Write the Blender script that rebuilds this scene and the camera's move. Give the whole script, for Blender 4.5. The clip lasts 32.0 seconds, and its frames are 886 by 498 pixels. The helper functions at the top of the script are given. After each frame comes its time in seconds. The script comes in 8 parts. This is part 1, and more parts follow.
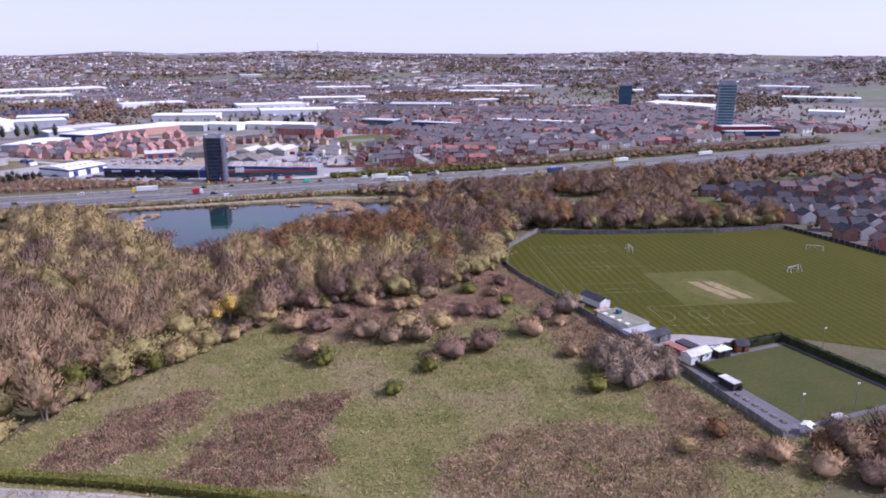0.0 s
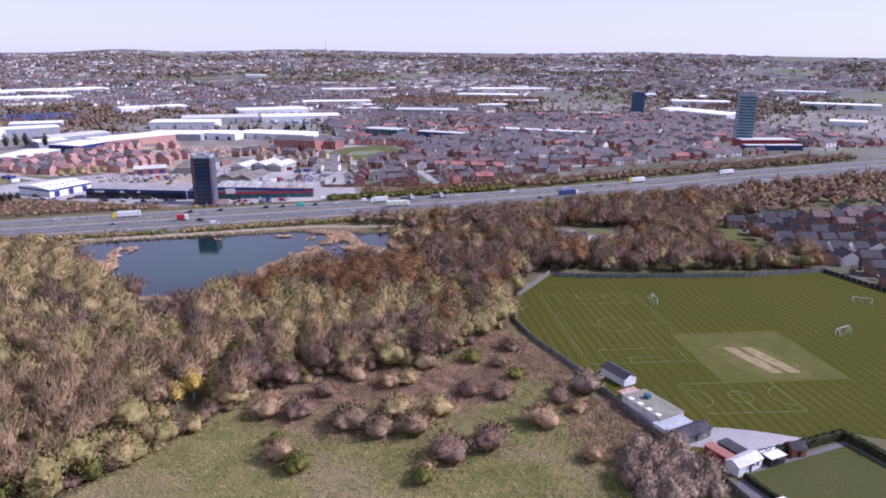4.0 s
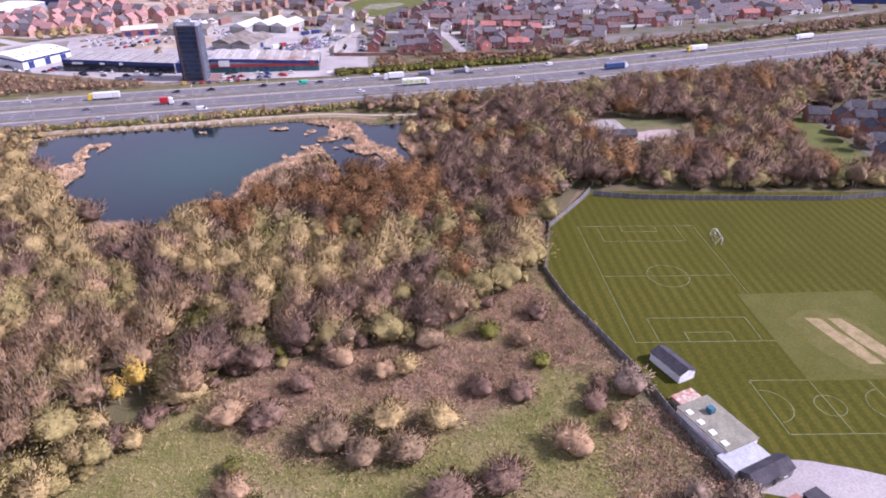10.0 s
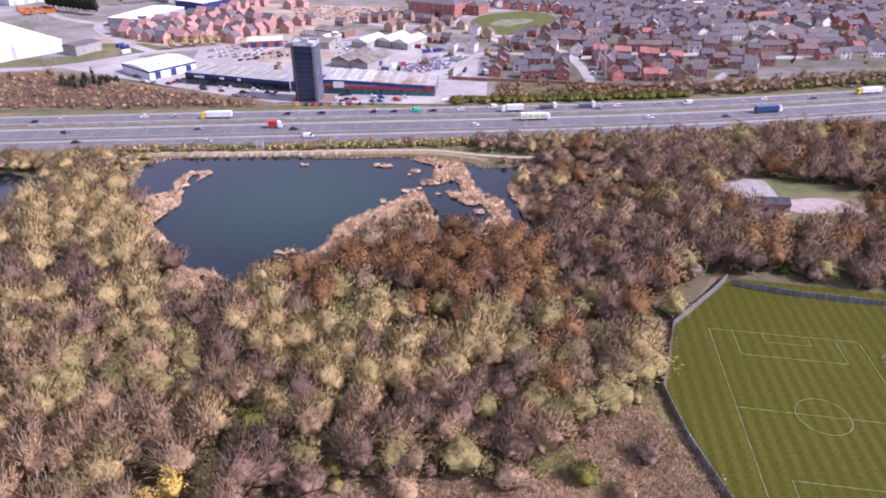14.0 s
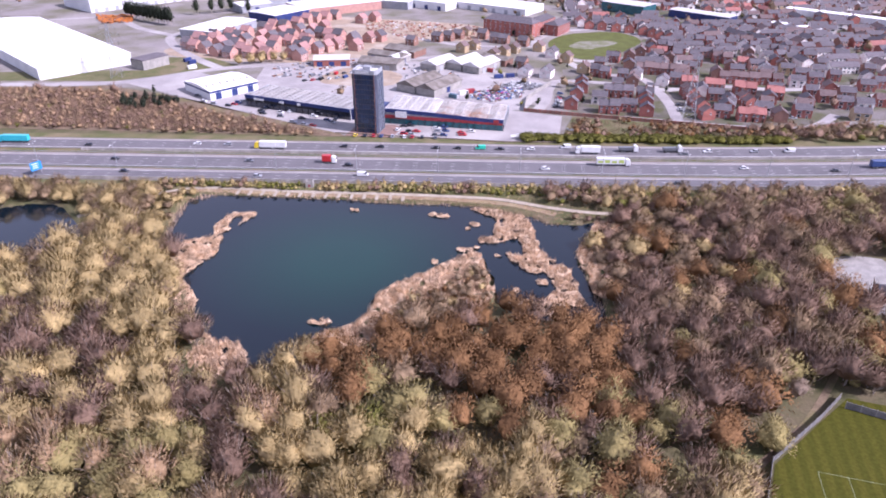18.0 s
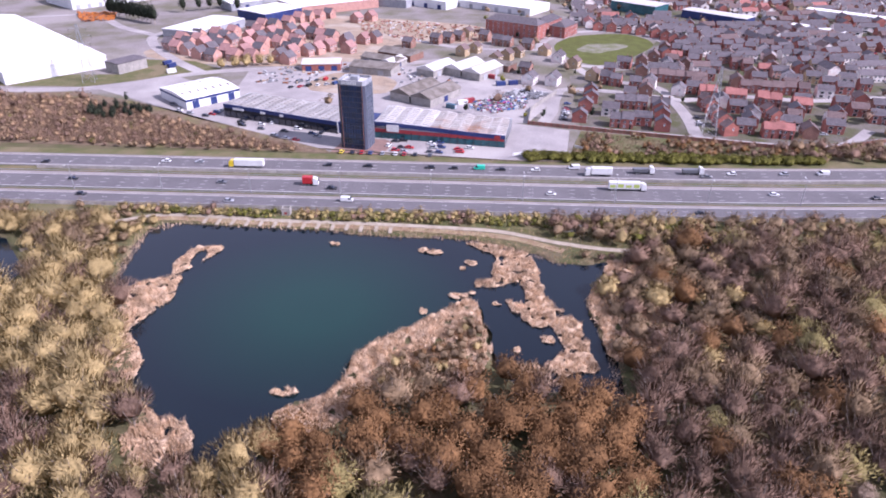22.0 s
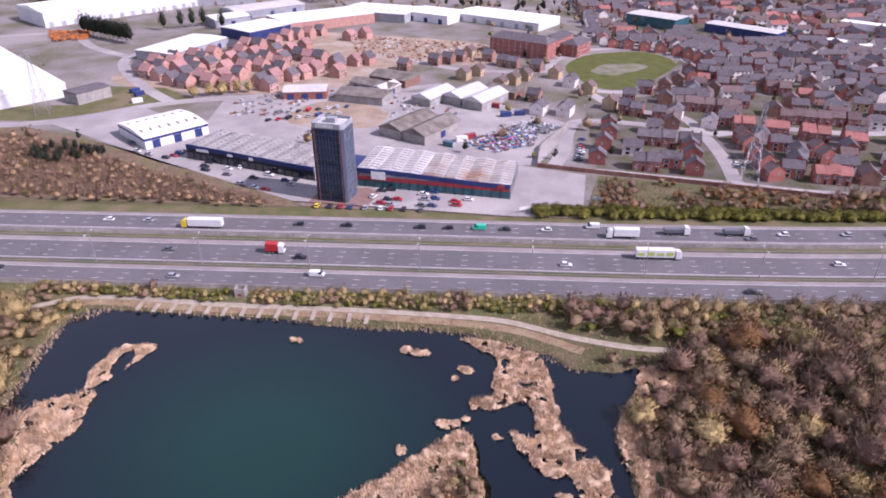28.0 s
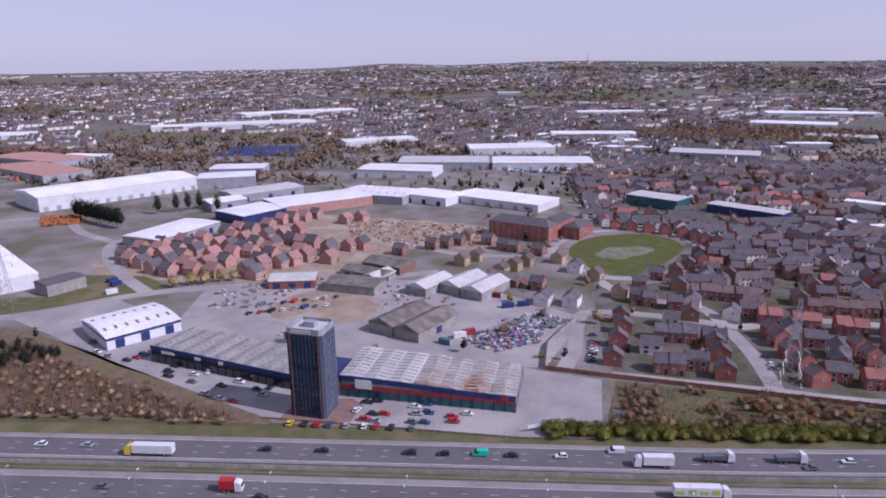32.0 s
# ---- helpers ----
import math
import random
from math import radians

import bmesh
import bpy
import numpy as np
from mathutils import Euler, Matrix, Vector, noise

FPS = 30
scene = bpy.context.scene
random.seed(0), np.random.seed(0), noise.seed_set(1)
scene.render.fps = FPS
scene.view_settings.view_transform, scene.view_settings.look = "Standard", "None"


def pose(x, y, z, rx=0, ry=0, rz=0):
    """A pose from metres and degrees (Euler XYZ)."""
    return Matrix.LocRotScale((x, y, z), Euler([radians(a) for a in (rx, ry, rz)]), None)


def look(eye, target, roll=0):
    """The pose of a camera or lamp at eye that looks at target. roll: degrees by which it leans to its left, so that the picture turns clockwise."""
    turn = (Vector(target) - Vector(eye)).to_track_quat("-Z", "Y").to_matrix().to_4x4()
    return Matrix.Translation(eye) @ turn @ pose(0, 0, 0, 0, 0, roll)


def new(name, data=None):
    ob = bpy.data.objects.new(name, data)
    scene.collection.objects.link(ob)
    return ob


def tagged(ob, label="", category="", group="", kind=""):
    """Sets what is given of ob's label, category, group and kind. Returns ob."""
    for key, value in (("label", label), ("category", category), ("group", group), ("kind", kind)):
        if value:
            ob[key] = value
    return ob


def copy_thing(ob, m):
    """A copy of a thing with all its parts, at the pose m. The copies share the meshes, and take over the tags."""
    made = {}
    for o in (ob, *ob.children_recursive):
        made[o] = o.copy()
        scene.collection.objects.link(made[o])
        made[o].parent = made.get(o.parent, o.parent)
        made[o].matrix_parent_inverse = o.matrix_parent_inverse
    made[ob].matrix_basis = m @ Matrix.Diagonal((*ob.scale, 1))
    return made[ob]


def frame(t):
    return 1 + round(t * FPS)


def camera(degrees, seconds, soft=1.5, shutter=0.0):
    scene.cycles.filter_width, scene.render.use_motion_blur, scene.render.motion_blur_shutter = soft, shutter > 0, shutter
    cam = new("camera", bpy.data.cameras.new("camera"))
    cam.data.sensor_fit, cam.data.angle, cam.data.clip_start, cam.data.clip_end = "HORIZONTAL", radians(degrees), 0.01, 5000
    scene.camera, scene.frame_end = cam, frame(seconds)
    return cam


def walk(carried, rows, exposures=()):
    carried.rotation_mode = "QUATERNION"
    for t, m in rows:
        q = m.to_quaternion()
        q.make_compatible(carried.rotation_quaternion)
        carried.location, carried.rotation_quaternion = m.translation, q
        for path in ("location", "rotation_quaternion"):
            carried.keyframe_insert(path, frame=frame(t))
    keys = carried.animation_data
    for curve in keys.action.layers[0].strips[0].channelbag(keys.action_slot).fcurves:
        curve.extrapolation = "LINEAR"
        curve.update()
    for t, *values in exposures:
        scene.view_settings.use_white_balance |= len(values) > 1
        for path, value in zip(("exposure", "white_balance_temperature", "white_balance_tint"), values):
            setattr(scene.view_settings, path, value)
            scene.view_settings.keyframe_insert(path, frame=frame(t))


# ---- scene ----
cam = camera(66.7, 32.0, 1.85)
PATH = [
    (0, (13.32, -524.51, 87.74), (67.46, -339.84, 33.28), 0.09),
    (0.5, (14.81, -520.04, 89.40), (68.74, -335.39, 34.67), 0.15),
    (1, (16.31, -515.57, 91.03), (69.95, -330.85, 36.25), 0.22),
    (1.5, (17.83, -511.10, 92.62), (71.28, -326.40, 37.61), 0.29),
    (2, (19.39, -506.63, 94.15), (72.59, -321.93, 38.88), 0.35),
    (2.5, (20.98, -502.14, 95.61), (73.94, -317.38, 40.31), 0.38),
    (3, (22.61, -497.61, 97.00), (75.28, -312.76, 41.70), 0.39),
    (3.5, (24.31, -493.04, 98.31), (76.60, -308.08, 43.04), 0.40),
    (4, (26.08, -488.46, 99.52), (78.19, -303.40, 44.43), 0.40),
    (4.5, (27.94, -483.89, 100.61), (79.61, -298.66, 45.69), 0.39),
    (6.5, (35.54, -465.52, 104.49), (85.08, -282.25, 41.60), 0.26),
    (7, (37.36, -460.94, 105.38), (85.06, -282.59, 28.47), 0.25),
    (7.5, (39.05, -456.29, 106.21), (84.99, -283.86, 15.89), 0.21),
    (8, (40.69, -451.59, 107.05), (85.23, -282.99, 9.11), 0.20),
    (8.5, (42.28, -446.84, 107.92), (86.65, -278.27, 9.85), 0.21),
    (9, (43.87, -442.07, 108.82), (88.14, -273.42, 10.84), 0.22),
    (9.5, (45.50, -437.34, 109.76), (88.88, -268.45, 11.80), 0.20),
    (10, (47.13, -432.65, 110.70), (85.98, -262.68, 12.71), 0.16),
    (10.5, (48.73, -427.96, 111.63), (80.69, -256.64, 13.50), 0.13),
    (11, (50.27, -423.22, 112.57), (80.15, -251.53, 14.44), 0.12),
    (11.5, (51.66, -418.43, 113.48), (78.72, -246.32, 15.26), 0.08),
    (12, (52.97, -413.64, 114.41), (75.06, -240.77, 16.28), 0.05),
    (12.5, (54.20, -408.86, 115.39), (72.08, -235.54, 17.20), 0.05),
    (13, (55.33, -404.14, 116.41), (69.03, -230.40, 18.30), 0.03),
    (13.5, (56.35, -399.57, 117.46), (66.10, -225.65, 19.21), 0.04),
    (14, (57.20, -395.01, 118.50), (63.11, -220.87, 20.31), 0.05),
    (14.5, (57.88, -390.36, 119.47), (60.49, -216.06, 21.43), 0.05),
    (16.5, (59.80, -370.95, 123.04), (49.20, -196.87, 25.14), 0.09),
    (17, (60.26, -366.20, 123.84), (46.93, -192.25, 26.05), 0.12),
    (17.5, (60.68, -361.52, 124.50), (46.84, -187.58, 26.75), 0.16),
    (18, (61.03, -356.83, 124.96), (47.15, -182.84, 27.32), 0.18),
    (18.5, (61.31, -352.14, 125.20), (47.35, -178.25, 27.40), 0.20),
    (19, (61.51, -347.44, 125.24), (47.48, -173.56, 27.42), 0.23),
    (19.5, (61.63, -342.73, 125.08), (47.58, -168.93, 27.12), 0.27),
    (20, (61.71, -338.01, 124.77), (47.51, -164.41, 26.49), 0.33),
    (20.5, (61.76, -333.27, 124.37), (47.56, -159.79, 25.87), 0.40),
    (21, (61.79, -328.50, 123.95), (47.64, -155.18, 25.15), 0.45),
    (21.5, (61.82, -323.65, 123.59), (47.44, -150.48, 24.56), 0.47),
    (22, (61.83, -318.76, 123.29), (47.26, -145.66, 24.18), 0.46),
    (22.5, (61.84, -313.86, 123.04), (47.23, -140.71, 24.03), 0.43),
    (23, (61.90, -308.93, 122.85), (47.17, -135.76, 23.88), 0.41),
    (23.5, (62.01, -303.98, 122.69), (46.93, -130.83, 23.73), 0.37),
    (24, (62.14, -299.01, 122.58), (46.78, -125.87, 23.65), 0.32),
    (24.5, (62.26, -294.04, 122.50), (46.55, -120.84, 23.74), 0.26),
    (25, (62.37, -289.10, 122.45), (46.45, -115.92, 23.69), 0.19),
    (25.5, (62.50, -284.26, 122.40), (46.20, -111.07, 23.71), 0.14),
    (27.5, (62.95, -265.03, 122.32), (45.82, -91.65, 24.12), -0.08),
    (28, (62.89, -260.15, 122.40), (45.69, -86.77, 24.19), -0.12),
    (28.5, (62.80, -255.23, 122.54), (45.45, -81.87, 24.33), -0.17),
    (29, (62.68, -250.26, 122.70), (45.21, -76.96, 24.41), -0.21),
    (29.5, (62.56, -245.17, 122.84), (44.92, -71.08, 25.98), -0.25),
    (30, (62.45, -240.08, 122.94), (44.20, -60.51, 36.78), -0.32),
    (30.5, (62.36, -235.10, 122.99), (43.74, -51.56, 45.75), -0.39),
    (31, (62.29, -230.24, 122.99), (43.33, -43.68, 53.44), -0.47),
    (31.5, (62.20, -225.52, 122.96), (42.90, -35.01, 65.23), -0.51),
    (32, (62.09, -220.89, 122.92), (42.58, -29.01, 69.98), -0.53),
]
walk(cam, [(t, look(eye, target, roll)) for t, eye, target, roll in PATH], [(0, 0.20, 5350, 34), (4.5, 0.20, 5350, 34), (7.0, 0.12, 5450, 38), (8.0, 0.54, 5650, 38), (9.0, 0.62, 5650, 38), (11, 0.56, 5680, 39), (18, 0.68, 5600, 35), (25, 0.42, 5700, 36), (28.5, 0.28, 5850, 39), (30, 0.13, 5800, 41), (32, -0.40, 5480, 35)])

# ---- light: clear spring noon, sun high on the right and a little behind ----
SUN_EL, SUN_AZ = 40.0, 105.0          # degrees; azimuth clockwise from +y
sun_dir = Vector((math.sin(radians(SUN_AZ)) * math.cos(radians(SUN_EL)), math.cos(radians(SUN_AZ)) * math.cos(radians(SUN_EL)), math.sin(radians(SUN_EL))))
sun = new("sun", bpy.data.lights.new("sun", "SUN"))
sun.data.energy, sun.data.angle, sun.data.color = 4.9, radians(0.55), (1.0, 0.95, 0.88)
sun.matrix_world = look((0, 0, 300), Vector((0, 0, 300)) - sun_dir)
world = bpy.data.worlds.new("sky")
world.use_nodes = True
scene.world = world
wn = world.node_tree.nodes
sky = wn.new("ShaderNodeTexSky")
sky.sky_type, sky.sun_disc = "NISHITA", False
sky.sun_elevation, sky.sun_rotation = radians(SUN_EL), radians(SUN_AZ)
sky.altitude, sky.air_density, sky.dust_density, sky.ozone_density = 0, 1.0, 0.6, 2.0
veil = wn.new("ShaderNodeMix")                # thin high haze over the blue
veil.data_type = "RGBA"
way = wn.new("ShaderNodeTexCoord")
height = wn.new("ShaderNodeSeparateXYZ")
thin = wn.new("ShaderNodeMapRange")           # the haze thins towards the zenith
thin.inputs["From Max"].default_value, thin.inputs["To Min"].default_value, thin.inputs["To Max"].default_value = 0.8, 0.68, 0.34
world.node_tree.links.new(way.outputs["Generated"], height.inputs[0])
world.node_tree.links.new(height.outputs["Z"], thin.inputs["Value"])
world.node_tree.links.new(thin.outputs["Result"], veil.inputs[0])
veil.inputs[7].default_value = (8.6, 8.6, 9.1, 1)
world.node_tree.links.new(sky.outputs[0], veil.inputs[6])
world.node_tree.links.new(veil.outputs[2], wn["Background"].inputs[0])
wn["Background"].inputs[1].default_value = 0.095


# ---- tools ----
rng = np.random.default_rng(7)


def part(name, bm, material, parent=None, label=""):
    """Link a bmesh as one mesh object under a thing."""
    me = bpy.data.meshes.new(name)
    bm.to_mesh(me)
    bm.free()
    me.materials.append(material)
    ob = new(name, me)
    if parent:
        ob.parent = parent
    return tagged(ob, label=label)


def share(name, me, parent, m, label=""):
    """An object of its own on a mesh that alike pieces share."""
    ob = new(name, me)
    ob.parent, ob.matrix_basis = parent, m
    return tagged(ob, label=label)


def thing(name, m, label, category, group="", kind=""):
    ob = new(name)
    ob.matrix_basis = m
    return tagged(ob, label, category, group, kind)


def box(bm, x0, x1, y0, y1, z0, z1):
    vs = [bm.verts.new(p) for p in ((x0, y0, z0), (x1, y0, z0), (x1, y1, z0), (x0, y1, z0), (x0, y0, z1), (x1, y0, z1), (x1, y1, z1), (x0, y1, z1))]
    for f in ((3, 2, 1, 0), (4, 5, 6, 7), (0, 1, 5, 4), (1, 2, 6, 5), (2, 3, 7, 6), (3, 0, 4, 7)):
        bm.faces.new([vs[i] for i in f])
    return vs


def prism(bm, profile, y0, y1):
    """Extrude an x-z profile (anticlockwise) from y0 to y1."""
    a = [bm.verts.new((x, y0, z)) for x, z in profile]
    b = [bm.verts.new((x, y1, z)) for x, z in profile]
    n = len(a)
    bm.faces.new(a)
    bm.faces.new(b[::-1])
    for i in range(n):
        j = (i + 1) % n
        bm.faces.new((a[j], a[i], b[i], b[j]))


def tube(bm, p, q, r0, r1, sides=6):
    p, q = Vector(p), Vector(q)
    d = (q - p).normalized()
    u = d.orthogonal().normalized()
    v = d.cross(u)
    ring = [[bm.verts.new(c + (u * math.cos(a) + v * math.sin(a)) * r) for a in [2 * math.pi * i / sides for i in range(sides)]] for c, r in ((p, r0), (q, r1))]
    for i in range(sides):
        j = (i + 1) % sides
        bm.faces.new((ring[0][i], ring[0][j], ring[1][j], ring[1][i]))
    bm.faces.new(ring[1])
    bm.faces.new(ring[0][::-1])


def fast_mesh(name, V, F, mats, midx=None, tone=None, smooth=False, normals=None):
    """A mesh from arrays of triangles; tone is one number a vertex."""
    V, F = np.asarray(V, np.float32), np.asarray(F, np.int32)
    me = bpy.data.meshes.new(name)
    me.vertices.add(len(V))
    me.vertices.foreach_set("co", V.ravel())
    me.loops.add(F.size)
    me.loops.foreach_set("vertex_index", F.ravel())
    me.polygons.add(len(F))
    me.polygons.foreach_set("loop_start", np.arange(0, F.size, F.shape[1], dtype=np.int32))
    if not smooth:
        me.attributes.new("sharp_face", "BOOLEAN", "FACE").data.foreach_set("value", np.ones(len(F), bool))
    for m in mats:
        me.materials.append(m)
    if midx is not None:
        me.polygons.foreach_set("material_index", np.asarray(midx, np.int32))
    if tone is not None:
        me.attributes.new("tone", "FLOAT", "POINT").data.foreach_set("value", np.asarray(tone, np.float32))
    me.update(calc_edges=True)
    if normals is not None:                   # twigs shaded as the rounded mass that they make up
        me.normals_split_custom_set_from_vertices(np.asarray(normals, np.float32))
    return me


def inside(poly, x, y):
    """Which of the points lie in a polygon."""
    x, y = np.asarray(x, float), np.asarray(y, float)
    r = np.zeros(x.shape, bool)
    for (x0, y0), (x1, y1) in zip(poly, poly[1:] + poly[:1]):
        if y0 != y1:
            c = (y0 > y) != (y1 > y)
            r ^= c & (x < (x1 - x0) * (y - y0) / (y1 - y0) + x0)
    return r


def soft_edge(poly, step=3.0, rough=1.0, seed=0):
    """Round a plan outline and make it uneven."""
    n, out = len(poly), []
    for i in range(n):
        p0, p1, p2, p3 = (Vector(poly[(i + k) % n]) for k in (-1, 0, 1, 2))
        m = max(1, int((p2 - p1).length / step))
        for k in range(m):
            t = k / m
            p = 0.5 * (2 * p1 + (p2 - p0) * t + (2 * p0 - 5 * p1 + 4 * p2 - p3) * t * t + (3 * p1 - p0 - 3 * p2 + p3) * t ** 3)
            w = noise.noise_vector(Vector((p.x * 0.13, p.y * 0.13, seed))) * 1.6 + noise.noise_vector(Vector((p.x * 0.45, p.y * 0.45, seed)))
            out.append((p.x + w.x * rough, p.y + w.y * rough))
    return out


def sheet(name, outline, z, material, label="", category="", kind="structure", drop=0.3, zf=None):
    """A flat piece of ground with a small step at its edge."""
    bm = bmesh.new()
    top = [bm.verts.new((x, y, z)) for x, y in outline]
    bm.faces.new(top)
    low = [bm.verts.new((x, y, z - drop)) for x, y in outline]
    n = len(top)
    for i in range(n):
        bm.faces.new((top[i], low[i], low[(i + 1) % n], top[(i + 1) % n]))
    bmesh.ops.triangulate(bm, faces=bm.faces[:])
    bmesh.ops.recalc_face_normals(bm, faces=bm.faces[:])
    ob = part(name, bm, material)
    return tagged(ob, label, category, kind=kind)


def strip_quads(xs, a, b, z):
    """Vertices and triangles of a ribbon between two lines over xs."""
    V = np.concatenate([np.stack([xs, a, np.full_like(xs, z)], 1), np.stack([xs, b, np.full_like(xs, z)], 1)])
    n = len(xs)
    i = np.arange(n - 1)
    F = np.concatenate([np.stack([i, n + i, i + 1], 1), np.stack([i + 1, n + i, n + i + 1], 1)])
    return V, F


# ---- materials ----
def mat(name, c, rough=0.85, c2=None, scale=0.5, fine=8.0, bump=0.0, metal=0.0, rand=0.0, tone=0.0, c3=None, spec=0.2, wave=None, island=0.0):
    """Base colour varied at two scales, with fine relief. rand: by object, tone: by the piece's own number."""
    m = bpy.data.materials.new(name)
    m.use_nodes = True
    N, L = m.node_tree.nodes, m.node_tree.links
    b = N["Principled BSDF"]
    b.inputs["Roughness"].default_value, b.inputs["Metallic"].default_value = rough, metal
    b.inputs["Specular IOR Level"].default_value = spec
    geo = N.new("ShaderNodeNewGeometry")
    pos = geo.outputs["Position"]

    def nz(s, detail=3.0):
        n = N.new("ShaderNodeTexNoise")
        n.inputs["Scale"].default_value, n.inputs["Detail"].default_value = s, detail
        L.new(pos, n.inputs["Vector"])
        return n.outputs["Fac"]

    def ramp(sock, lo, hi):
        r = N.new("ShaderNodeMapRange")
        r.inputs["From Min"].default_value, r.inputs["From Max"].default_value = lo, hi
        L.new(sock, r.inputs["Value"])
        return r.outputs["Result"]

    def mix(f, a, b2, mode="MIX"):
        x = N.new("ShaderNodeMix")
        x.data_type, x.blend_type = "RGBA", mode
        for s, v in ((x.inputs[0], f), (x.inputs[6], a), (x.inputs[7], b2)):
            if hasattr(v, "links"):
                L.new(v, s)
            else:
                s.default_value = v if isinstance(v, float) else (*v, 1)
        return x.outputs[2]

    c2 = c2 or tuple(k * 0.7 for k in c)
    col = mix(ramp(nz(scale), 0.38, 0.62), c, c2)
    if c3:
        col = mix(ramp(nz(scale * 0.31 + 0.003, 4.0), 0.5, 0.66), col, c3)
    if wave:
        w = N.new("ShaderNodeTexWave")
        w.bands_direction = "X"
        w.inputs["Scale"].default_value, w.inputs["Distortion"].default_value, w.inputs["Detail Scale"].default_value = wave[0], 1.2, 0.4
        mp = N.new("ShaderNodeMapping")
        mp.inputs["Rotation"].default_value[2] = wave[1]
        L.new(pos, mp.inputs["Vector"])
        L.new(mp.outputs[0], w.inputs["Vector"])
        col = mix(ramp(w.outputs["Fac"], 0.3, 0.7), col, wave[2])
    f = nz(fine, 2.0)
    col = mix(0.5, col, mix(ramp(f, 0.3, 0.7), (0.62, 0.62, 0.62), (1.25, 1.25, 1.25)), "MULTIPLY") if fine else col
    for sock, k in ((N.new("ShaderNodeObjectInfo").outputs["Random"], rand), (geo.outputs["Random Per Island"], island)):
        if k:
            col = mix(1.0, col, mix(ramp(sock, 0.0, 1.0), (1 - k,) * 3, (1 + k, 1 + k * 0.9, 1 + k * 0.8)), "MULTIPLY")
    if tone:
        at = N.new("ShaderNodeAttribute")
        at.attribute_name = "tone"
        col = mix(1.0, col, mix(at.outputs["Fac"], (1 - tone,) * 3, (1 + tone, 1 + tone * 0.85, 1 + tone * 0.6)), "MULTIPLY")
    L.new(col, b.inputs["Base Color"])
    if bump:
        bp = N.new("ShaderNodeBump")
        bp.inputs["Strength"].default_value, bp.inputs["Distance"].default_value = 0.6, bump
        L.new(f, bp.inputs["Height"])
        L.new(bp.outputs[0], b.inputs["Normal"])
    return m


M = {}
M["earth"] = mat("woodland_floor", (0.13, 0.105, 0.06), 0.95, (0.085, 0.085, 0.035), 0.09, 1.3, 0.1, c3=(0.115, 0.105, 0.045))
M["far_land"] = mat("far_land", (0.17, 0.155, 0.13), 0.95, (0.125, 0.115, 0.095), 0.011, 0.2, 0, c3=(0.13, 0.15, 0.06))
M["meadow"] = mat("rough_grass", (0.195, 0.17, 0.062), 0.95, (0.13, 0.13, 0.036), 0.10, 1.6, 0.25, c3=(0.24, 0.19, 0.10))
M["rank_grass"] = mat("rank_green_grass", (0.105, 0.118, 0.030), 0.95, (0.085, 0.092, 0.024), 0.12, 1.6, 0.1)
M["brush"] = mat("dead_brush_floor", (0.20, 0.145, 0.095), 0.95, (0.14, 0.10, 0.066), 0.25, 1.6, 0.2, c3=(0.155, 0.135, 0.06))
M["dead_grass"] = mat("dead_grass", (0.30, 0.235, 0.14), 0.95, (0.24, 0.16, 0.10), 0.25, 1.8, 0.2)
M["bramble"] = mat("dead_willowherb", (0.20, 0.125, 0.09), 0.95, (0.13, 0.075, 0.055), 0.2, 1.7, 0.3)
M["pitch"] = mat("mown_pitch", (0.068, 0.066, 0.010), 0.9, (0.080, 0.074, 0.012), 0.03, 1.2, 0.02, wave=(0.092, 0.168, (0.058, 0.0585, 0.009)), spec=0.05)
M["lawn"] = mat("mown_lawn", (0.056, 0.062, 0.012), 0.9, (0.068, 0.067, 0.015), 0.08, 1.5, 0.02)
M["wicket"] = mat("bare_wicket", (0.29, 0.22, 0.115), 0.95, (0.21, 0.17, 0.075), 0.35, 2.0)
M["square"] = mat("cricket_square", (0.078, 0.079, 0.012), 0.95, (0.092, 0.088, 0.017), 0.15, 1.4)
M["line"] = mat("line_paint", (0.24, 0.26, 0.14), 0.9, (0.15, 0.17, 0.07), 0.8, 3.0)
M["asphalt"] = mat("asphalt", (0.150, 0.139, 0.143), 0.9, (0.128, 0.119, 0.122), 0.05, 3.0, 0.004)
M["old_asphalt"] = mat("worn_asphalt", (0.35, 0.32, 0.305), 0.92, (0.29, 0.265, 0.255), 0.08, 2.2, 0.005, c3=(0.40, 0.37, 0.345))
M["shoulder"] = mat("road_shoulder", (0.30, 0.265, 0.25), 0.92, (0.245, 0.215, 0.205), 0.1, 2.5)
M["paint"] = mat("road_paint", (0.55, 0.55, 0.53), 0.8, (0.40, 0.40, 0.39), 0.9, 4.0)
M["concrete"] = mat("concrete", (0.34, 0.32, 0.29), 0.9, (0.26, 0.245, 0.225), 0.3, 4.0, 0.004)
M["path"] = mat("gravel_path", (0.40, 0.345, 0.27), 0.95, (0.32, 0.27, 0.20), 0.4, 3.0, 0.02)
M["dirt"] = mat("bare_dirt", (0.36, 0.275, 0.195), 0.95, (0.28, 0.215, 0.155), 0.12, 1.4, 0.05, c3=(0.40, 0.34, 0.27))
M["verge"] = mat("verge_grass", (0.14, 0.125, 0.06), 0.95, (0.10, 0.108, 0.04), 0.15, 2.0, 0.06, c3=(0.185, 0.15, 0.085))
M["water"] = mat("pond_water", (0.005, 0.011, 0.0165), 0.05, (0.0035, 0.0075, 0.0125), 0.013, 0, 0, spec=0.42)
wt = M["water"].node_tree                     # cloudy green shallows in the middle, dark depth round them
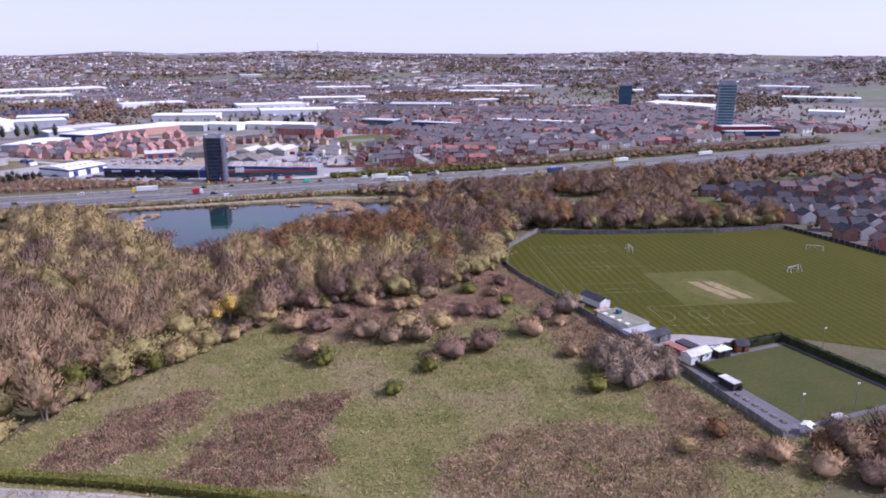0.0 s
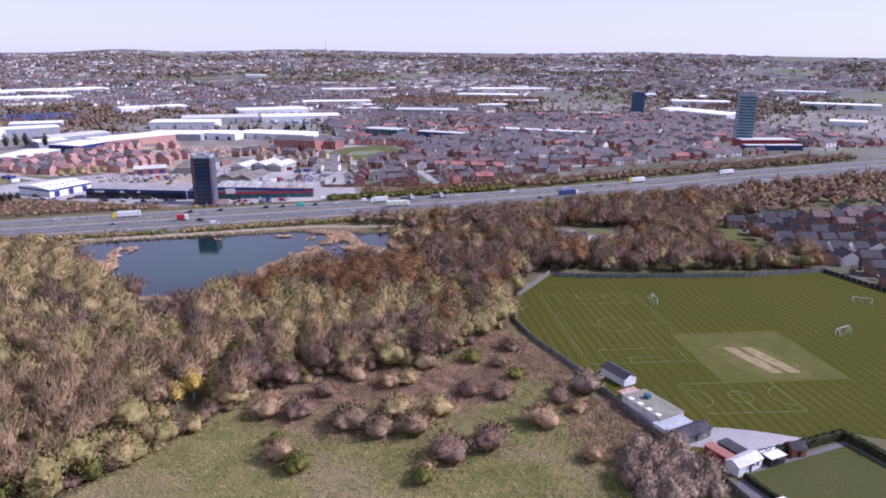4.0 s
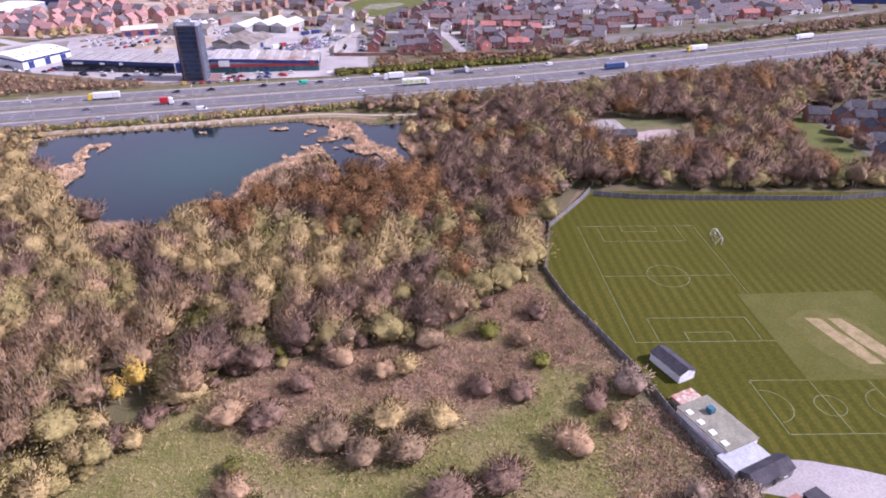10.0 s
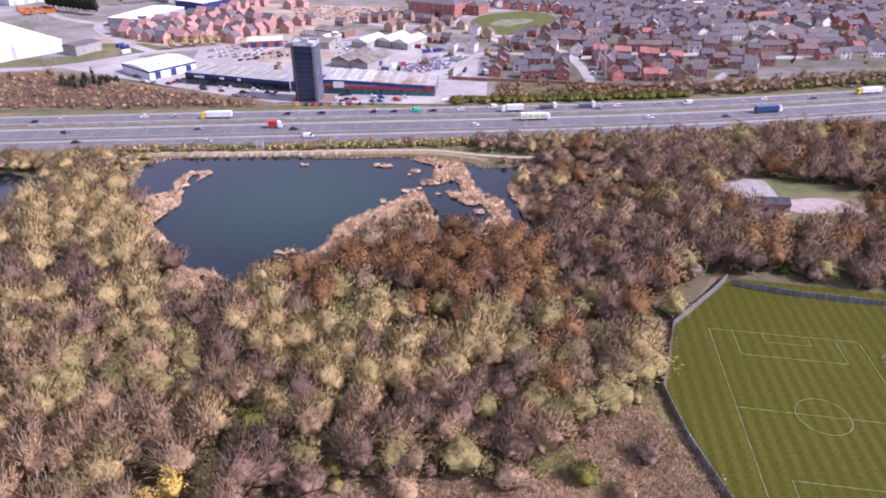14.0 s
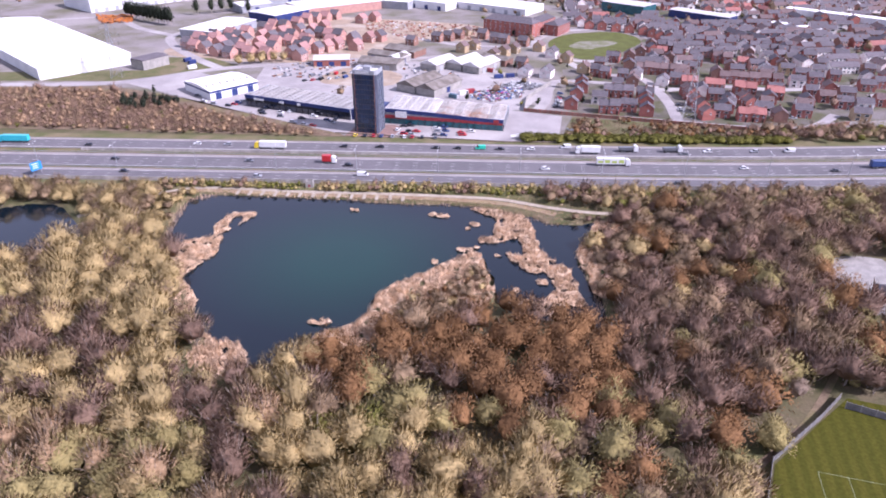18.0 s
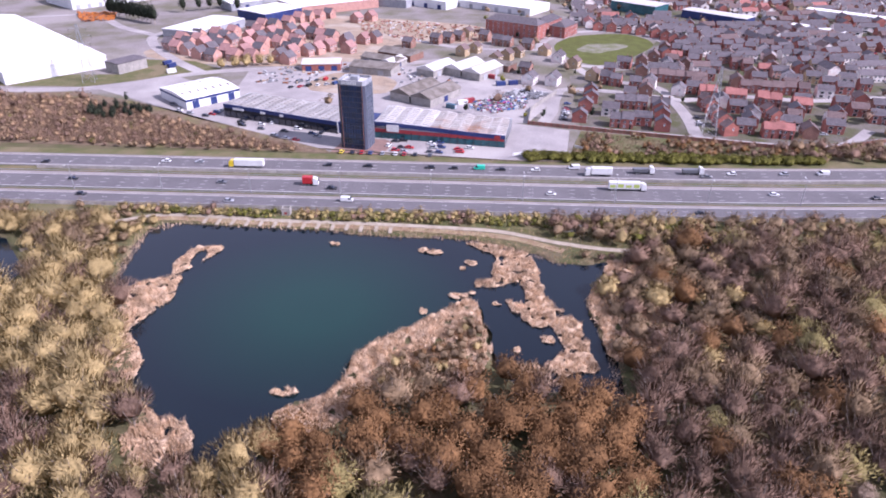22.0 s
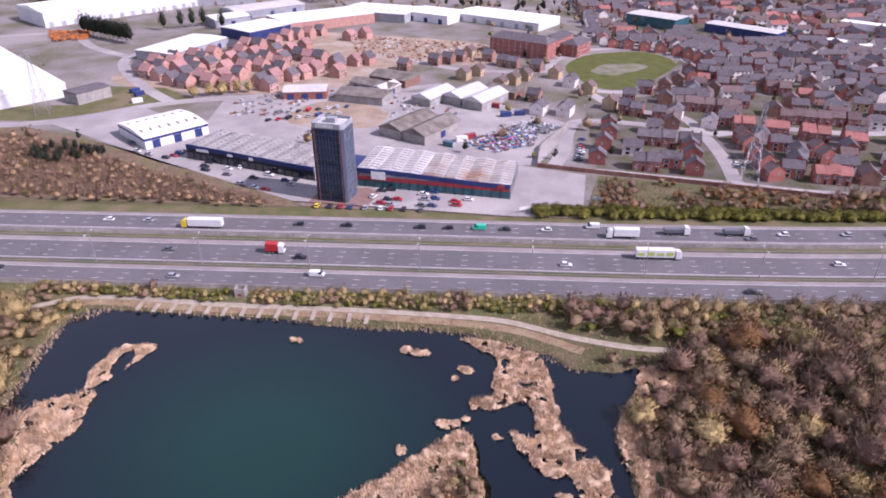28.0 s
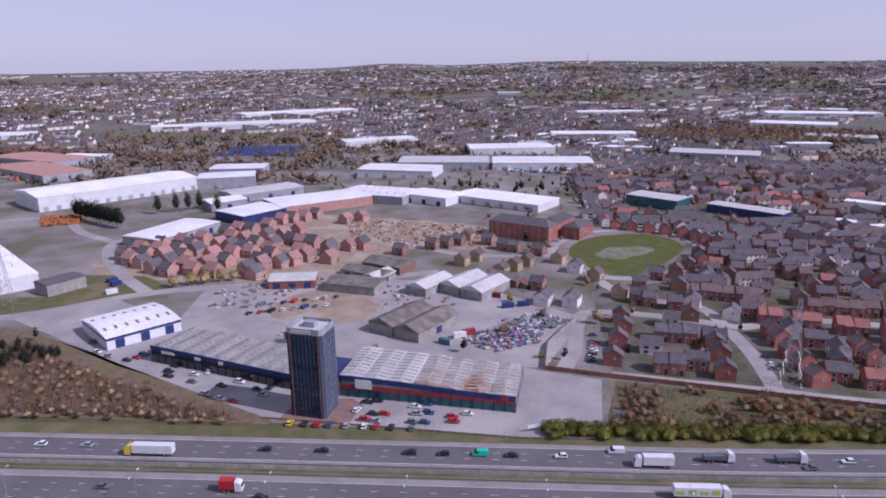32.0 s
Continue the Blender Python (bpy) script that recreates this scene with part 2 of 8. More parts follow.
pos_, off_, len_, fade_, cloud_ = (wt.nodes.new(k) for k in ("ShaderNodeNewGeometry", "ShaderNodeMapping", "ShaderNodeVectorMath", "ShaderNodeMapRange", "ShaderNodeMix"))
off_.inputs["Location"].default_value, off_.inputs["Scale"].default_value = (-0.12, 2.95, 0), (0.0185, 0.0205, 0.0)
len_.operation, cloud_.data_type = "LENGTH", "RGBA"
fade_.inputs["From Min"].default_value, fade_.inputs["From Max"].default_value = 1.0, 0.25
wt.links.new(pos_.outputs["Position"], off_.inputs["Vector"])
wt.links.new(off_.outputs[0], len_.inputs[0])
wt.links.new(len_.outputs["Value"], fade_.inputs["Value"])
wt.links.new(fade_.outputs["Result"], cloud_.inputs[0])
wt.links.new(wt.nodes["Principled BSDF"].inputs["Base Color"].links[0].from_socket, cloud_.inputs[6])
cloud_.inputs[7].default_value = (0.0055, 0.031, 0.0255, 1)
wt.links.new(cloud_.outputs[2], wt.nodes["Principled BSDF"].inputs["Base Color"])
M["reed"] = mat("dead_reed", (0.58, 0.43, 0.295), 0.9, (0.45, 0.315, 0.20), 0.22, 1.5, 0, tone=0.28)
M["white_roof"] = mat("white_sheet_roof", (0.84, 0.82, 0.80), 0.55, (0.74, 0.72, 0.70), 0.05, 0.9, 0.01, rand=0.08)
M["grey_roof"] = mat("grey_sheet_roof", (0.57, 0.55, 0.53), 0.6, (0.48, 0.46, 0.44), 0.12, 1.2, 0.01, c3=(0.56, 0.53, 0.50))
M["old_roof"] = mat("asbestos_roof", (0.22, 0.195, 0.17), 0.9, (0.14, 0.12, 0.10), 0.2, 1.6, 0.02)
M["roof_light"] = mat("dusty_rooflight", (0.42, 0.385, 0.34), 0.6, (0.33, 0.29, 0.25), 0.5, 2.0, rand=0.2)
M["rust_roof"] = mat("rust_streaked_roof", (0.72, 0.69, 0.66), 0.7, (0.60, 0.55, 0.51), 0.2, 1.5, 0.01, c3=(0.42, 0.19, 0.09))
M["clad_white"] = mat("white_cladding", (0.70, 0.70, 0.70), 0.55, (0.62, 0.62, 0.63), 0.1, 2.0, rand=0.08)
M["clad_grey"] = mat("grey_cladding", (0.36, 0.37, 0.39), 0.55, (0.29, 0.30, 0.32), 0.15, 2.0, rand=0.1)
M["clad_blue"] = mat("blue_cladding", (0.035, 0.055, 0.16), 0.45, (0.03, 0.04, 0.12), 0.2, 2.0)
M["teal_glass"] = mat("teal_shopfront", (0.03, 0.12, 0.14), 0.2, (0.02, 0.08, 0.10), 0.3, 2.0, spec=0.6)
M["red_panel"] = mat("red_panel", (0.33, 0.05, 0.05), 0.5, (0.25, 0.04, 0.05), 0.4, 3.0)
M["glass"] = mat("dark_glass", (0.012, 0.017, 0.03), 0.06, (0.02, 0.028, 0.05), 0.3, 0, spec=0.8, rand=0.4)
M["tower_glass"] = mat("tower_glazing", (0.022, 0.045, 0.105), 0.07, (0.03, 0.06, 0.13), 0.15, 0, spec=0.9, rand=0.35)
M["tower_side"] = mat("tower_cladding", (0.08, 0.088, 0.125), 0.35, (0.06, 0.068, 0.10), 0.2, 1.5, spec=0.6)
M["mullion"] = mat("dark_mullion", (0.02, 0.021, 0.028), 0.4, (0.015, 0.016, 0.02), 0.8, 0)
M["copper"] = mat("copper_trim", (0.26, 0.13, 0.10), 0.5, (0.2, 0.1, 0.08), 0.8, 0)
M["steel"] = mat("galvanised_steel", (0.42, 0.43, 0.44), 0.45, (0.34, 0.35, 0.36), 0.8, 4.0, metal=0.5)
M["white"] = mat("white_paint", (0.74, 0.74, 0.72), 0.6, (0.64, 0.64, 0.62), 0.5, 3.0)
M["timber"] = mat("weathered_timber", (0.25, 0.205, 0.155), 0.9, (0.18, 0.145, 0.11), 0.6, 5.0, 0.01, rand=0.2)
M["dark_timber"] = mat("dark_timber", (0.05, 0.042, 0.038), 0.85, (0.035, 0.03, 0.028), 0.6, 5.0, 0.01)
M["fence_grey"] = mat("grey_fence", (0.20, 0.19, 0.18), 0.85, (0.14, 0.135, 0.13), 0.7, 4.0, rand=0.15)
M["brick_red"] = mat("red_brick", (0.36, 0.138, 0.11), 0.9, (0.29, 0.113, 0.092), 0.35, 3.5, 0.006, rand=0.18)
M["brick_pink"] = mat("salmon_brick", (0.47, 0.27, 0.22), 0.9, (0.40, 0.225, 0.185), 0.35, 3.5, 0.006, rand=0.15)
M["brick_brown"] = mat("brown_brick", (0.30, 0.17, 0.13), 0.9, (0.24, 0.135, 0.105), 0.35, 3.5, 0.006, rand=0.2)
M["brick_buff"] = mat("buff_brick", (0.44, 0.33, 0.20), 0.9, (0.36, 0.27, 0.17), 0.35, 3.5, 0.006, rand=0.15)
M["render"] = mat("white_render", (0.78, 0.76, 0.72), 0.8, (0.68, 0.58, 0.55), 0.3, 3.0, rand=0.08)
M["tile_salmon"] = mat("salmon_roof_tile", (0.36, 0.205, 0.185), 0.85, (0.30, 0.168, 0.152), 0.5, 3.2, 0.02, rand=0.15)
M["tile_grey"] = mat("grey_roof_tile", (0.135, 0.12, 0.128), 0.8, (0.105, 0.093, 0.10), 0.5, 3.2, 0.02, rand=0.2)
M["tile_brown"] = mat("brown_roof_tile", (0.17, 0.122, 0.115), 0.85, (0.135, 0.098, 0.093), 0.5, 3.2, 0.02, rand=0.2)
M["tile_red"] = mat("red_roof_tile", (0.355, 0.155, 0.13), 0.85, (0.295, 0.127, 0.108), 0.5, 3.2, 0.02, rand=0.15)
M["tyre"] = mat("tyre_rubber", (0.02, 0.02, 0.02), 0.9, (0.015, 0.015, 0.015), 2.0, 0)
M["bark"] = mat("pale_bark", (0.40, 0.34, 0.28), 0.95, (0.27, 0.225, 0.185), 0.5, 4.0)
M["hedge"] = mat("dark_hedge", (0.045, 0.05, 0.02), 0.95, (0.03, 0.035, 0.016), 0.6, 3.0, 0, tone=0.35)
TREE = {
    "willow": mat("straw_willow_twigs", (0.385, 0.293, 0.136), 0.9, (0.335, 0.255, 0.116), 0.06, 1.4, 0, tone=0.13, spec=0.1),
    "olive": mat("olive_sallow_leaves", (0.29, 0.238, 0.098), 0.9, (0.24, 0.20, 0.08), 0.06, 1.4, 0, tone=0.16, spec=0.1),
    "tan": mat("tan_birch_twigs", (0.365, 0.248, 0.145), 0.95, (0.31, 0.21, 0.12), 0.06, 1.4, 0, tone=0.16, spec=0.1),
    "mauve": mat("mauve_bare_twigs", (0.215, 0.142, 0.103), 0.95, (0.178, 0.118, 0.085), 0.06, 1.4, 0, tone=0.2, spec=0.1),
    "rust": mat("rust_oak_leaves", (0.215, 0.118, 0.052), 0.95, (0.18, 0.10, 0.046), 0.06, 1.4, 0, tone=0.25, spec=0.1),
    "grey": mat("grey_brown_twigs", (0.25, 0.178, 0.108), 0.95, (0.205, 0.146, 0.088), 0.06, 1.4, 0, tone=0.2, spec=0.1),
    "green": mat("young_green_leaves", (0.155, 0.15, 0.034), 0.85, (0.118, 0.118, 0.028), 0.08, 1.4, 0, tone=0.22, spec=0.1),
    "yellow": mat("yellow_catkins", (0.56, 0.39, 0.085), 0.9, (0.46, 0.32, 0.075), 0.1, 1.2, 0, tone=0.2),
    "blossom": mat("pale_twigs", (0.32, 0.245, 0.18), 0.9, (0.235, 0.175, 0.128), 0.1, 1.2, 0, tone=0.25),
    "dark": mat("evergreen_needles", (0.028, 0.036, 0.022), 0.9, (0.02, 0.026, 0.016), 0.1, 1.5, 0, tone=0.35),
}

# ---- ground, one sheet to the horizon ----
POND = [(-71, -101), (-60, -92.5), (-28, -93), (0, -93.5), (26, -95), (48, -94.5), (72, -101), (87, -110), (98, -108), (105, -105), (100.5, -120), (94, -132), (96, -148), (98, -161), (97, -177), (84, -178), (66, -173), (63, -165), (61, -150), (56, -137), (48, -142), (37, -154), (29, -160), (23, -168), (20, -185), (9, -191), (8, -208), (-1, -213), (-12, -210), (-22, -198), (-36, -186), (-38, -176), (-49, -161), (-54, -147), (-64, -142), (-66, -133)]
POND2 = [(-152, -120), (-128, -109), (-106, -127), (-101, -140), (-103, -157), (-123, -159), (-160, -158)]
pond_edge, pond2_edge = soft_edge(POND, 2.5, 0.9, 1), soft_edge(POND2, 2.5, 0.9, 2)


def hill(x, y):
    """Height of the land: level near by, hills towards the skyline."""
    r, a = np.hypot(x, y), np.arctan2(x, y)
    s = np.clip((r - 1300) / 3500, 0, 1)
    s = s * s * (3 - 2 * s)
    ridge = 104 + 34 * np.exp(-((a - 0.10) / 0.16) ** 2) + 22 * np.exp(-((a + 0.17) / 0.06) ** 2) + 30 * np.exp(-((a - 0.62) / 0.14) ** 2) + 16 * np.exp(-((a - 0.36) / 0.10) ** 2) - 22 * np.exp(-((a + 0.62) / 0.25) ** 2)
    return s * ridge + np.clip((r - 900) / 900, 0, 1) * 4 * np.sin(x / 310 + 1.0) * np.sin(y / 270)


def stops(dense, lo, hi, step):
    a = list(np.arange(lo, hi + 0.1, step))
    for sgn in (-1, 1):
        v, d = (lo, step) if sgn < 0 else (hi, step)
        while abs(v) < dense:
            d = min(d * 1.16, 160)
            v += sgn * d
            a.append(v)
    return np.array(sorted(a))


gx, gy = stops(6200, -166, 112, 2.0), stops(6200, -218, -84, 2.0)
X, Y = np.meshgrid(gx, gy)
Z = hill(X, Y)
for edge in (pond_edge, pond2_edge):
    Z = np.where(inside(edge, X, Y), -2.2, Z)
nx, ny = len(gx), len(gy)
i = (np.arange(ny - 1)[:, None] * nx + np.arange(nx - 1)[None]).ravel()
F = np.concatenate([np.stack([i, i + 1, i + nx], 1), np.stack([i + 1, i + nx + 1, i + nx], 1)])
cxy = np.stack([X.ravel(), Y.ravel()], 1)[F].mean(1)
far_face = (np.abs(cxy[:, 0]) > 420) | (cxy[:, 1] > 20) | (cxy[:, 1] < -560)
ground = new("ground", fast_mesh("ground", np.stack([X, Y, Z], 2).reshape(-1, 3), F, [M["earth"], M["far_land"]], far_face, smooth=True))
tagged(ground, "brown and green rough ground of woodland, town and distant hills", "ground", kind="structure")
for edge, lab in ((pond_edge, "dark still blue-green pond ringed by tan reeds"), (pond2_edge, "small grey pond beside the willow wood")):
    cx, cy = np.mean(edge, 0)
    out = [(cx + (x - cx) * 1.03, cy + (y - cy) * 1.03) for x, y in edge]
    sheet("water", out, -0.55, M["water"], lab, "pond", drop=0.1)

# meadow, playing field and the other flat pieces
MEADOW = [(-62, -372), (-47, -361), (-36, -345), (-18, -331), (-9, -323), (1, -314), (10, -304), (21, -296), (40, -291), (61, -287), (81, -286), (96, -277), (108, -268), (117, -262), (119, -300), (121, -340), (128, -385), (133, -425), (60, -432), (-40, -392)]
sheet("ground_meadow", soft_edge(MEADOW, 4, 1.6, 3), 0.06, M["meadow"], "rough green meadow with pale dead grass tussocks", "meadow")
FIELD = [(119.5, -264), (124, -300), (127.5, -340), (131, -366), (180, -360), (230, -400), (300, -400), (296, -320), (290, -238), (222, -223), (160, -208), (149.5, -217.5), (132, -234)]
sheet("ground_playing_field", FIELD, 0.10, M["pitch"], "mown striped green playing field", "playing field")

# ---- motorway ----
AXIS_X = [-1800, -700, -300, -140, -40, 60, 140, 220, 335, 440, 560, 720, 1000, 1600]
AXIS_Y = [-150, -60, -36, -28, -23.5, -19.5, -16.5, -10, 7, 26, 42, 64, 118, 260]


def north(x):
    """The motorway's north edge, smoothed."""
    x = np.asarray(x, float)
    return sum(np.interp(x + k, AXIS_X, AXIS_Y) for k in (-45, -30, -15, 0, 15, 30, 45)) / 7


road_x = np.concatenate([np.arange(-1700, -300, 60), np.arange(-300, 660, 8.0), np.arange(660, 1500, 40)])


def lane_strip(name, d0, d1, z, material, label, category="road", x0=-1700, x1=1500):
    xs = road_x[(road_x >= x0) & (road_x <= x1)]
    V, F = strip_quads(xs, north(xs) - d0, north(xs) - d1, z)
    W, G = strip_quads(xs, north(xs) - d1, north(xs) - d1 - 0.02, z)
    W[len(xs):, 2] -= 0.3
    return tagged(new(name, fast_mesh(name, np.concatenate([V, W]), np.concatenate([F, G + len(V)]), [material])), label, category, kind="structure")


lane_strip("road_verge", -7, 66, 0.05, M["verge"], "rough grass verge along the motorway", "verge")
lane_strip("road_far_carriageway", 0, 15.5, 0.16, M["asphalt"], "grey asphalt far carriageway of a motorway")
lane_strip("road_middle_carriageway", 21.5, 38.5, 0.16, M["asphalt"], "grey asphalt middle carriageway of a motorway")
lane_strip("road_near_carriageway", 41.0, 54.2, 0.16, M["asphalt"], "grey asphalt near carriageway of a motorway")
for a, b in ((0.3, 2.6), (21.9, 24.8), (41.3, 43.6), (13.6, 15.3), (37.6, 38.4)):
    lane_strip("road_shoulder", a, b, 0.20, M["shoulder"], "pale worn hard shoulder beside the lanes")

# ---- town ground ----
TOWN = [(-1500, -8), (-620, -2), (-180, 22), (-160, 22), (-20, -13), (70, -14), (96, -12), (105, 30), (200, 14), (330, 40), (480, 75), (640, 120), (1200, 300), (1000, 900), (0, 1100), (-900, 1000)]
M["town"] = mat("town_ground", (0.24, 0.212, 0.20), 0.95, (0.14, 0.13, 0.085), 0.03, 0.7, 0, c3=(0.29, 0.26, 0.24))
sheet("ground_town", TOWN, 0.05, M["town"], "grey yards, streets and gardens between houses", "ground")
sheet("pavement_car_park", [(-104, 30), (-26, -9), (67, -15), (95, -13), (100, 31), (75, 38), (60, 44), (-85, 66), (-150, 108), (-192, 78), (-150, 55)], 0.12, M["old_asphalt"], "worn grey asphalt car park of a retail park", "car park")
sheet("ground_works_yard", [(-100, 62), (0, 42), (78, 40), (100, 100), (40, 150), (-50, 160), (-110, 130)], 0.09, M["old_asphalt"], "worn asphalt of the works yards", "yard")
sheet("ground_dirt_lot", soft_edge([(-58, 90), (-12, 86), (-6, 112), (-20, 126), (-52, 128)], 4, 0.8, 5), 0.14, M["dirt"], "sandy bare dirt lot behind the shops", "dirt lot")
sheet("ground_building_site", soft_edge([(-84, 320), (44, 292), (46, 232), (10, 226), (-16, 224), (-60, 260)], 6, 2, 6), 0.10, M["dirt"], "pinkish bare ground of a housing site", "building site")
sheet("ground_estate", soft_edge([(-205, 172), (-140, 142), (-60, 150), (-30, 185), (-12, 230), (-84, 325), (-150, 270)], 6, 1, 7), 0.08, M["dirt"], "pink brick-paved ground of the new estate", "ground")
sheet("ground_green", soft_edge([(102, 224), (117, 180), (140, 176), (181, 237), (166, 275), (123, 264)], 4, 0.5, 8), 0.11, M["rank_grass"], "oval green among the houses", "green")
sheet("ground_green_path", soft_edge([(120, 215), (135, 208), (160, 230), (152, 240), (130, 235)], 3, 0.8, 9), 0.16, mat("worn_green", (0.22, 0.21, 0.16), 0.95, (0.15, 0.155, 0.08), 0.12, 1.5), "worn pale patch in the middle of the green", "worn grass")
sheet("ground_scrub_west", [(-420, -22), (-20, -14), (-28, -4), (-104, 28), (-150, 53), (-200, 70), (-420, 60)], 0.08, M["brush"], "rough scrub bank beside the motorway", "scrub")
sheet("ground_scrub_east", [(70, -16), (96, -12), (106, 31), (160, 22), (205, 15), (300, 32), (460, 66), (600, 105), (600, 60), (440, 34), (335, 14), (220, -3), (140, -10)], 0.08, M["verge"], "rough scrub bank beside the motorway", "scrub")
sheet("ground_lawn_west", [(-330, 70), (-200, 80), (-150, 112), (-128, 128), (-158, 150), (-205, 150), (-190, 110), (-300, 95)], 0.10, M["verge"], "grass verge round the estate road", "verge")


STREET_SPOTS = []


def street(name, pts, width, label="grey asphalt street", z=0.17, material=None):
    """A road along a few plan points; where roads cross, the later lies a little higher."""
    z += 0.00003 * len(STREET_SPOTS) + (0.006 if len(STREET_SPOTS) else 0)
    P = [Vector(p) for p in pts]
    STREET_SPOTS.extend((p.x, p.y, width) for p in P)
    left, right = [], []
    for i, p in enumerate(P):
        d = (P[min(i + 1, len(P) - 1)] - P[max(i - 1, 0)]).normalized()
        n = Vector((-d.y, d.x)) * width / 2
        left.append(p + n)
        right.append(p - n)
    V = np.array([(*q, z) for q in left + right] + [(*q, z - 0.3) for q in left + right])
    n = len(P)
    F = []
    for i in range(n - 1):
        F += [(i, n + i, i + 1), (i + 1, n + i, n + i + 1), (i, i + 1, 2 * n + i), (i + 1, 2 * n + i + 1, 2 * n + i), (n + i, 3 * n + i, n + i + 1), (n + i + 1, 3 * n + i, 3 * n + i + 1)]
    return tagged(new(name, fast_mesh(name, V, F, [material or M["old_asphalt"]])), label, "street", kind="structure")


def curve(pts, n=6):
    out = []
    for i in range(len(pts) - 1):
        p0, p1, p2, p3 = (Vector(pts[min(max(i + k, 0), len(pts) - 1)]) for k in (-1, 0, 1, 2))
        for j in range(n):
            t = j / n
            q = 0.5 * (2 * p1 + (p2 - p0) * t + (2 * p0 - 5 * p1 + 4 * p2 - p3) * t * t + (3 * p1 - p0 - 3 * p2 + p3) * t ** 3)
            out.append((q.x, q.y))
    return out + [pts[-1]]


for pts, wd in (([(-420, 52), (-260, 66), (-192, 78), (-150, 112), (-120, 128), (-70, 142), (-30, 150), (20, 172)], 9), ([(-140, 120), (-172, 150), (-206, 190), (-222, 226), (-205, 262), (-175, 290)], 8), ([(-430, 240), (-330, 300), (-262, 250), (-222, 226)], 8), ([(86, 40), (92, 62), (96, 90), (104, 108), (140, 104), (172, 92)], 7), ([(105, 36), (140, 30), (166, 26), (200, 20), (236, 22), (262, 48)], 6), ([(166, 28), (168, 60), (166, 92), (160, 120), (128, 134), (110, 172), (92, 212), (98, 250), (128, 282), (170, 284), (192, 250), (186, 214), (160, 180), (130, 166), (110, 172)], 7), ([(172, 92), (210, 104), (250, 100), (300, 112)], 7), ([(-30, 250), (30, 212), (92, 212)], 7), ([(300, 90), (380, 92), (450, 120), (500, 150), (560, 175), (640, 240)], 9)):
    street("road_street", curve(pts), wd)

# ---- industrial buildings ----
rail = M["steel"]


def shed(x, y, ang, L, W, H, wall, roof, label, rise=1.5, doors=2, lights=0, category="warehouse", curved=False, band=None):
    """A shed with low-pitched roof: x, y is the middle, its long front looks along -y."""
    ob = thing("warehouse", pose(x, y, 0, 0, 0, ang), label, category)
    bm = bmesh.new()
    box(bm, -L / 2, L / 2, -W / 2, W / 2, -0.3, H)
    part("wall", bm, wall, ob)
    bm = bmesh.new()
    n = 10 if curved else 2
    prof = [(-W / 2 - 0.4 + (W + 0.8) * i / n, H + (rise * math.sin(math.pi * i / n) if curved else rise * (1 - abs(2 * i / n - 1)))) for i in range(n + 1)]
    prism(bm, [(-W / 2 - 0.4, H - 0.25), (W / 2 + 0.4, H - 0.25)] + prof[::-1], -L / 2 - 0.3, L / 2 + 0.3)
    bmesh.ops.rotate(bm, verts=bm.verts[:], matrix=Matrix.Rotation(radians(90), 3, "Z"))
    bmesh.ops.recalc_face_normals(bm, faces=bm.faces[:])
    part("roof", bm, roof, ob)
    if doors:
        bm = bmesh.new()
        box(bm, -2, 2, -0.12, 0.1, 0, min(4.2, H * 0.7))
        me = bpy.data.meshes.new("loading_door")
        bm.to_mesh(me)
        bm.free()
        me.materials.append(M["clad_blue"] if doors % 2 else M["clad_grey"])
        for i in range(doors):
            share("loading_door", me, ob, pose(-L / 2 + (i + 0.5) * L / doors, -W / 2, 0.05))
    if band:
        bm = bmesh.new()
        box(bm, -L / 2 - 0.1, L / 2 + 0.1, -W / 2 - 0.1, W / 2 + 0.1, H - 1.6, H - 0.3)
        part("fascia", bm, band, ob)
    if lights:
        bm = bmesh.new()
        box(bm, -0.6, 0.6, -1.6, 1.6, -0.03, 0.09)
        me = bpy.data.meshes.new("roof_light")
        bm.to_mesh(me)
        bm.free()
        me.materials.append(M["old_roof"])
        tilt = math.degrees(math.atan2(rise, W / 2)) if not curved else 0
        for i in range(lights):
            for s in (-1, 1):
                z = H + (rise * math.sin(math.pi * 0.27) if curved else rise * 0.5) + 0.02
                share("roof_light", me, ob, pose(-L / 2 + (i + 0.5) * L / lights, s * W / 4, z, -s * (tilt if not curved else 12)))
    return ob


W_, G_ = M["clad_white"], M["clad_grey"]
shed(-330, 400, 53.6, 150, 62, 13, W_, M["white_roof"], "very long white distribution warehouse with a pale roof", 3, 14, 0)
shed(-187, 244, 72, 62, 34, 7, G_, M["white_roof"], "grey-walled unit with a white flat roof beside the estate", 0.6, 3)
shed(-152, 312, 58, 46, 38, 8, M["clad_blue"], M["white_roof"], "blue-walled unit with a white roof", 0.6, 0)
shed(-110, 362, 40, 86, 46, 8.5, M["brick_pink"], M["white_roof"], "long white-roofed unit behind a pink brick wall", 0.8, 0)
shed(-304.6, 164.5, 140, 196, 64, 8.5, W_, M["white_roof"], "huge white curved-roof factory with tall doors", 3.0, 6, 0, curved=True)
shed(-193, 122, 62, 22, 14, 7, M["concrete"], M["tile_grey"], "three-storey block wrapped in scaffold", 0.5, 0, category="block")
shed(-118.2, 66, 50, 34, 33, 6.0, W_, M["white_roof"], "white unit with blue gable and curved pale roof", 1.6, 3, 7, category="retail unit", curved=True, band=M["clad_blue"])
shed(-62, 141, 10, 26, 16, 5, M["brick_red"], M["grey_roof"], "low red-brick workshop with a grey roof", 1.8, 3, category="workshop")
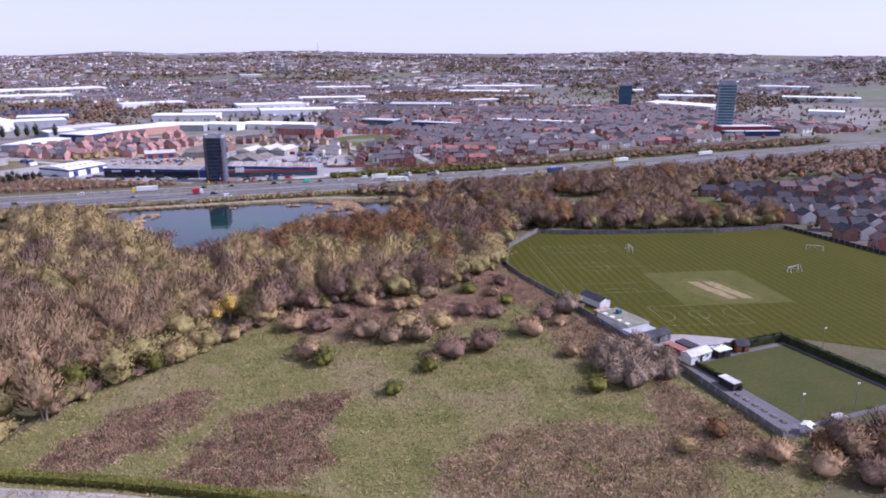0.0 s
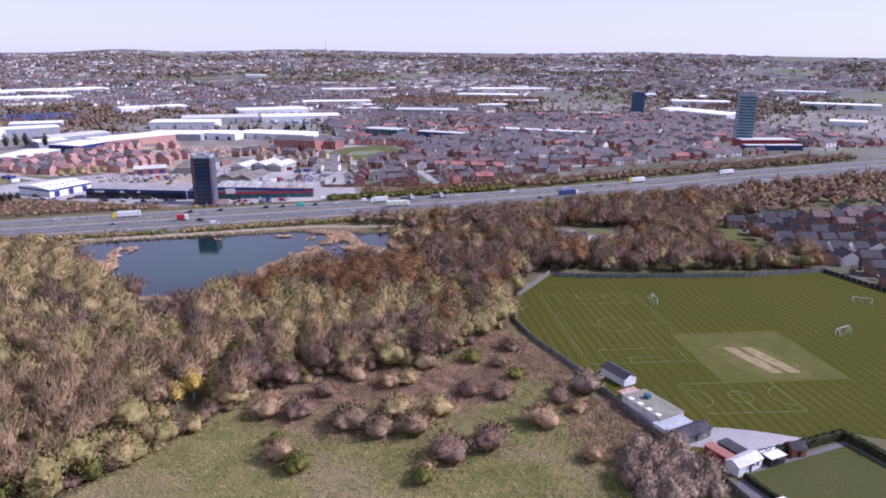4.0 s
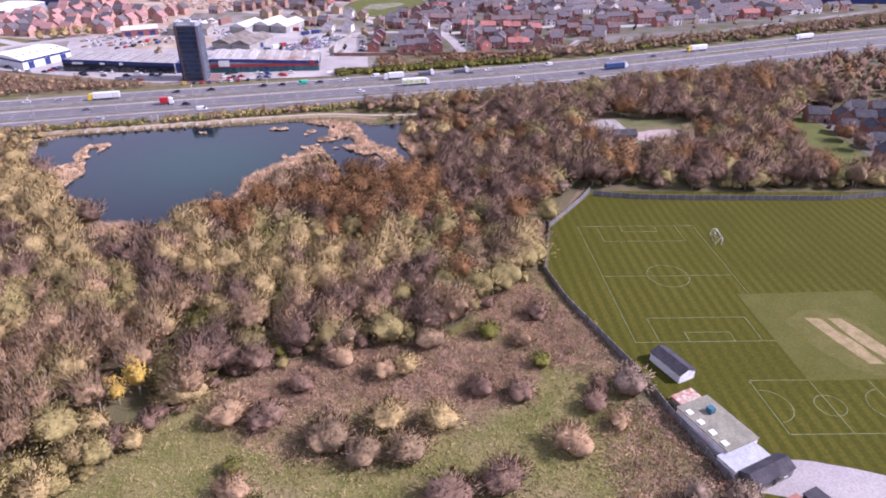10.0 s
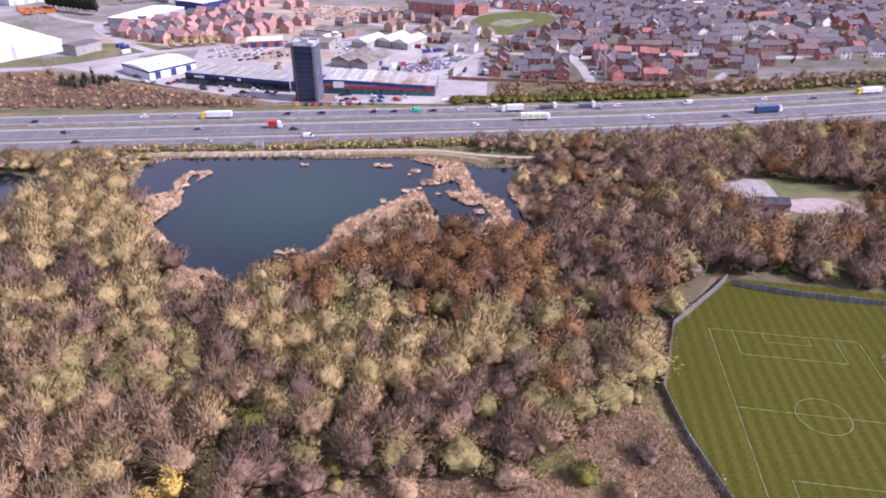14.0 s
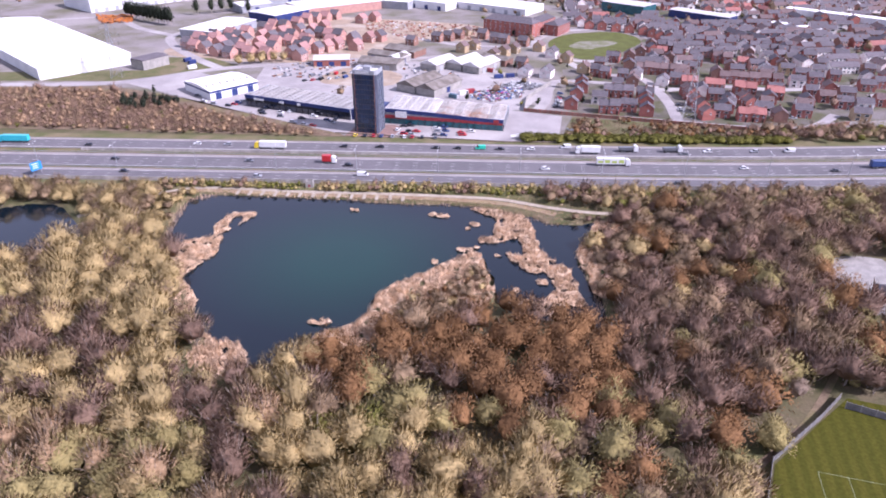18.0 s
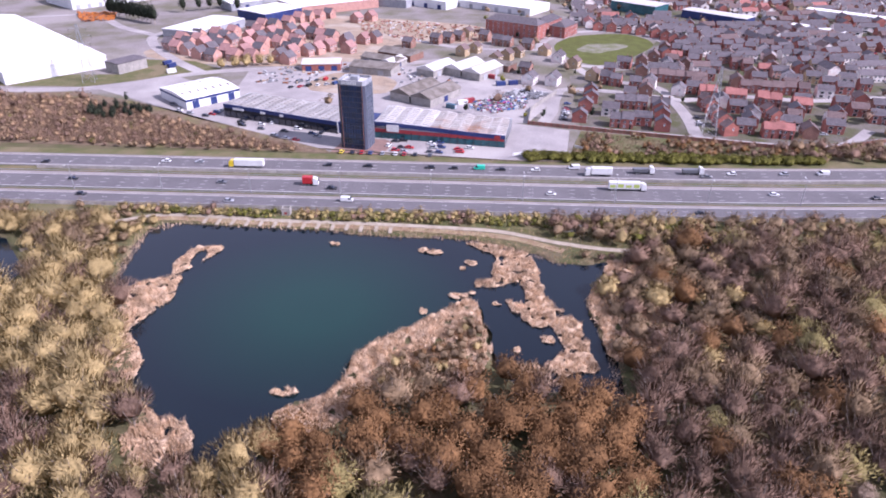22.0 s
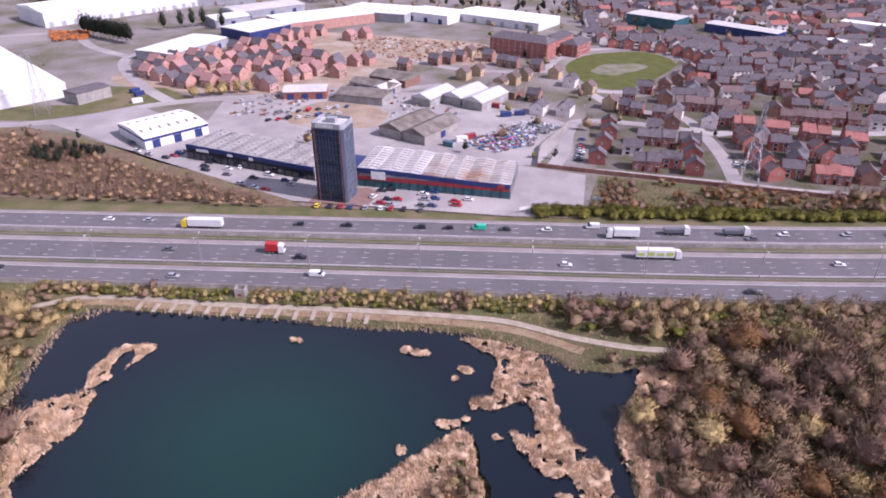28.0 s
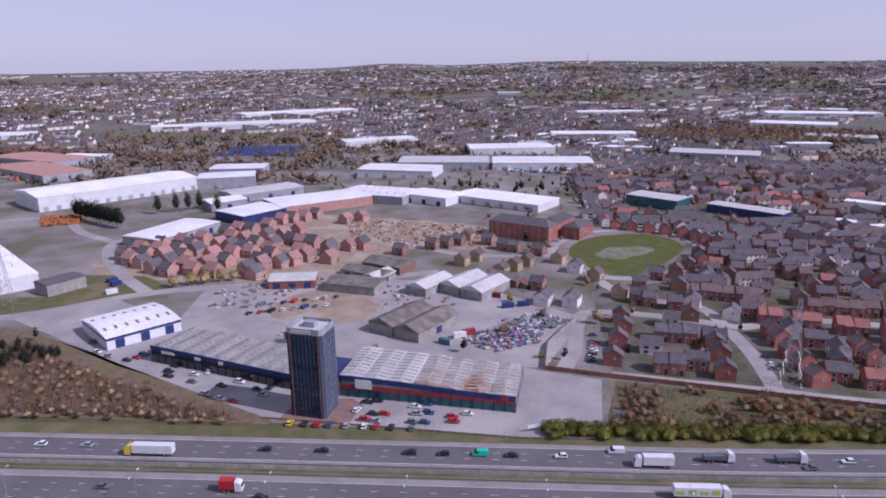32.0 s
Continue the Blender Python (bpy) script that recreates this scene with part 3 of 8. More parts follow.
shed(-24, 136, -12, 30, 18, 5, M["concrete"], M["old_roof"], "old workshop with a mossy brown sheet roof", 2.4, 2, category="workshop")
shed(10.2, 85.4, 60, 32, 14.4, 5, M["concrete"], M["old_roof"], "old twin-gabled works with brown sheet roofs", 3.0, 1, 6, category="works")
shed(23.6, 78.6, 60, 32, 14.4, 5, M["concrete"], M["old_roof"], "old twin-gabled works with brown sheet roofs", 3.0, 1, 6, category="works")
shed(-12, 176, -25, 28, 18, 5, M["brick_brown"], M["old_roof"], "old brick works with a brown sheet roof", 2.4, 2, category="works")
shed(-22, 158, -25, 30, 13, 4.6, M["concrete"], M["old_roof"], "long dark-roofed works store", 2.2, 3, category="works")
shed(18, 139, 60, 27, 14, 5, M["concrete"], M["grey_roof"], "small grey workshop with a pitched sheet roof", 2.6, 2, category="workshop")
shed(36.5, 143, 58, 28, 14, 5.2, M["concrete"], M["grey_roof"], "grey concrete workshop with a pitched roof", 2.8, 2, category="workshop")
shed(49.5, 135, 58, 28, 14, 5.2, M["concrete"], M["grey_roof"], "grey concrete workshop with a pitched roof", 2.8, 2, category="workshop")
shed(60, 154, -30, 22, 12, 4.6, M["brick_brown"], M["old_roof"], "low brick store with a brown sheet roof", 2.0, 2, category="workshop")
shed(-14, 152, 62, 18, 11, 4.4, M["concrete"], M["grey_roof"], "small pale workshop with a pitched roof", 2.2, 1, category="workshop")
shed(-60, 400, -16, 66, 44, 8, G_, M["white_roof"], "wide grey unit with a pale roof", 1.2, 4, 8)
shed(-8, 392, -28, 48, 34, 8, W_, M["white_roof"], "white unit with a pale roof", 1.2, 3)
shed(58, 384, -30, 88, 40, 7, W_, M["white_roof"], "long white unit with a bright roof", 1.4, 6)
shed(-240, 470, 20, 58, 40, 11, G_, M["white_roof"], "tall grey warehouse with a pale roof", 1.0, 2)
shed(-248, 525, 10, 60, 40, 12, G_, M["white_roof"], "tall grey warehouse with a pale roof", 1.0, 2)
shed(-180, 410, 46, 72, 36, 7, G_, M["grey_roof"], "long low grey-roofed shed", 1.6, 3)
shed(-196, 356, 46, 34, 26, 7, G_, M["white_roof"], "short shed with a white sheet roof", 1.6, 1)
shed(193, 384, -39, 48, 26, 9, M["teal_glass"], M["grey_roof"], "pale blue-glazed office block", 0.4, 0, category="office")
shed(258, 346, -41, 62, 18, 7, M["clad_blue"], M["grey_roof"], "long bright-blue clad building", 0.5, 5, category="office")
shed(330, 300, -42, 44, 10, 5, W_, M["white_roof"], "long low white flat-roofed building", 0.3, 0, category="building")
shed(400, 352, -39, 118, 12, 6, W_, M["white_roof"], "very long low white shed", 0.3, 0)
for x, y, a, L, W, r in ((-470, 1160, 26, 240, 90, 0), (-610, 1080, 27, 80, 60, 0), (-150, 850, 29, 118, 50, 0), (-64, 545, -8, 88, 50, 0), (-20, 615, 2, 110, 60, 1), (100, 615, 2, 120, 60, 0), (605, 1160, -24, 150, 70, 0), (580, 910, -22, 100, 50, 1), (-560, 620, -21, 130, 60, 2), (-490, 520, -30, 130, 55, 2), (750, 1390, -8, 230, 80, 0), (1450, 1040, -50, 120, 60, 0), (1230, 690, -44, 150, 60, 0), (905, 350, -46, 50, 40, 0), (800, 560, -80, 160, 60, 0), (-480, 1480, 40, 300, 90, 0), (300, 1500, 5, 160, 60, 0), (-900, 900, 20, 200, 80, 0), (60, 760, 10, 120, 60, 0), (330, 700, -20, 110, 50, 1), (980, 820, -30, 120, 60, 0), (200, 960, 0, 140, 50, 0)):
    z0 = float(hill(np.float64(x), np.float64(y)))
    ob = shed(x, y, a, L, W, 9, G_ if r else W_, (M["white_roof"], M["grey_roof"], M["brick_pink"])[r], "distant low-pitched industrial shed", 1.5, 4)
    ob.location.z = z0

# ---- retail park ----
def retail(x0, y0, ang, L, D, H0, H1, label, roof, bays, strips, mid):
    """A long shop building: x0, y0 is its front's left end; the blue fascia falls from H0 to H1."""
    ob = thing("retail_building", pose(x0, y0, 0, 0, 0, ang), label, "shop building")
    bm = bmesh.new()
    box(bm, 0, L, 0.4, D, -0.3, min(H0, H1) - 0.6)
    part("wall", bm, M["clad_grey"], ob)
    bm = bmesh.new()
    n = 14
    for i in range(n):
        a, b = L * i / n, L * (i + 1) / n
        ha, hb = (H1 + (H0 - H1) * (0.5 + 0.5 * math.cos(math.pi * u)) for u in (i / n, (i + 1) / n))
        vs = [bm.verts.new(p) for p in ((a, 0, ha - 2.0), (b, 0, hb - 2.0), (b, 0, hb), (a, 0, ha), (a, 0.5, ha - 2.0), (b, 0.5, hb - 2.0), (b, 0.5, hb), (a, 0.5, ha))]
        for f in ((0, 1, 2, 3), (7, 6, 5, 4), (3, 2, 6, 7), (1, 0, 4, 5)):
            bm.faces.new([vs[k] for k in f])
    bmesh.ops.remove_doubles(bm, verts=bm.verts[:], dist=0.001)
    part("fascia", bm, M["clad_blue"], ob, "deep blue curved fascia")
    for u0, u1 in ((0, L / 2), (L / 2, L)):
        bm = bmesh.new()
        box(bm, u0 + 0.1, u1 - 0.1, 0.15, 0.42, 0.3, 3.4)
        part("shopfront", bm, M["teal_glass"] if roof == "pale" else M["glass"], ob, "glazed shopfront")
        bm = bmesh.new()
        box(bm, u0, u1, 0.05, 0.4, 3.4, min(H0, H1) - 1.4)
        part("clerestory", bm, M["red_panel"] if roof == "pale" else M["mullion"], ob, "dark clerestory strip over the shopfronts")
    bm = bmesh.new()
    box(bm, -0.12, 0.12, -0.1, 0.3, 0, 4.0)
    me = bpy.data.meshes.new("pier")
    bm.to_mesh(me)
    bm.free()
    me.materials.append(M["mullion"])
    for i in range(int(L / 4) + 1):
        share("pier", me, ob, pose(min(L, i * 4.0), 0.05, 0))
    # roof bays, each a shallow gable from front to back
    bw = L / bays
    zf = lambda u: H1 + (H0 - H1) * (0.5 + 0.5 * math.cos(math.pi * u / L)) - 0.35
    for i in range(bays):
        bm = bmesh.new()
        a, b = bw * i, bw * (i + 1)
        m = (a + b) / 2
        vs = [bm.verts.new(p) for p in ((a, 0.5, zf(a)), (m, 0.5, zf(m) + 0.55), (b, 0.5, zf(b)), (a, D, zf(a) - 0.4), (m, D, zf(m) + 0.15), (b, D, zf(b) - 0.4))]
        for f in ((0, 1, 4, 3), (1, 2, 5, 4)):
            bm.faces.new([vs[k] for k in f])
        bmesh.ops.solidify(bm, geom=bm.faces[:], thickness=0.2)
        part("roof_bay", bm, M["rust_roof"] if (roof == "pale" and i >= mid) else M["white_roof"] if roof == "pale" else M["grey_roof"], ob)
    bm = bmesh.new()
    if roof == "pale":
        box(bm, -bw * 0.19, bw * 0.19, -0.42, 0.42, -0.05, 0.08)
    else:
        box(bm, -0.5, 0.5, -0.55, 0.55, -0.05, 0.1)
    me = bpy.data.meshes.new("roof_light")
    bm.to_mesh(me)
    bm.free()
    me.materials.append(M["roof_light"])
    for i in range(bays):
        for s in (-1, 1):
            u = bw * (i + 0.5) + s * bw * 0.25
            sl = math.degrees(math.atan2((zf(u + 0.5) - zf(u - 0.5)) - s * 0.55 / (bw / 2), 1.0))
            for j in range(strips):
                v = 1.8 + (D - 3.2) * (j + 0.5) / strips
                share("roof_light", me, ob, pose(u, v, zf(u) + 0.275 - 0.4 * (v - 0.5) / (D - 0.5) + 0.02, 0, -sl, 0))
    for u0, hh in ((0, H0), (L - 0.3, H1)):
        bm = bmesh.new()
        box(bm, u0, u0 + 0.3, 0, D, 0, hh - 0.4)
        part("end_wall", bm, M["clad_grey"], ob)
    return ob


shop_r = retail(-2.0, 9.0, -6.6, 68, 29, 8.8, 6.6, "long shop building with white rust-streaked sawtooth roof and blue fascia", "pale", 7, 9, 3)
shop_l = retail(-91, 33.5, -17, 72, 25, 7.4, 6.6, "long shop building with a grey sheet roof and blue fascia", "grey", 9, 7, 99)
for ob, u, w, h, m_ in ((shop_r, 10, 6.5, 3.6, M["white"]), (shop_r, 64, 3, 1.6, M["red_panel"]), (shop_l, 10, 7, 1.2, M["white"]), (shop_l, 26, 3, 1.1, M["white"]), (shop_l, 38, 2.2, 1.4, M["white"])):
    bm = bmesh.new()
    box(bm, -w / 2, w / 2, -0.25, -0.05, 0, h)
    part("sign_board", bm, m_, ob, "plain shop sign board").matrix_basis = pose(u, 0, 5.2 - h * 0.3)
bm = bmesh.new()
box(bm, 0, 24, 2, 22, -0.3, 6.2)
link = tagged(part("link_building", bm, M["clad_blue"]), "low blue-clad link between the shop buildings", "building")
link.matrix_basis = pose(-25, 12.6, 0, 0, 0, -13)

# ---- the dark glass tower ----
tower = thing("office_tower", pose(-8.0, -2.2, 0, 0, 0, -9), "tall dark-glazed office tower beside the motorway", "tower")
TW, TD, TH = 13.6, 11.6, 34.3
bm = bmesh.new()
c = 1.1
foot = [(-TW / 2 + c, -TD / 2), (TW / 2 - c, -TD / 2), (TW / 2, -TD / 2 + c), (TW / 2, TD / 2 - c), (TW / 2 - c, TD / 2), (-TW / 2 + c, TD / 2), (-TW / 2, TD / 2 - c), (-TW / 2, -TD / 2 + c)]
lo, hi = [bm.verts.new((x, y, -0.3)) for x, y in foot], [bm.verts.new((x, y, TH - 1.2)) for x, y in foot]
bm.faces.new(hi)
for i in range(8):
    bm.faces.new((lo[i], lo[(i + 1) % 8], hi[(i + 1) % 8], hi[i]))
part("core", bm, M["tower_side"], tower)
bm = bmesh.new()
for i in range(8):
    (x0, y0), (x1, y1) = foot[i], foot[(i + 1) % 8]
    vs = [bm.verts.new(p) for p in ((x0 * 1.01, y0 * 1.01, TH - 2.2), (x1 * 1.01, y1 * 1.01, TH - 2.2), (x1 * 1.01, y1 * 1.01, TH), (x0 * 1.01, y0 * 1.01, TH), (x0 * 0.96, y0 * 0.96, TH - 2.2), (x1 * 0.96, y1 * 0.96, TH - 2.2), (x1 * 0.96, y1 * 0.96, TH), (x0 * 0.96, y0 * 0.96, TH))]
    for f in ((0, 1, 2, 3), (7, 6, 5, 4), (3, 2, 6, 7), (1, 0, 4, 5)):
        bm.faces.new([vs[k] for k in f])
part("parapet", bm, M["clad_grey"], tower, "pale grey parapet band")
bm = bmesh.new()
box(bm, -TW / 2 + 0.6, TW / 2 - 0.6, -TD / 2 + 0.6, TD / 2 - 0.6, TH - 1.25, TH - 1.1)
part("roof", bm, M["grey_roof"], tower)
bm = bmesh.new()
for i in range(7):
    x = -4.6 + i * 1.1
    box(bm, x, x + 0.7, -TD / 2 - 0.22, -TD / 2 - 0.1, TH - 1.8, TH - 0.5)
part("sign_bars", bm, M["white"], tower, "plain pale bars of rooftop lettering")
bm = bmesh.new()
box(bm, -2, 2, -1.5, 1.5, TH - 1.2, TH + 0.9)
part("plant_room", bm, M["clad_grey"], tower)
FL = 12
fh = (TH - 2.4) / FL
for face, span, n, zr in (("front", TW - 2 * c, 8, 0), ("right", TD - 2 * c, 7, 90), ("left", TD - 2 * c, 7, -90)):
    bw_ = span / n
    bm = bmesh.new()
    box(bm, -bw_ / 2 + 0.1, bw_ / 2 - 0.1, -0.10, 0.06, 0.35, fh - 0.12)
    me = bpy.data.meshes.new("pane")
    bm.to_mesh(me)
    bm.free()
    me.materials.append(M["tower_glass"])
    off = TD / 2 if face == "front" else TW / 2
    for i in range(n):
        for k in range(FL):
            share("pane", me, tower, pose(0, 0, 0, 0, 0, zr) @ pose(-span / 2 + (i + 0.5) * bw_, -off, k * fh))
    bm = bmesh.new()
    box(bm, -0.09, 0.09, -0.34, 0.05, 0, TH - 2.2)
    me = bpy.data.meshes.new("fin")
    bm.to_mesh(me)
    bm.free()
    # paler fins on the right: that side's sunlight is put into their colour
    me.materials.append(M["mullion"] if face != "right" else M["clad_grey"])
    for i in range(n + 1):
        share("fin", me, tower, pose(0, 0, 0, 0, 0, zr) @ pose(-span / 2 + i * bw_, -off, 0))
for s in (-1, 1):
    bm = bmesh.new()
    tube(bm, (s * (TW / 2 - 1.6), -TD / 2 - 0.3, 0), (s * (TW / 2 - 1.3), -TD / 2 - 0.3, TH - 2), 0.14, 0.14, 6)
    part("copper_strip", bm, M["copper"], tower, "copper-coloured vertical strip")
sheet("pavement_tower", [(-20, -13), (6, -14), (9, 2), (4, 7), (-16, 6)], 0.20, mat("brick_paving", (0.27, 0.17, 0.14), 0.9, (0.21, 0.14, 0.12), 0.4, 3.0), "reddish paved apron round the tower", "paving")

# ---- apartment block and far towers ----
def block(x, y, ang, L, W, floors, wall, roof, label, bays, pitched=True):
    """A block of flats with a hipped roof and its windows."""
    ob = thing("apartment_block", pose(x, y, 0, 0, 0, ang), label, "flats")
    H = floors * 2.9
    bm = bmesh.new()
    box(bm, -L / 2, L / 2, -W / 2, W / 2, -0.3, H)
    part("wall", bm, wall, ob)
    bm = bmesh.new()
    vs = [bm.verts.new(p) for p in ((-L / 2 - 0.4, -W / 2 - 0.4, H), (L / 2 + 0.4, -W / 2 - 0.4, H), (L / 2 + 0.4, W / 2 + 0.4, H), (-L / 2 - 0.4, W / 2 + 0.4, H), (-L / 2 + W * 0.35, 0, H + W * 0.26), (L / 2 - W * 0.35, 0, H + W * 0.26))]
    for f in ((3, 2, 1, 0), (0, 1, 5, 4), (1, 2, 5), (2, 3, 4, 5), (3, 0, 4)):
        bm.faces.new([vs[k] for k in f])
    part("roof", bm, roof, ob)
    for k in range(floors):
        for i in range(bays):
            share("window", WIN, ob, pose(-L / 2 + (i + 0.5) * L / bays, -W / 2, 0.8 + k * 2.9))
        for s in (-1, 1):
            for j in range(2):
                share("window", WIN, ob, pose(s * L / 2, (j - 0.5) * W / 2, 0.8 + k * 2.9, 0, 0, 90 * s))
    return ob


def tower_block(name, x, y, ang, w, d, h, wall, glass, label, z0=0.0):
    ob = thing(name, pose(x, y, z0, 0, 0, ang), label, "tower")
    bm = bmesh.new()
    box(bm, -w / 2, w / 2, -d / 2, d / 2, -1, h)
    part("wall", bm, wall, ob)
    bm = bmesh.new()
    box(bm, -w / 2 + 2, w / 2 - 2, -d / 2 + 2, d / 2 - 2, h, h + 3)
    part("plant_room", bm, M["clad_grey"], ob)
    for k in range(int(h / 3.4)):
        for s, (L, off, r) in enumerate(((w, d / 2, 0), (d, w / 2, 90), (d, w / 2, -90))):
            bm = bmesh.new()
            box(bm, -L / 2 + 0.6, L / 2 - 0.6, -0.12, 0.1, 0.6, 2.9)
            p = part("window_band", bm, glass, ob)
            p.matrix_basis = pose(0, 0, 0, 0, 0, r) @ pose(0, -off, k * 3.4)
    return ob


M["cyan_glass"] = mat("cyan_glazing", (0.05, 0.14, 0.18), 0.15, (0.03, 0.10, 0.14), 0.2, 0, spec=0.8)
tower_block("glass_tower", 582, 186, -30, 19, 18, 60, M["clad_grey"], M["cyan_glass"], "tall pale blue-glazed tower far along the motorway")
tower_block("office_block", 690, 596, -30, 22, 20, 40, M["clad_blue"], M["cyan_glass"], "blue-clad office block in the distance")
shed(596, 168, -12, 62, 22, 10, M["red_panel"], M["grey_roof"], "red and blue podium building under a tower", 0.4, 5, category="building")
shed(590, 146, -12, 66, 12, 6, M["clad_blue"], M["grey_roof"], "long low dark blue building", 0.4, 0, category="building")
tower_block("apartment_tower", 160, 2350, 0, 16, 16, 46, M["clad_white"], M["glass"], "white high-rise flats far away in the town", float(hill(160.0, 2350.0)))
tower_block("apartment_tower", 200, 2420, 0, 16, 16, 42, M["clad_white"], M["glass"], "white high-rise flats far away in the town", float(hill(200.0, 2420.0)))
bm = bmesh.new()
mz = float(hill(560.0, 4500.0))
tube(bm, (560, 4500, mz - 2), (560, 4500, mz + 62), 2.2, 1.0, 6)
tagged(part("radio_mast", bm, M["steel"]), "thin radio mast on the skyline hill", "mast")

# ---- houses ----
M["slate"] = mat("dark_slate", (0.042, 0.039, 0.045), 0.8, (0.064, 0.059, 0.066), 0.5, 2.5, 0.01)
WALL = {"red": M["brick_red"], "pink": M["brick_pink"], "brown": M["brick_brown"], "buff": M["brick_buff"], "render": M["render"]}
ROOF = {"grey": M["tile_grey"], "brown": M["tile_brown"], "tilered": M["tile_red"], "salmon": M["tile_salmon"], "slate": M["slate"]}
TONE = {"red": "red-brick", "pink": "salmon-brick", "brown": "brown-brick", "buff": "buff-brick", "render": "white-rendered", "grey": "grey tile", "brown_roof": "brown tile", "tilered": "red tile", "salmon": "salmon tile", "slate": "dark slate"}


def window_mesh(w, h):
    bm = bmesh.new()
    box(bm, -w / 2, w / 2, -0.06, 0.05, 0, h)
    box(bm, -w / 2 - 0.08, w / 2 + 0.08, -0.12, 0.05, -0.1, -0.002)
    n = len(bm.faces)
    for s in (-1, 1):
        box(bm, s * w / 4 - w / 4 + 0.09, s * w / 4 + w / 4 - 0.09, -0.09, -0.05, 0.1, h - 0.1)
    bm.faces.ensure_lookup_table()
    for f in bm.faces[n:]:
        f.material_index = 1
    me = bpy.data.meshes.new("window")
    bm.to_mesh(me)
    bm.free()
    me.materials.append(M["white"])
    me.materials.append(M["glass"])
    return me


WIN, WIN_S = window_mesh(1.5, 1.3), window_mesh(1.0, 1.2)
bm = bmesh.new()
box(bm, -0.48, 0.48, -0.07, 0.05, 0, 2.05)
box(bm, -0.75, 0.75, -0.75, 0.0, 2.25, 2.37)
DOOR = bpy.data.meshes.new("door")
bm.to_mesh(DOOR)
bm.free()
DOOR.materials.append(M["dark_timber"])
house_cache = {}


def house_meshes(w, d, eave, rise, wall, roof, chimney):
    key = (w, d, eave, rise, wall, roof)
    if key in house_cache:
        return house_cache[key]
    out = []
    bm = bmesh.new()
    prism(bm, [(-d / 2, -0.3), (d / 2, -0.3), (d / 2, eave), (0, eave + rise - 0.05), (-d / 2, eave)], -w / 2, w / 2)
    bmesh.ops.rotate(bm, verts=bm.verts[:], matrix=Matrix.Rotation(radians(90), 3, "Z"))
    bmesh.ops.recalc_face_normals(bm, faces=bm.faces[:])
    out.append(("wall", bm, WALL[wall]))
    bm = bmesh.new()
    o, t = 0.35, 0.16
    k = rise / (d / 2)
    for s in (-1, 1):
        prof = [(s * (d / 2 + o), eave - o * k), (0, eave + rise), (0, eave + rise + t), (s * (d / 2 + o), eave - o * k + t)]
        prism(bm, prof if s < 0 else prof[::-1], -w / 2 - 0.2, w / 2 + 0.2)
    box(bm, -0.13, 0.13, -w / 2 - 0.22, w / 2 + 0.22, eave + rise + t * 0.4, eave + rise + t + 0.07)
    bmesh.ops.rotate(bm, verts=bm.verts[:], matrix=Matrix.Rotation(radians(90), 3, "Z"))
    bmesh.ops.recalc_face_normals(bm, faces=bm.faces[:])
    out.append(("roof", bm, ROOF[roof]))
    if chimney:
        bm = bmesh.new()
        x = w / 2 - 0.6
        box(bm, x - 0.35, x + 0.35, -0.35, 0.35, eave + rise * 0.5, eave + rise + 0.9)
        box(bm, x - 0.42, x + 0.42, -0.42, 0.42, eave + rise + 0.9, eave + rise + 1.0)
        for s in (-0.15, 0.15):
            tube(bm, (x + s, 0, eave + rise + 1.0), (x + s, 0, eave + rise + 1.3), 0.1, 0.09, 6)
        out.append(("chimney", bm, WALL["brown"]))
    meshes = []
    for name, bm, m in out:
        me = bpy.data.meshes.new(name)
        bm.to_mesh(me)
        bm.free()
        me.materials.append(m)
        meshes.append((name, me))
    house_cache[key] = meshes
    return meshes


HOUSE_SPOTS = []


def house(x, y, ang, w, d, wall, roof, group, eave=5.2, rise=2.7, chimney=False, rich=True):
    """A house whose ridge runs along its own x; its front looks along -y."""
    HOUSE_SPOTS.append((x, y))
    lab = f"two-storey {TONE[wall]} house with a {TONE.get(roof if roof != 'brown' else 'brown_roof')} gable roof"
    ob = thing("house", pose(x, y, 0, 0, 0, ang), lab, "house", group)
    for name, me in house_meshes(w, d, eave, rise, wall, roof, chimney):
        share(name, me, ob, Matrix())
    k = max(1, round(w / 3.2))
    for i in range(k):
        u = -w / 2 + (i + 0.5) * w / k
        share("window", WIN, ob, pose(u, -d / 2, 3.2))
        if i == k - 1:
            share("door", DOOR, ob, pose(u, -d / 2, 0.05))
        else:
            share("window", WIN, ob, pose(u, -d / 2, 0.8))
    if rich:
        for s in (-1, 1):
            share("window", WIN_S, ob, pose(s * w / 2, -0.8, 3.3, 0, 0, 90 * s))
        share("window", WIN, ob, pose(-w / 4, d / 2, 3.2, 0, 0, 180))
    return ob


def estate(group, spots, wall, roof, ang, w, d=8.0):
    """Houses at the middles of their near sides."""
    for n, (x, y) in enumerate(spots):
        a = radians(ang)
        if ang > 45:
            cx, cy = x + math.cos(a) * w / 2, y + math.sin(a) * w / 2
        else:
            cx, cy = x - math.sin(a) * d / 2, y + math.cos(a) * d / 2
        r = roof if roof != "pinkmix" else ("grey" if (n * 7 + len(group)) % 5 < 2 else "salmon")
        house(cx, cy, ang + (180 if ang > 45 and n % 2 else 0), w, d, wall, r, group.replace("_", " ") + " houses", 5.2 + 0.35 * (n % 3 == 1), (3.5 if wall == "pink" else 2.6) + 0.25 * (n % 2), n % 3 == 0)


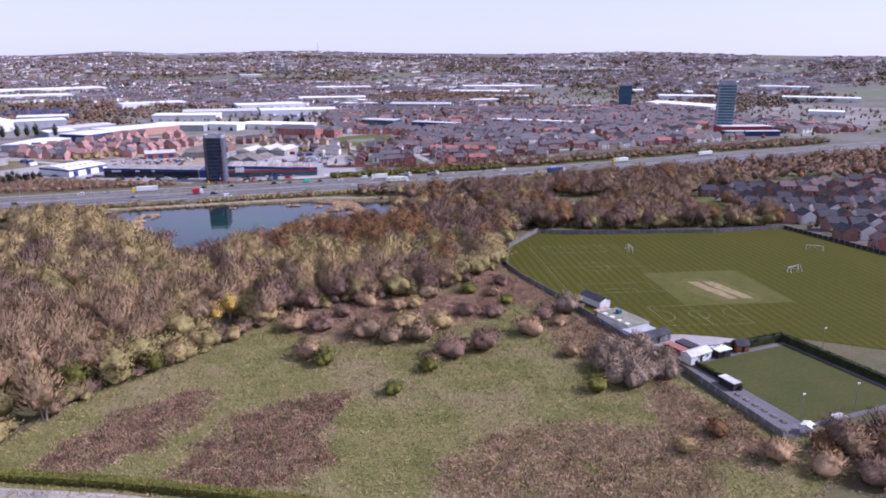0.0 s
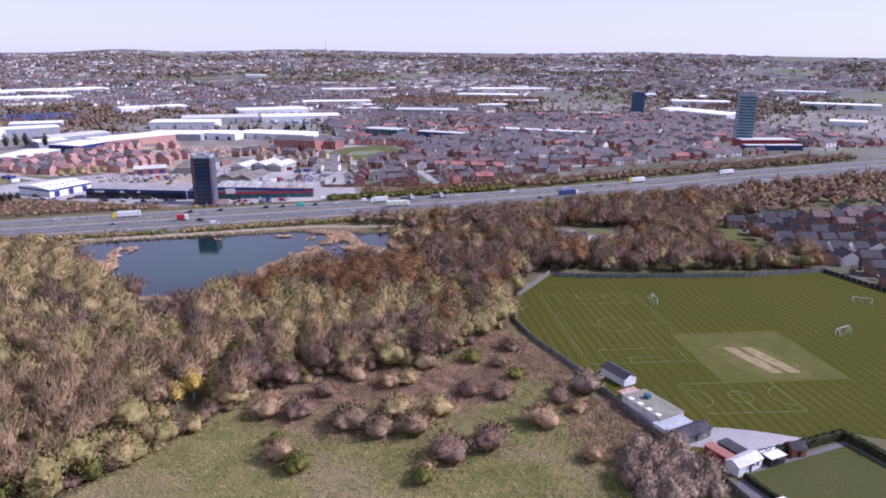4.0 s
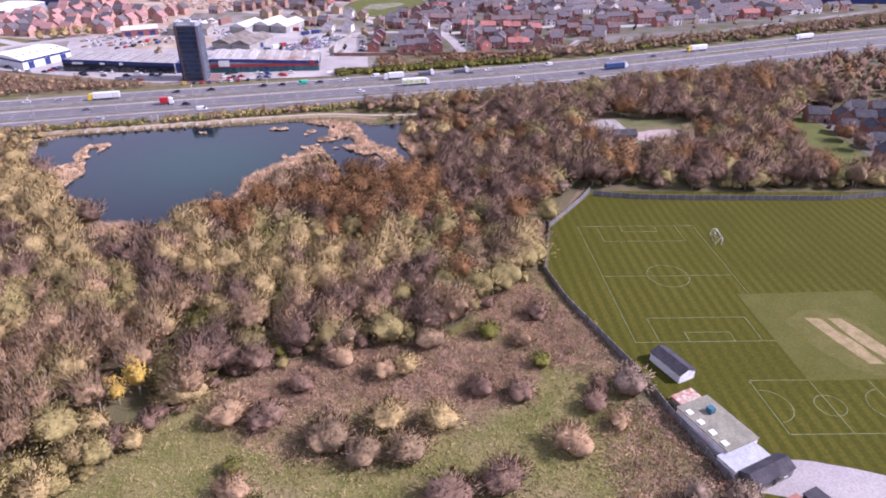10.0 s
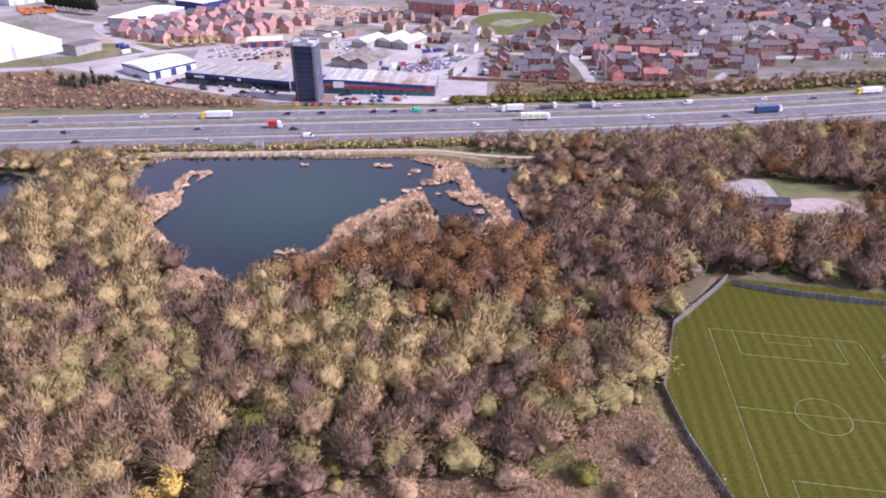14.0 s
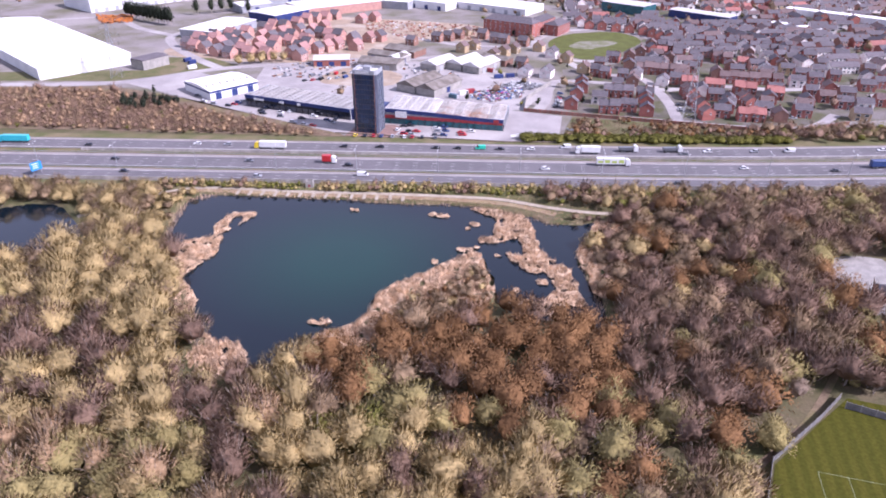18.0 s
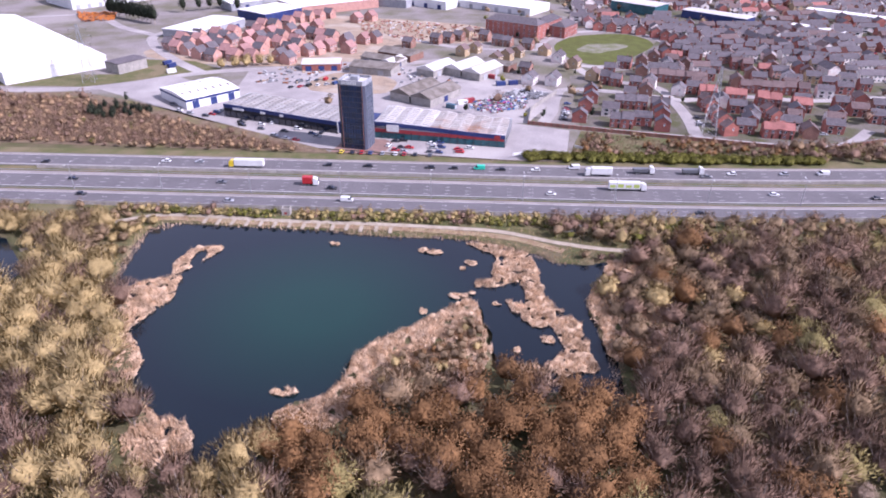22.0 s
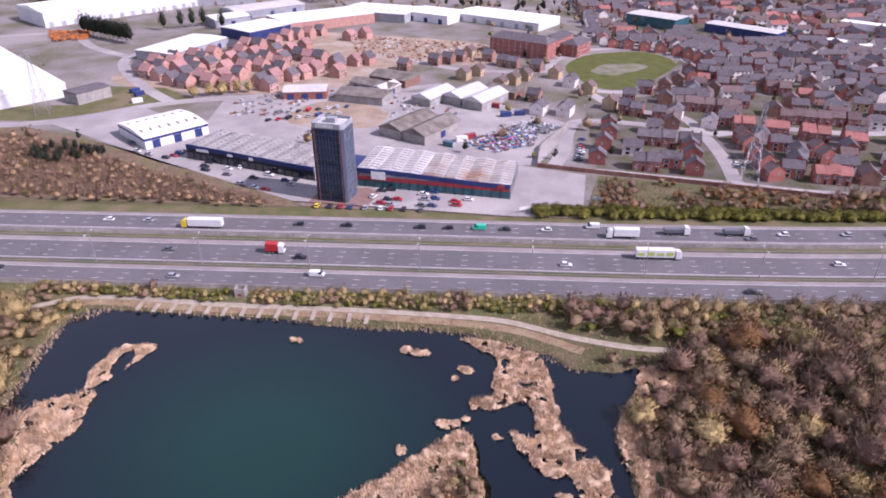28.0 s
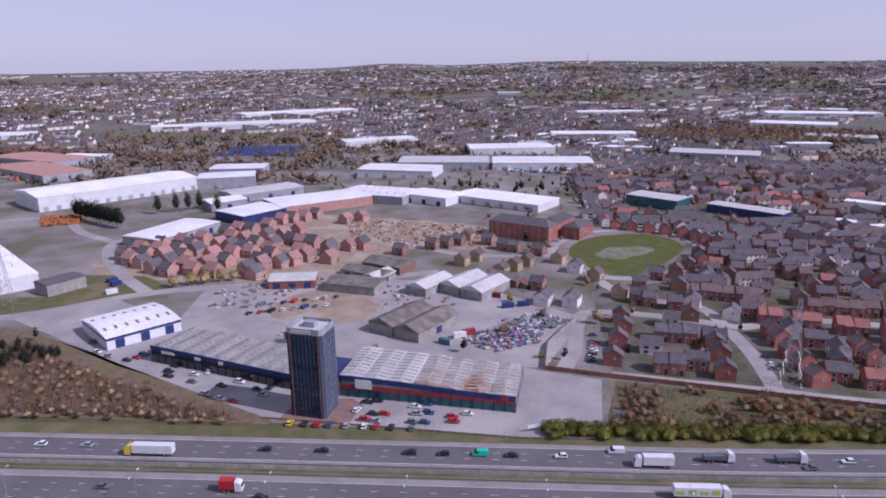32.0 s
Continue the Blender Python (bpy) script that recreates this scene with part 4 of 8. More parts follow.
estate("brick_gable", ((106, 44), (111, 63), (116, 80), (117, 93), (149, 34), (152, 51), (153, 62)), "red", "grey", 82, 5.6)
estate("brick_front", ((125, 38), (131, 37), (132, 72), (138, 71), (144, 70), (152, 68), (156, 67)), "red", "grey", -8, 6.2)
estate("redroof_gable", ((184, 31), (184, 44), (184, 57), (184, 70), (184, 79), (215, 54), (215, 64)), "red", "brown", 104, 6.0)
estate("redroof_front", ((203, 30), (207, 30), (212, 29), (186, 97), (190, 96), (200, 92), (206, 91), (217, 86), (220, 85), (224, 84), (234, 76), (238, 75)), "red", "tilered", -8, 6.0)
estate("brown_row", ((163, 132), (168, 131), (174, 130), (179, 129), (185, 127), (191, 126), (215, 112), (221, 112), (227, 111), (234, 110), (241, 110), (249, 109), (226, 171), (232, 166)), "red", "brown", -8, 6.6)
estate("white_front", ((146, 164), (237, 210), (256, 233), (213, 246)), "render", "grey", -8, 7.5)
estate("white_gable", ((171, 101), (156, 116), (258, 217), (250, 141)), "render", "grey", 70, 7.0)
estate("mixed_gable", ((151, 98), (160, 169), (171, 185), (189, 165), (228, 144), (267, 152), (248, 164), (253, 185), (227, 196), (184, 212)), "brown", "brown", 78, 7.0)
estate("mixed_front", ((147, 113), (197, 175), (210, 176), (208, 158), (265, 209), (275, 212), (220, 231), (227, 229), (235, 226), (278, 200), (282, 194), (286, 182), (291, 228), (192, 206), (199, 203)), "red", "grey", -8, 7.0)
estate("green_gable", ((143, 288), (154, 284), (166, 279), (177, 274), (188, 265), (194, 257), (199, 247), (205, 240)), "red", "brown", 88, 7.0)
estate("buff_gable", ((56, 166), (64, 176), (72, 187), (92, 194), (111, 159), (121, 130), (40, 196), (31, 185), (31, 249)), "buff", "brown", 62, 7.0)
estate("white_block", ((79, 115), (94, 114), (101, 174)), "render", "grey", 70, 10.0)
estate("centre_front", ((77, 140), (46, 236), (64, 219), (57, 223), (8, 221), (17, 226), (25, 234), (80, 210), (-12, 206)), "brown", "grey", -22, 8.0)
estate("centre_row", ((135, 118), (129, 122), (148, 163)), "red", "grey", -18, 7.0)
estate("pink_a", ((-192, 180), (-189, 196), (-182, 210), (-170, 218), (-159, 226), (-150, 246), (-145, 258), (-134, 255), (-127, 272), (-122, 290), (-115, 295), (-107, 301), (-100, 311)), "pink", "pinkmix", -20, 8.6, 9.0)
estate("pink_b", ((-171, 164), (-166, 182), (-150, 196), (-134, 185), (-140, 210), (-131, 208), (-129, 229), (-115, 237), (-105, 242), (-98, 258)), "pink", "pinkmix", 68, 8.6, 9.0)
estate("pink_c", ((-146, 149), (-140, 161), (-119, 171), (-111, 193), (-100, 200), (-94, 228), (-85, 222), (-76, 219)), "pink", "pinkmix", -22, 8.6, 9.0)
estate("pink_d", ((-99, 156), (-93, 165), (-83, 171), (-77, 177), (-71, 187), (-59, 200), (-49, 214), (-41, 218), (-71, 294), (-60, 304)), "pink", "pinkmix", 66, 8.6, 9.0)
PINK_LAND = [(-198, 172), (-140, 142), (-88, 150), (-30, 205), (-60, 225), (-90, 300), (-112, 312), (-150, 262)]
r4 = np.random.default_rng(36)
left = 22
for row in range(14):
    for col in range(14):
        x, y = -200 + col * 13.5 + row * 3.0, 150 + row * 13.0 - col * 1.5
        if left and inside(PINK_LAND, x, y) and all((x - a) ** 2 + (y - b) ** 2 > 110 for a, b in HOUSE_SPOTS):
            left -= 1
            house(x, y, -20 + (88 if r4.random() < 0.4 else 0), 8.6, 9.0, "pink", "grey" if r4.random() < 0.4 else "salmon", "pink infill houses", 5.3, 3.5, r4.random() < 0.4, False)
block(72, 262, -28, 48, 16, 4, M["brick_red"], M["tile_grey"], "four-storey red-brick flats with a slate-grey hipped roof", 10)
block(98, 285, 62, 34, 14, 3, M["brick_red"], M["tile_grey"], "three-storey red-brick flats with a slate-grey hipped roof", 7)
block(112, 268, 60, 24, 14, 3, M["brick_red"], M["tile_grey"], "three-storey red-brick flats with a slate-grey hipped roof", 5)

# ---- the wider town: rows of small houses, joined ----
def town(name, spots, label, s=1.0, windows=True):
    """Houses with walls, gabled roofs and window strips in one mesh. spots: x, y, angle, length, depth, wall, roof."""
    mats = [M["brick_red"], M["brick_brown"], M["render"], M["brick_buff"], M["tile_grey"], M["tile_brown"], M["tile_red"], M["glass"], M["brick_pink"], M["slate"], M["white"]]
    V, F, I, o = [], [], [], 0
    base = [(-1, -1, 0), (1, -1, 0), (1, 1, 0), (-1, 1, 0), (-1, -1, 1), (1, -1, 1), (1, 1, 1), (-1, 1, 1), (-1, 0, 2), (1, 0, 2), (-1.04, -1.12, 0.97), (1.04, -1.12, 0.97), (1.04, 1.12, 0.97), (-1.04, 1.12, 0.97), (-1.04, 0, 2.06), (1.04, 0, 2.06)]
    tri = [(0, 1, 5), (0, 5, 4), (1, 2, 6), (1, 6, 5), (2, 3, 7), (2, 7, 6), (3, 0, 4), (3, 4, 7), (4, 8, 7), (5, 6, 9), (10, 11, 15), (10, 15, 14), (12, 13, 14), (12, 14, 15)]
    slot = ["wall"] * 10 + ["roof"] * 4

    def quad(p, what):
        o_ = len(base)
        base.extend(p)
        tri.extend([(o_, o_ + 1, o_ + 2), (o_, o_ + 2, o_ + 3)])
        slot.extend([what] * 2)

    if windows:
        for sy in (-1, 1):
            for u0, u1, z0, z1 in ((-0.72, -0.22, 0.56, 0.84), (0.22, 0.72, 0.56, 0.84), (-0.72, -0.22, 0.12, 0.42), (0.34, 0.60, 0.0, 0.40)):
                for g_, off, what in ((0.0, 1.012, "frame"), (0.05, 1.022, "pane")):
                    u_, v_, w_, t_ = u0 + g_, u1 - g_, z0 + g_ * 0.5, z1 - g_ * 0.5
                    p = [(u_, sy * off, w_), (v_, sy * off, w_), (v_, sy * off, t_), (u_, sy * off, t_)]
                    quad(p if sy < 0 else p[::-1], what)
        c0, c1, d0 = 0.70, 0.84, 0.10
        ring_ = [(c0, -d0), (c1, -d0), (c1, d0), (c0, d0)]
        for (xa, ya), (xb, yb) in zip(ring_, ring_[1:] + ring_[:1]):
            quad([(xa, ya, 1.8), (xb, yb, 1.8), (xb, yb, 2.4), (xa, ya, 2.4)], "stack")
        quad([(xa, ya, 2.4) for xa, ya in ring_], "stack")
    base, tri, slot = np.array(base, float), np.array(tri), np.array(slot)
    for x, y, a, L, D, wl, rf in spots:
        h, e = 5.1 * s, 2.6 * s
        z0 = float(hill(np.float64(x), np.float64(y)))
        P = base.copy()
        P[:, 0] *= L / 2
        P[:, 1] *= D / 2
        P[:, 2] = np.where(base[:, 2] <= 1, base[:, 2] * h, h + (base[:, 2] - 1) * e) + z0 - np.where(base[:, 2] == 0, 0.8, 0)
        c_, s_ = math.cos(a), math.sin(a)
        Q = np.stack([P[:, 0] * c_ - P[:, 1] * s_ + x, P[:, 0] * s_ + P[:, 1] * c_ + y, P[:, 2]], 1)
        V.append(Q)
        F.append(tri + o)
        I.append(np.select([slot == "wall", slot == "roof", slot == "pane", slot == "frame"], [wl, rf, 7, 10], 1))
        o += len(Q)
    return tagged(new(name, fast_mesh(name, np.concatenate(V), np.concatenate(F), mats, np.concatenate(I))), label, "houses", kind="stuff")




def free(x, y, r=9.0):
    return all((x - a) ** 2 + (y - b) ** 2 > r * r for a, b in HOUSE_SPOTS) and not inside([(95, 222), (115, 172), (142, 168), (190, 238), (168, 284), (118, 274)], x, y)


tr = np.random.default_rng(31)
mid = []
for row in range(64):                         # streets behind the brick estate, running roughly with the motorway
    y0 = 60 + row * 15.5
    bend = tr.uniform(-0.2, 0.2)
    x = 130 + max(0, (y0 - 300) * -0.15) + tr.uniform(0, 8)
    while x < 760:
        yy = y0 + 0.17 * (x - 200) + 14 * math.sin(x * 0.011 + row * 0.5) * (row > 4)
        L = tr.choice([8, 12, 16, 22])
        gap = tr.choice([3, 4, 9])
        keep = free(x, yy) and yy > north(x) + 46 and math.hypot(x - 258, yy - 346) > 42 and math.hypot(x - 193, yy - 384) > 34 and abs((yy - 352) + 0.81 * (x - 400)) > 12 and math.hypot(x - 588, yy - 168) > 58
        if x < 300 and yy < 105 or (x < 160 and yy < 300) or yy > 620 or (x < 320 and yy < 150):
            keep = False
        if keep and tr.random() < 0.93:
            near_m = yy < 260
            mid.append((x, yy, 0.14 + 0.15 * math.sin(x * 0.011 + row * 0.5) + (math.pi / 2 if tr.random() < 0.22 else 0), L * 0.95, 8, int(tr.choice([0, 1, 2, 8, 3], p=[0.36, 0.16, 0.38, 0.05, 0.05])), int(tr.choice([4, 5, 6], p=[0.76, 0.20, 0.04]))))
        x += L + gap
close = [m for m in mid if m[1] < 235 and m[0] < 400][:95]
for n_, (x, y, a, L, D, wl, rf) in enumerate(close):
    house(x, y, math.degrees(a), L, D, {0: "red", 1: "brown", 2: "render", 8: "pink", 3: "buff"}[wl], {4: "grey", 5: "brown", 6: "tilered"}[rf], "terrace streets", 5.1, 2.6, n_ % 3 == 0, False)
mid = [m for m in mid if m not in close]
# houses between the streets of the near estate
r3 = np.random.default_rng(35)
clear = lambda x, y: all((x - a) ** 2 + (y - b) ** 2 > (w / 2 + 5.5) ** 2 for a, b, w in STREET_SPOTS)
for row in range(26):
    for col in range(22):
        x = 104 + col * 10.5 + (row % 2) * 5
        y = 40 + row * 11.5 - 0.14 * (x - 104) + r3.uniform(-1, 1)
        if x > 330 - max(0, 120 - y) * 0.6 or y < north(x) + 42 or not free(x, y, 9.5) or not clear(x, y) or any((x - m[0]) ** 2 + (y - m[1]) ** 2 < 120 for m in mid) or (x < 128 and y > 90) or r3.random() < 0.2:
            continue
        HOUSE_SPOTS.append((x, y))
        mid.append((x, y, -0.14 + (1.57 if r3.random() < 0.3 else 0), 9.5 if r3.random() < 0.7 else 7.5, 7.6, int(r3.choice([0, 1, 2, 3], p=[0.52, 0.16, 0.26, 0.06])), int(r3.choice([4, 5, 6], p=[0.74, 0.20, 0.06]))))
town("town_houses", mid, "close rows of brick houses with brown, grey and red roofs")
GARDEN = mat("garden_ground", (0.135, 0.118, 0.10), 0.95, (0.085, 0.088, 0.04), 0.09, 1.0, 0, c3=(0.18, 0.16, 0.145))
sheet("ground_gardens", [(106, 36), (160, 26), (205, 18), (262, 36), (330, 48), (480, 84), (640, 130), (700, 300), (640, 620), (200, 560), (150, 330), (190, 262), (150, 160), (108, 140)], 0.075, GARDEN, "dark gardens, drives and lanes between the brick houses", "gardens")
r5 = np.random.default_rng(71)
CUBE = np.array([(-1, -1, 0), (1, -1, 0), (1, 1, 0), (-1, 1, 0), (-1, -1, 1), (1, -1, 1), (1, 1, 1), (-1, 1, 1)], float)
CUBE_F = np.array([(4, 5, 6), (4, 6, 7), (0, 1, 5), (0, 5, 4), (1, 2, 6), (1, 6, 5), (2, 3, 7), (2, 7, 6), (3, 0, 4), (3, 4, 7)])


def put(dst, cx, cy, a, sx, sy, z0, z1, top=1.0):
    """One small block, narrowed at its top, added to a list of joined blocks."""
    P = CUBE * (sx / 2, sy / 2, 1)
    P[4:, :2] *= top
    c_, s_ = math.cos(a), math.sin(a)
    dst.append(np.stack([P[:, 0] * c_ - P[:, 1] * s_ + cx, P[:, 0] * s_ + P[:, 1] * c_ + cy, z0 + P[:, 2] * (z1 - z0)], 1))


fences_, bodies_, cabins_, tint_ = [], [], [], []
for x, y, a, L, D, wl, rf in mid[:620]:
    c_, s_ = math.cos(a), math.sin(a)
    for u, v, w_, d_ in ((0, 13.5, L, 0.12), (-L / 2 - 0.6, 8.8, 0.12, 9.4)):
        put(fences_, x + u * c_ - v * s_, y + u * s_ + v * c_, a, w_, d_, 0, 1.8)
    if r5.random() < 0.72:
        u, v = r5.uniform(-L / 2, L / 2), -D / 2 - 3.4
        b_ = a + (math.pi / 2 if r5.random() < 0.4 else 0)
        px_, py_ = x + u * c_ - v * s_, y + u * s_ + v * c_
        put(bodies_, px_, py_, b_, 4.2, 1.75, 0.3, 0.95, 0.96)
        put(cabins_, px_, py_, b_, 2.5, 1.6, 0.95, 1.5, 0.78)
        tint_.append(int(r5.choice([0, 0, 1, 2, 2, 3, 4])))
n_ = len(fences_)
tagged(new("garden_fences", fast_mesh("garden_fences", np.concatenate(fences_), np.concatenate([CUBE_F + 8 * k for k in range(n_)]), [M["timber"]])), "weathered board fences between the gardens", "fences", kind="stuff")
n_ = len(bodies_)
CAR_TINTS = [mat("far_car_" + k, c_, 0.35, c_, 0.5, 0, spec=0.5) for k, c_ in (("white", (0.7, 0.7, 0.7)), ("silver", (0.35, 0.36, 0.38)), ("black", (0.02, 0.02, 0.025)), ("red", (0.36, 0.03, 0.03)), ("blue", (0.04, 0.07, 0.2)))] + [M["glass"]]
tagged(new("street_cars", fast_mesh("street_cars", np.concatenate(bodies_ + cabins_), np.concatenate([CUBE_F + 8 * k for k in range(2 * n_)]), CAR_TINTS, np.concatenate([np.repeat(tint_, 10), np.full(10 * n_, 5)]))), "cars parked along the streets of the town", "cars", kind="stuff")
far = []
for _ in range(6400):                         # streets of the distant town
    r, a = 560 + 3700 * tr.random() ** 0.8, tr.uniform(-0.75, 1.0)
    x, y = r * math.sin(a), r * math.cos(a)
    if noise.noise(Vector((x * 0.0016, y * 0.0016, 3.0))) < -0.22 or y < 420 or (x < 140 and y < 760) or (x > 500 and y < 900):
        continue
    ang = tr.choice([0.0, 0.3, -0.35, 1.2, 1.57]) + noise.noise(Vector((x * 0.002, y * 0.002, 8.0)))
    n = int(tr.integers(2, 5))
    wl, rf = int(tr.choice([1, 2, 2, 2, 2, 8])), int(tr.choice([4, 4, 4, 5]))
    for k in range(n):
        px_, py_ = x + math.cos(ang) * 13 * (k - n / 2), y + math.sin(ang) * 13 * (k - n / 2)
        far.append((px_, py_, ang, 11, 8, wl if tr.random() < 0.7 else 2, rf))
town("distant_houses", far, "the distant town's rows of small brick and white houses", 1.15, False)
works = []
for _ in range(120):
    r, a = 640 + 2600 * tr.random(), tr.uniform(-0.7, 0.95)
    x, y = r * math.sin(a), r * math.cos(a)
    if noise.noise(Vector((x * 0.0021, y * 0.0021, 12.0))) > 0.12 and y > 520:
        works.append((x, y, tr.uniform(-0.5, 0.5), tr.uniform(30, 80), tr.uniform(20, 40)))
V, F, I, o = [], [], [], 0
for x, y, a, L, D in works:
    z0 = float(hill(np.float64(x), np.float64(y)))
    P = np.array([(-1, -1, 0), (1, -1, 0), (1, 1, 0), (-1, 1, 0), (-1, -1, 1), (1, -1, 1), (1, 1, 1), (-1, 1, 1), (-1, 0, 1.2), (1, 0, 1.2)]) * (L / 2, D / 2, 7)
    c_, s_ = math.cos(a), math.sin(a)
    V.append(np.stack([P[:, 0] * c_ - P[:, 1] * s_ + x, P[:, 0] * s_ + P[:, 1] * c_ + y, P[:, 2] + z0 - 0.5], 1))
    F.append(np.array([(0, 1, 5), (0, 5, 4), (1, 2, 6), (1, 6, 5), (2, 3, 7), (2, 7, 6), (3, 0, 4), (3, 4, 7), (4, 8, 7), (5, 6, 9), (4, 5, 9), (4, 9, 8), (6, 7, 8), (6, 8, 9)]) + o)
    I.append(np.array([0] * 10 + [int(tr.choice([1, 1, 2]))] * 4))
    o += 10
tagged(new("distant_works", fast_mesh("distant_works", np.concatenate(V), np.concatenate(F), [M["clad_grey"], M["white_roof"], M["grey_roof"]], np.concatenate(I))), "distant pale-roofed factories and sheds", "factories", kind="stuff")


def on_road(x, d):
    return float(x), float(north(x) - d)


def lane_marks(name, d0s, step, length, width, x0, x1, z, label):
    """Dashes or lines along the lanes, as flat pieces in one mesh."""
    V, F, o = [], [], 0
    for d in d0s:
        for x in np.arange(x0, x1, step):
            xa, xb = x, x + length
            ya, yb = north(xa) - d, north(xb) - d
            V += [(xa, ya - width / 2, z), (xb, yb - width / 2, z), (xb, yb + width / 2, z), (xa, ya + width / 2, z)]
            F += [(o, o + 1, o + 2), (o, o + 2, o + 3)]
            o += 4
    return tagged(new(name, fast_mesh(name, V, F, [M["paint"]])), label, "road marking", kind="stuff")


lane_marks("lane_dash", (6.2, 9.9, 28.4, 32.0, 35.6, 47.0, 50.4), 9.0, 2.2, 0.22, -320, 640, 0.172, "white lane dashes of the motorway")
lane_marks("edge_line", (2.7, 13.5, 24.9, 37.5, 43.7, 53.6), 12.0, 12.0, 0.26, -700, 900, 0.212, "white edge lines of the motorway lanes")

# fences of boards and posts, barriers, lamps
bm = bmesh.new()
ring = [[bm.verts.new((2.94 * k / 36, -0.09 if (k // 2) % 2 else -0.05, z)) for k in range(37)] + [bm.verts.new((2.94, 0.05, z)), bm.verts.new((0, 0.05, z))] for z in (0.1, 2.0)]
for k in range(39):
    j = (k + 1) % 39
    bm.faces.new((ring[0][k], ring[0][j], ring[1][j], ring[1][k]))
bm.faces.new(ring[1])
FENCE_PANEL = bpy.data.meshes.new("panel")
bm.to_mesh(FENCE_PANEL)
bm.free()
FENCE_PANEL.materials.append(mat("pale_fence_board", (0.40, 0.375, 0.35), 0.9, (0.32, 0.30, 0.275), 0.6, 4.0, 0.01, rand=0.15))
bm = bmesh.new()
box(bm, -0.09, 0.09, -0.12, 0.09, -0.2, 2.15)
FENCE_POST = bpy.data.meshes.new("post")
bm.to_mesh(FENCE_POST)
bm.free()
FENCE_POST.materials.append(M["concrete"])


def fence(name, pts, label, panel, post, gap=3.0, scale=1.0, z=0.0):
    """Panels and posts along plan points."""
    ob = thing(name, Matrix(), label, "fence")
    for (x0, y0), (x1, y1) in zip(pts, pts[1:]):
        L = math.hypot(x1 - x0, y1 - y0)
        n = max(1, round(L / gap))
        a = math.degrees(math.atan2(y1 - y0, x1 - x0))
        for i in range(n):
            m = pose(x0 + (x1 - x0) * i / n, y0 + (y1 - y0) * i / n, z, 0, 0, a)
            s = Matrix.Diagonal((L / n / 3.0, 1, scale, 1))
            share("panel", panel, ob, m @ s)
            share("post", post, ob, m @ Matrix.Diagonal((1, 1, scale, 1)))
    return ob


fence("roadside_fence", [on_road(x, 55.0) for x in range(-150, 331, 48)], "pale close-board fence along the motorway", FENCE_PANEL, FENCE_POST, 4.0)
fence("median_fence", [on_road(x, 18.2) for x in range(-150, 331, 48)], "pale close-board fence between the carriageways", FENCE_PANEL, FENCE_POST, 4.0, 0.8)
for d in (39.2, 40.6, 15.9, 21.2):
    bm = bmesh.new()
    xs = np.arange(-400, 700, 12.0)
    for za, zb in ((0.55, 0.78),):
        a = [(x, float(north(x) - d)) for x in xs]
        for (x0, y0), (x1, y1) in zip(a, a[1:]):
            vs = [bm.verts.new(p) for p in ((x0, y0 - 0.05, za), (x1, y1 - 0.05, za), (x1, y1 - 0.05, zb), (x0, y0 - 0.05, zb), (x0, y0 + 0.05, za), (x1, y1 + 0.05, za), (x1, y1 + 0.05, zb), (x0, y0 + 0.05, zb))]
            for f in ((0, 1, 2, 3), (7, 6, 5, 4), (3, 2, 6, 7), (1, 0, 4, 5)):
                bm.faces.new([vs[k] for k in f])
    bmesh.ops.remove_doubles(bm, verts=bm.verts[:], dist=0.001)
    barrier = tagged(part("crash_barrier", bm, M["steel"]), "galvanised steel crash barrier beside the lanes", "crash barrier")
    bm = bmesh.new()
    box(bm, -0.06, 0.06, -0.06, 0.06, -0.25, 0.6)
    me = bpy.data.meshes.new("post")
    bm.to_mesh(me)
    bm.free()
    me.materials.append(M["steel"])
    for x in np.arange(-100, 190, 9.0 if d > 30 else 18.0):
        share("post", me, barrier, pose(x, float(north(x) - d), 0.15))

lamp0 = thing("street_lamp", pose(-3.9, float(north(-3.9) - 39.9), 0), "tall double-armed grey motorway lamp", "street lamp", "lamps along the motorway")
bm = bmesh.new()
tube(bm, (0, 0, 0), (0, 0, 11.6), 0.17, 0.09, 8)
part("pole", bm, M["steel"], lamp0)
bm = bmesh.new()
box(bm, -0.25, 0.25, -0.25, 0.25, -0.1, 0.6)
part("base", bm, M["concrete"], lamp0)
for s in (-1, 1):
    bm = bmesh.new()
    tube(bm, (0, 0, 11.5), (0, s * 1.9, 12.0), 0.06, 0.05, 6)
    arm = part("arm", bm, M["steel"], lamp0)
    bm = bmesh.new()
    box(bm, -0.16, 0.16, s * 2.2 - 0.45, s * 2.2 + 0.45, 11.92, 12.1)
    part("lamp_head", bm, M["white"], arm)
for k in list(range(-9, 0)) + list(range(1, 16)):
    x = -3.9 + 38.7 * k
    copy_thing(lamp0, pose(x, float(north(x) - 39.9), 0))

# ---- vehicles ----
PAINT = {}
for n_, c_ in (("white", (0.70, 0.70, 0.69)), ("black", (0.018, 0.019, 0.022)), ("silver", (0.34, 0.35, 0.37)), ("grey", (0.12, 0.125, 0.135)), ("red", (0.42, 0.02, 0.025)), ("blue", (0.03, 0.06, 0.17)), ("green", (0.02, 0.50, 0.33)), ("yellow", (0.70, 0.52, 0.03)), ("teal", (0.03, 0.42, 0.48)), ("lime", (0.42, 0.52, 0.12))):
    PAINT[n_] = mat(n_ + "_car_paint", c_, 0.3, tuple(k * 0.92 for k in c_), 0.6, 0, spec=0.6)


def mesh_of(name, bm, *ms):
    me = bpy.data.meshes.new(name)
    bm.to_mesh(me)
    bm.free()
    for m in ms:
        me.materials.append(m)
    return me


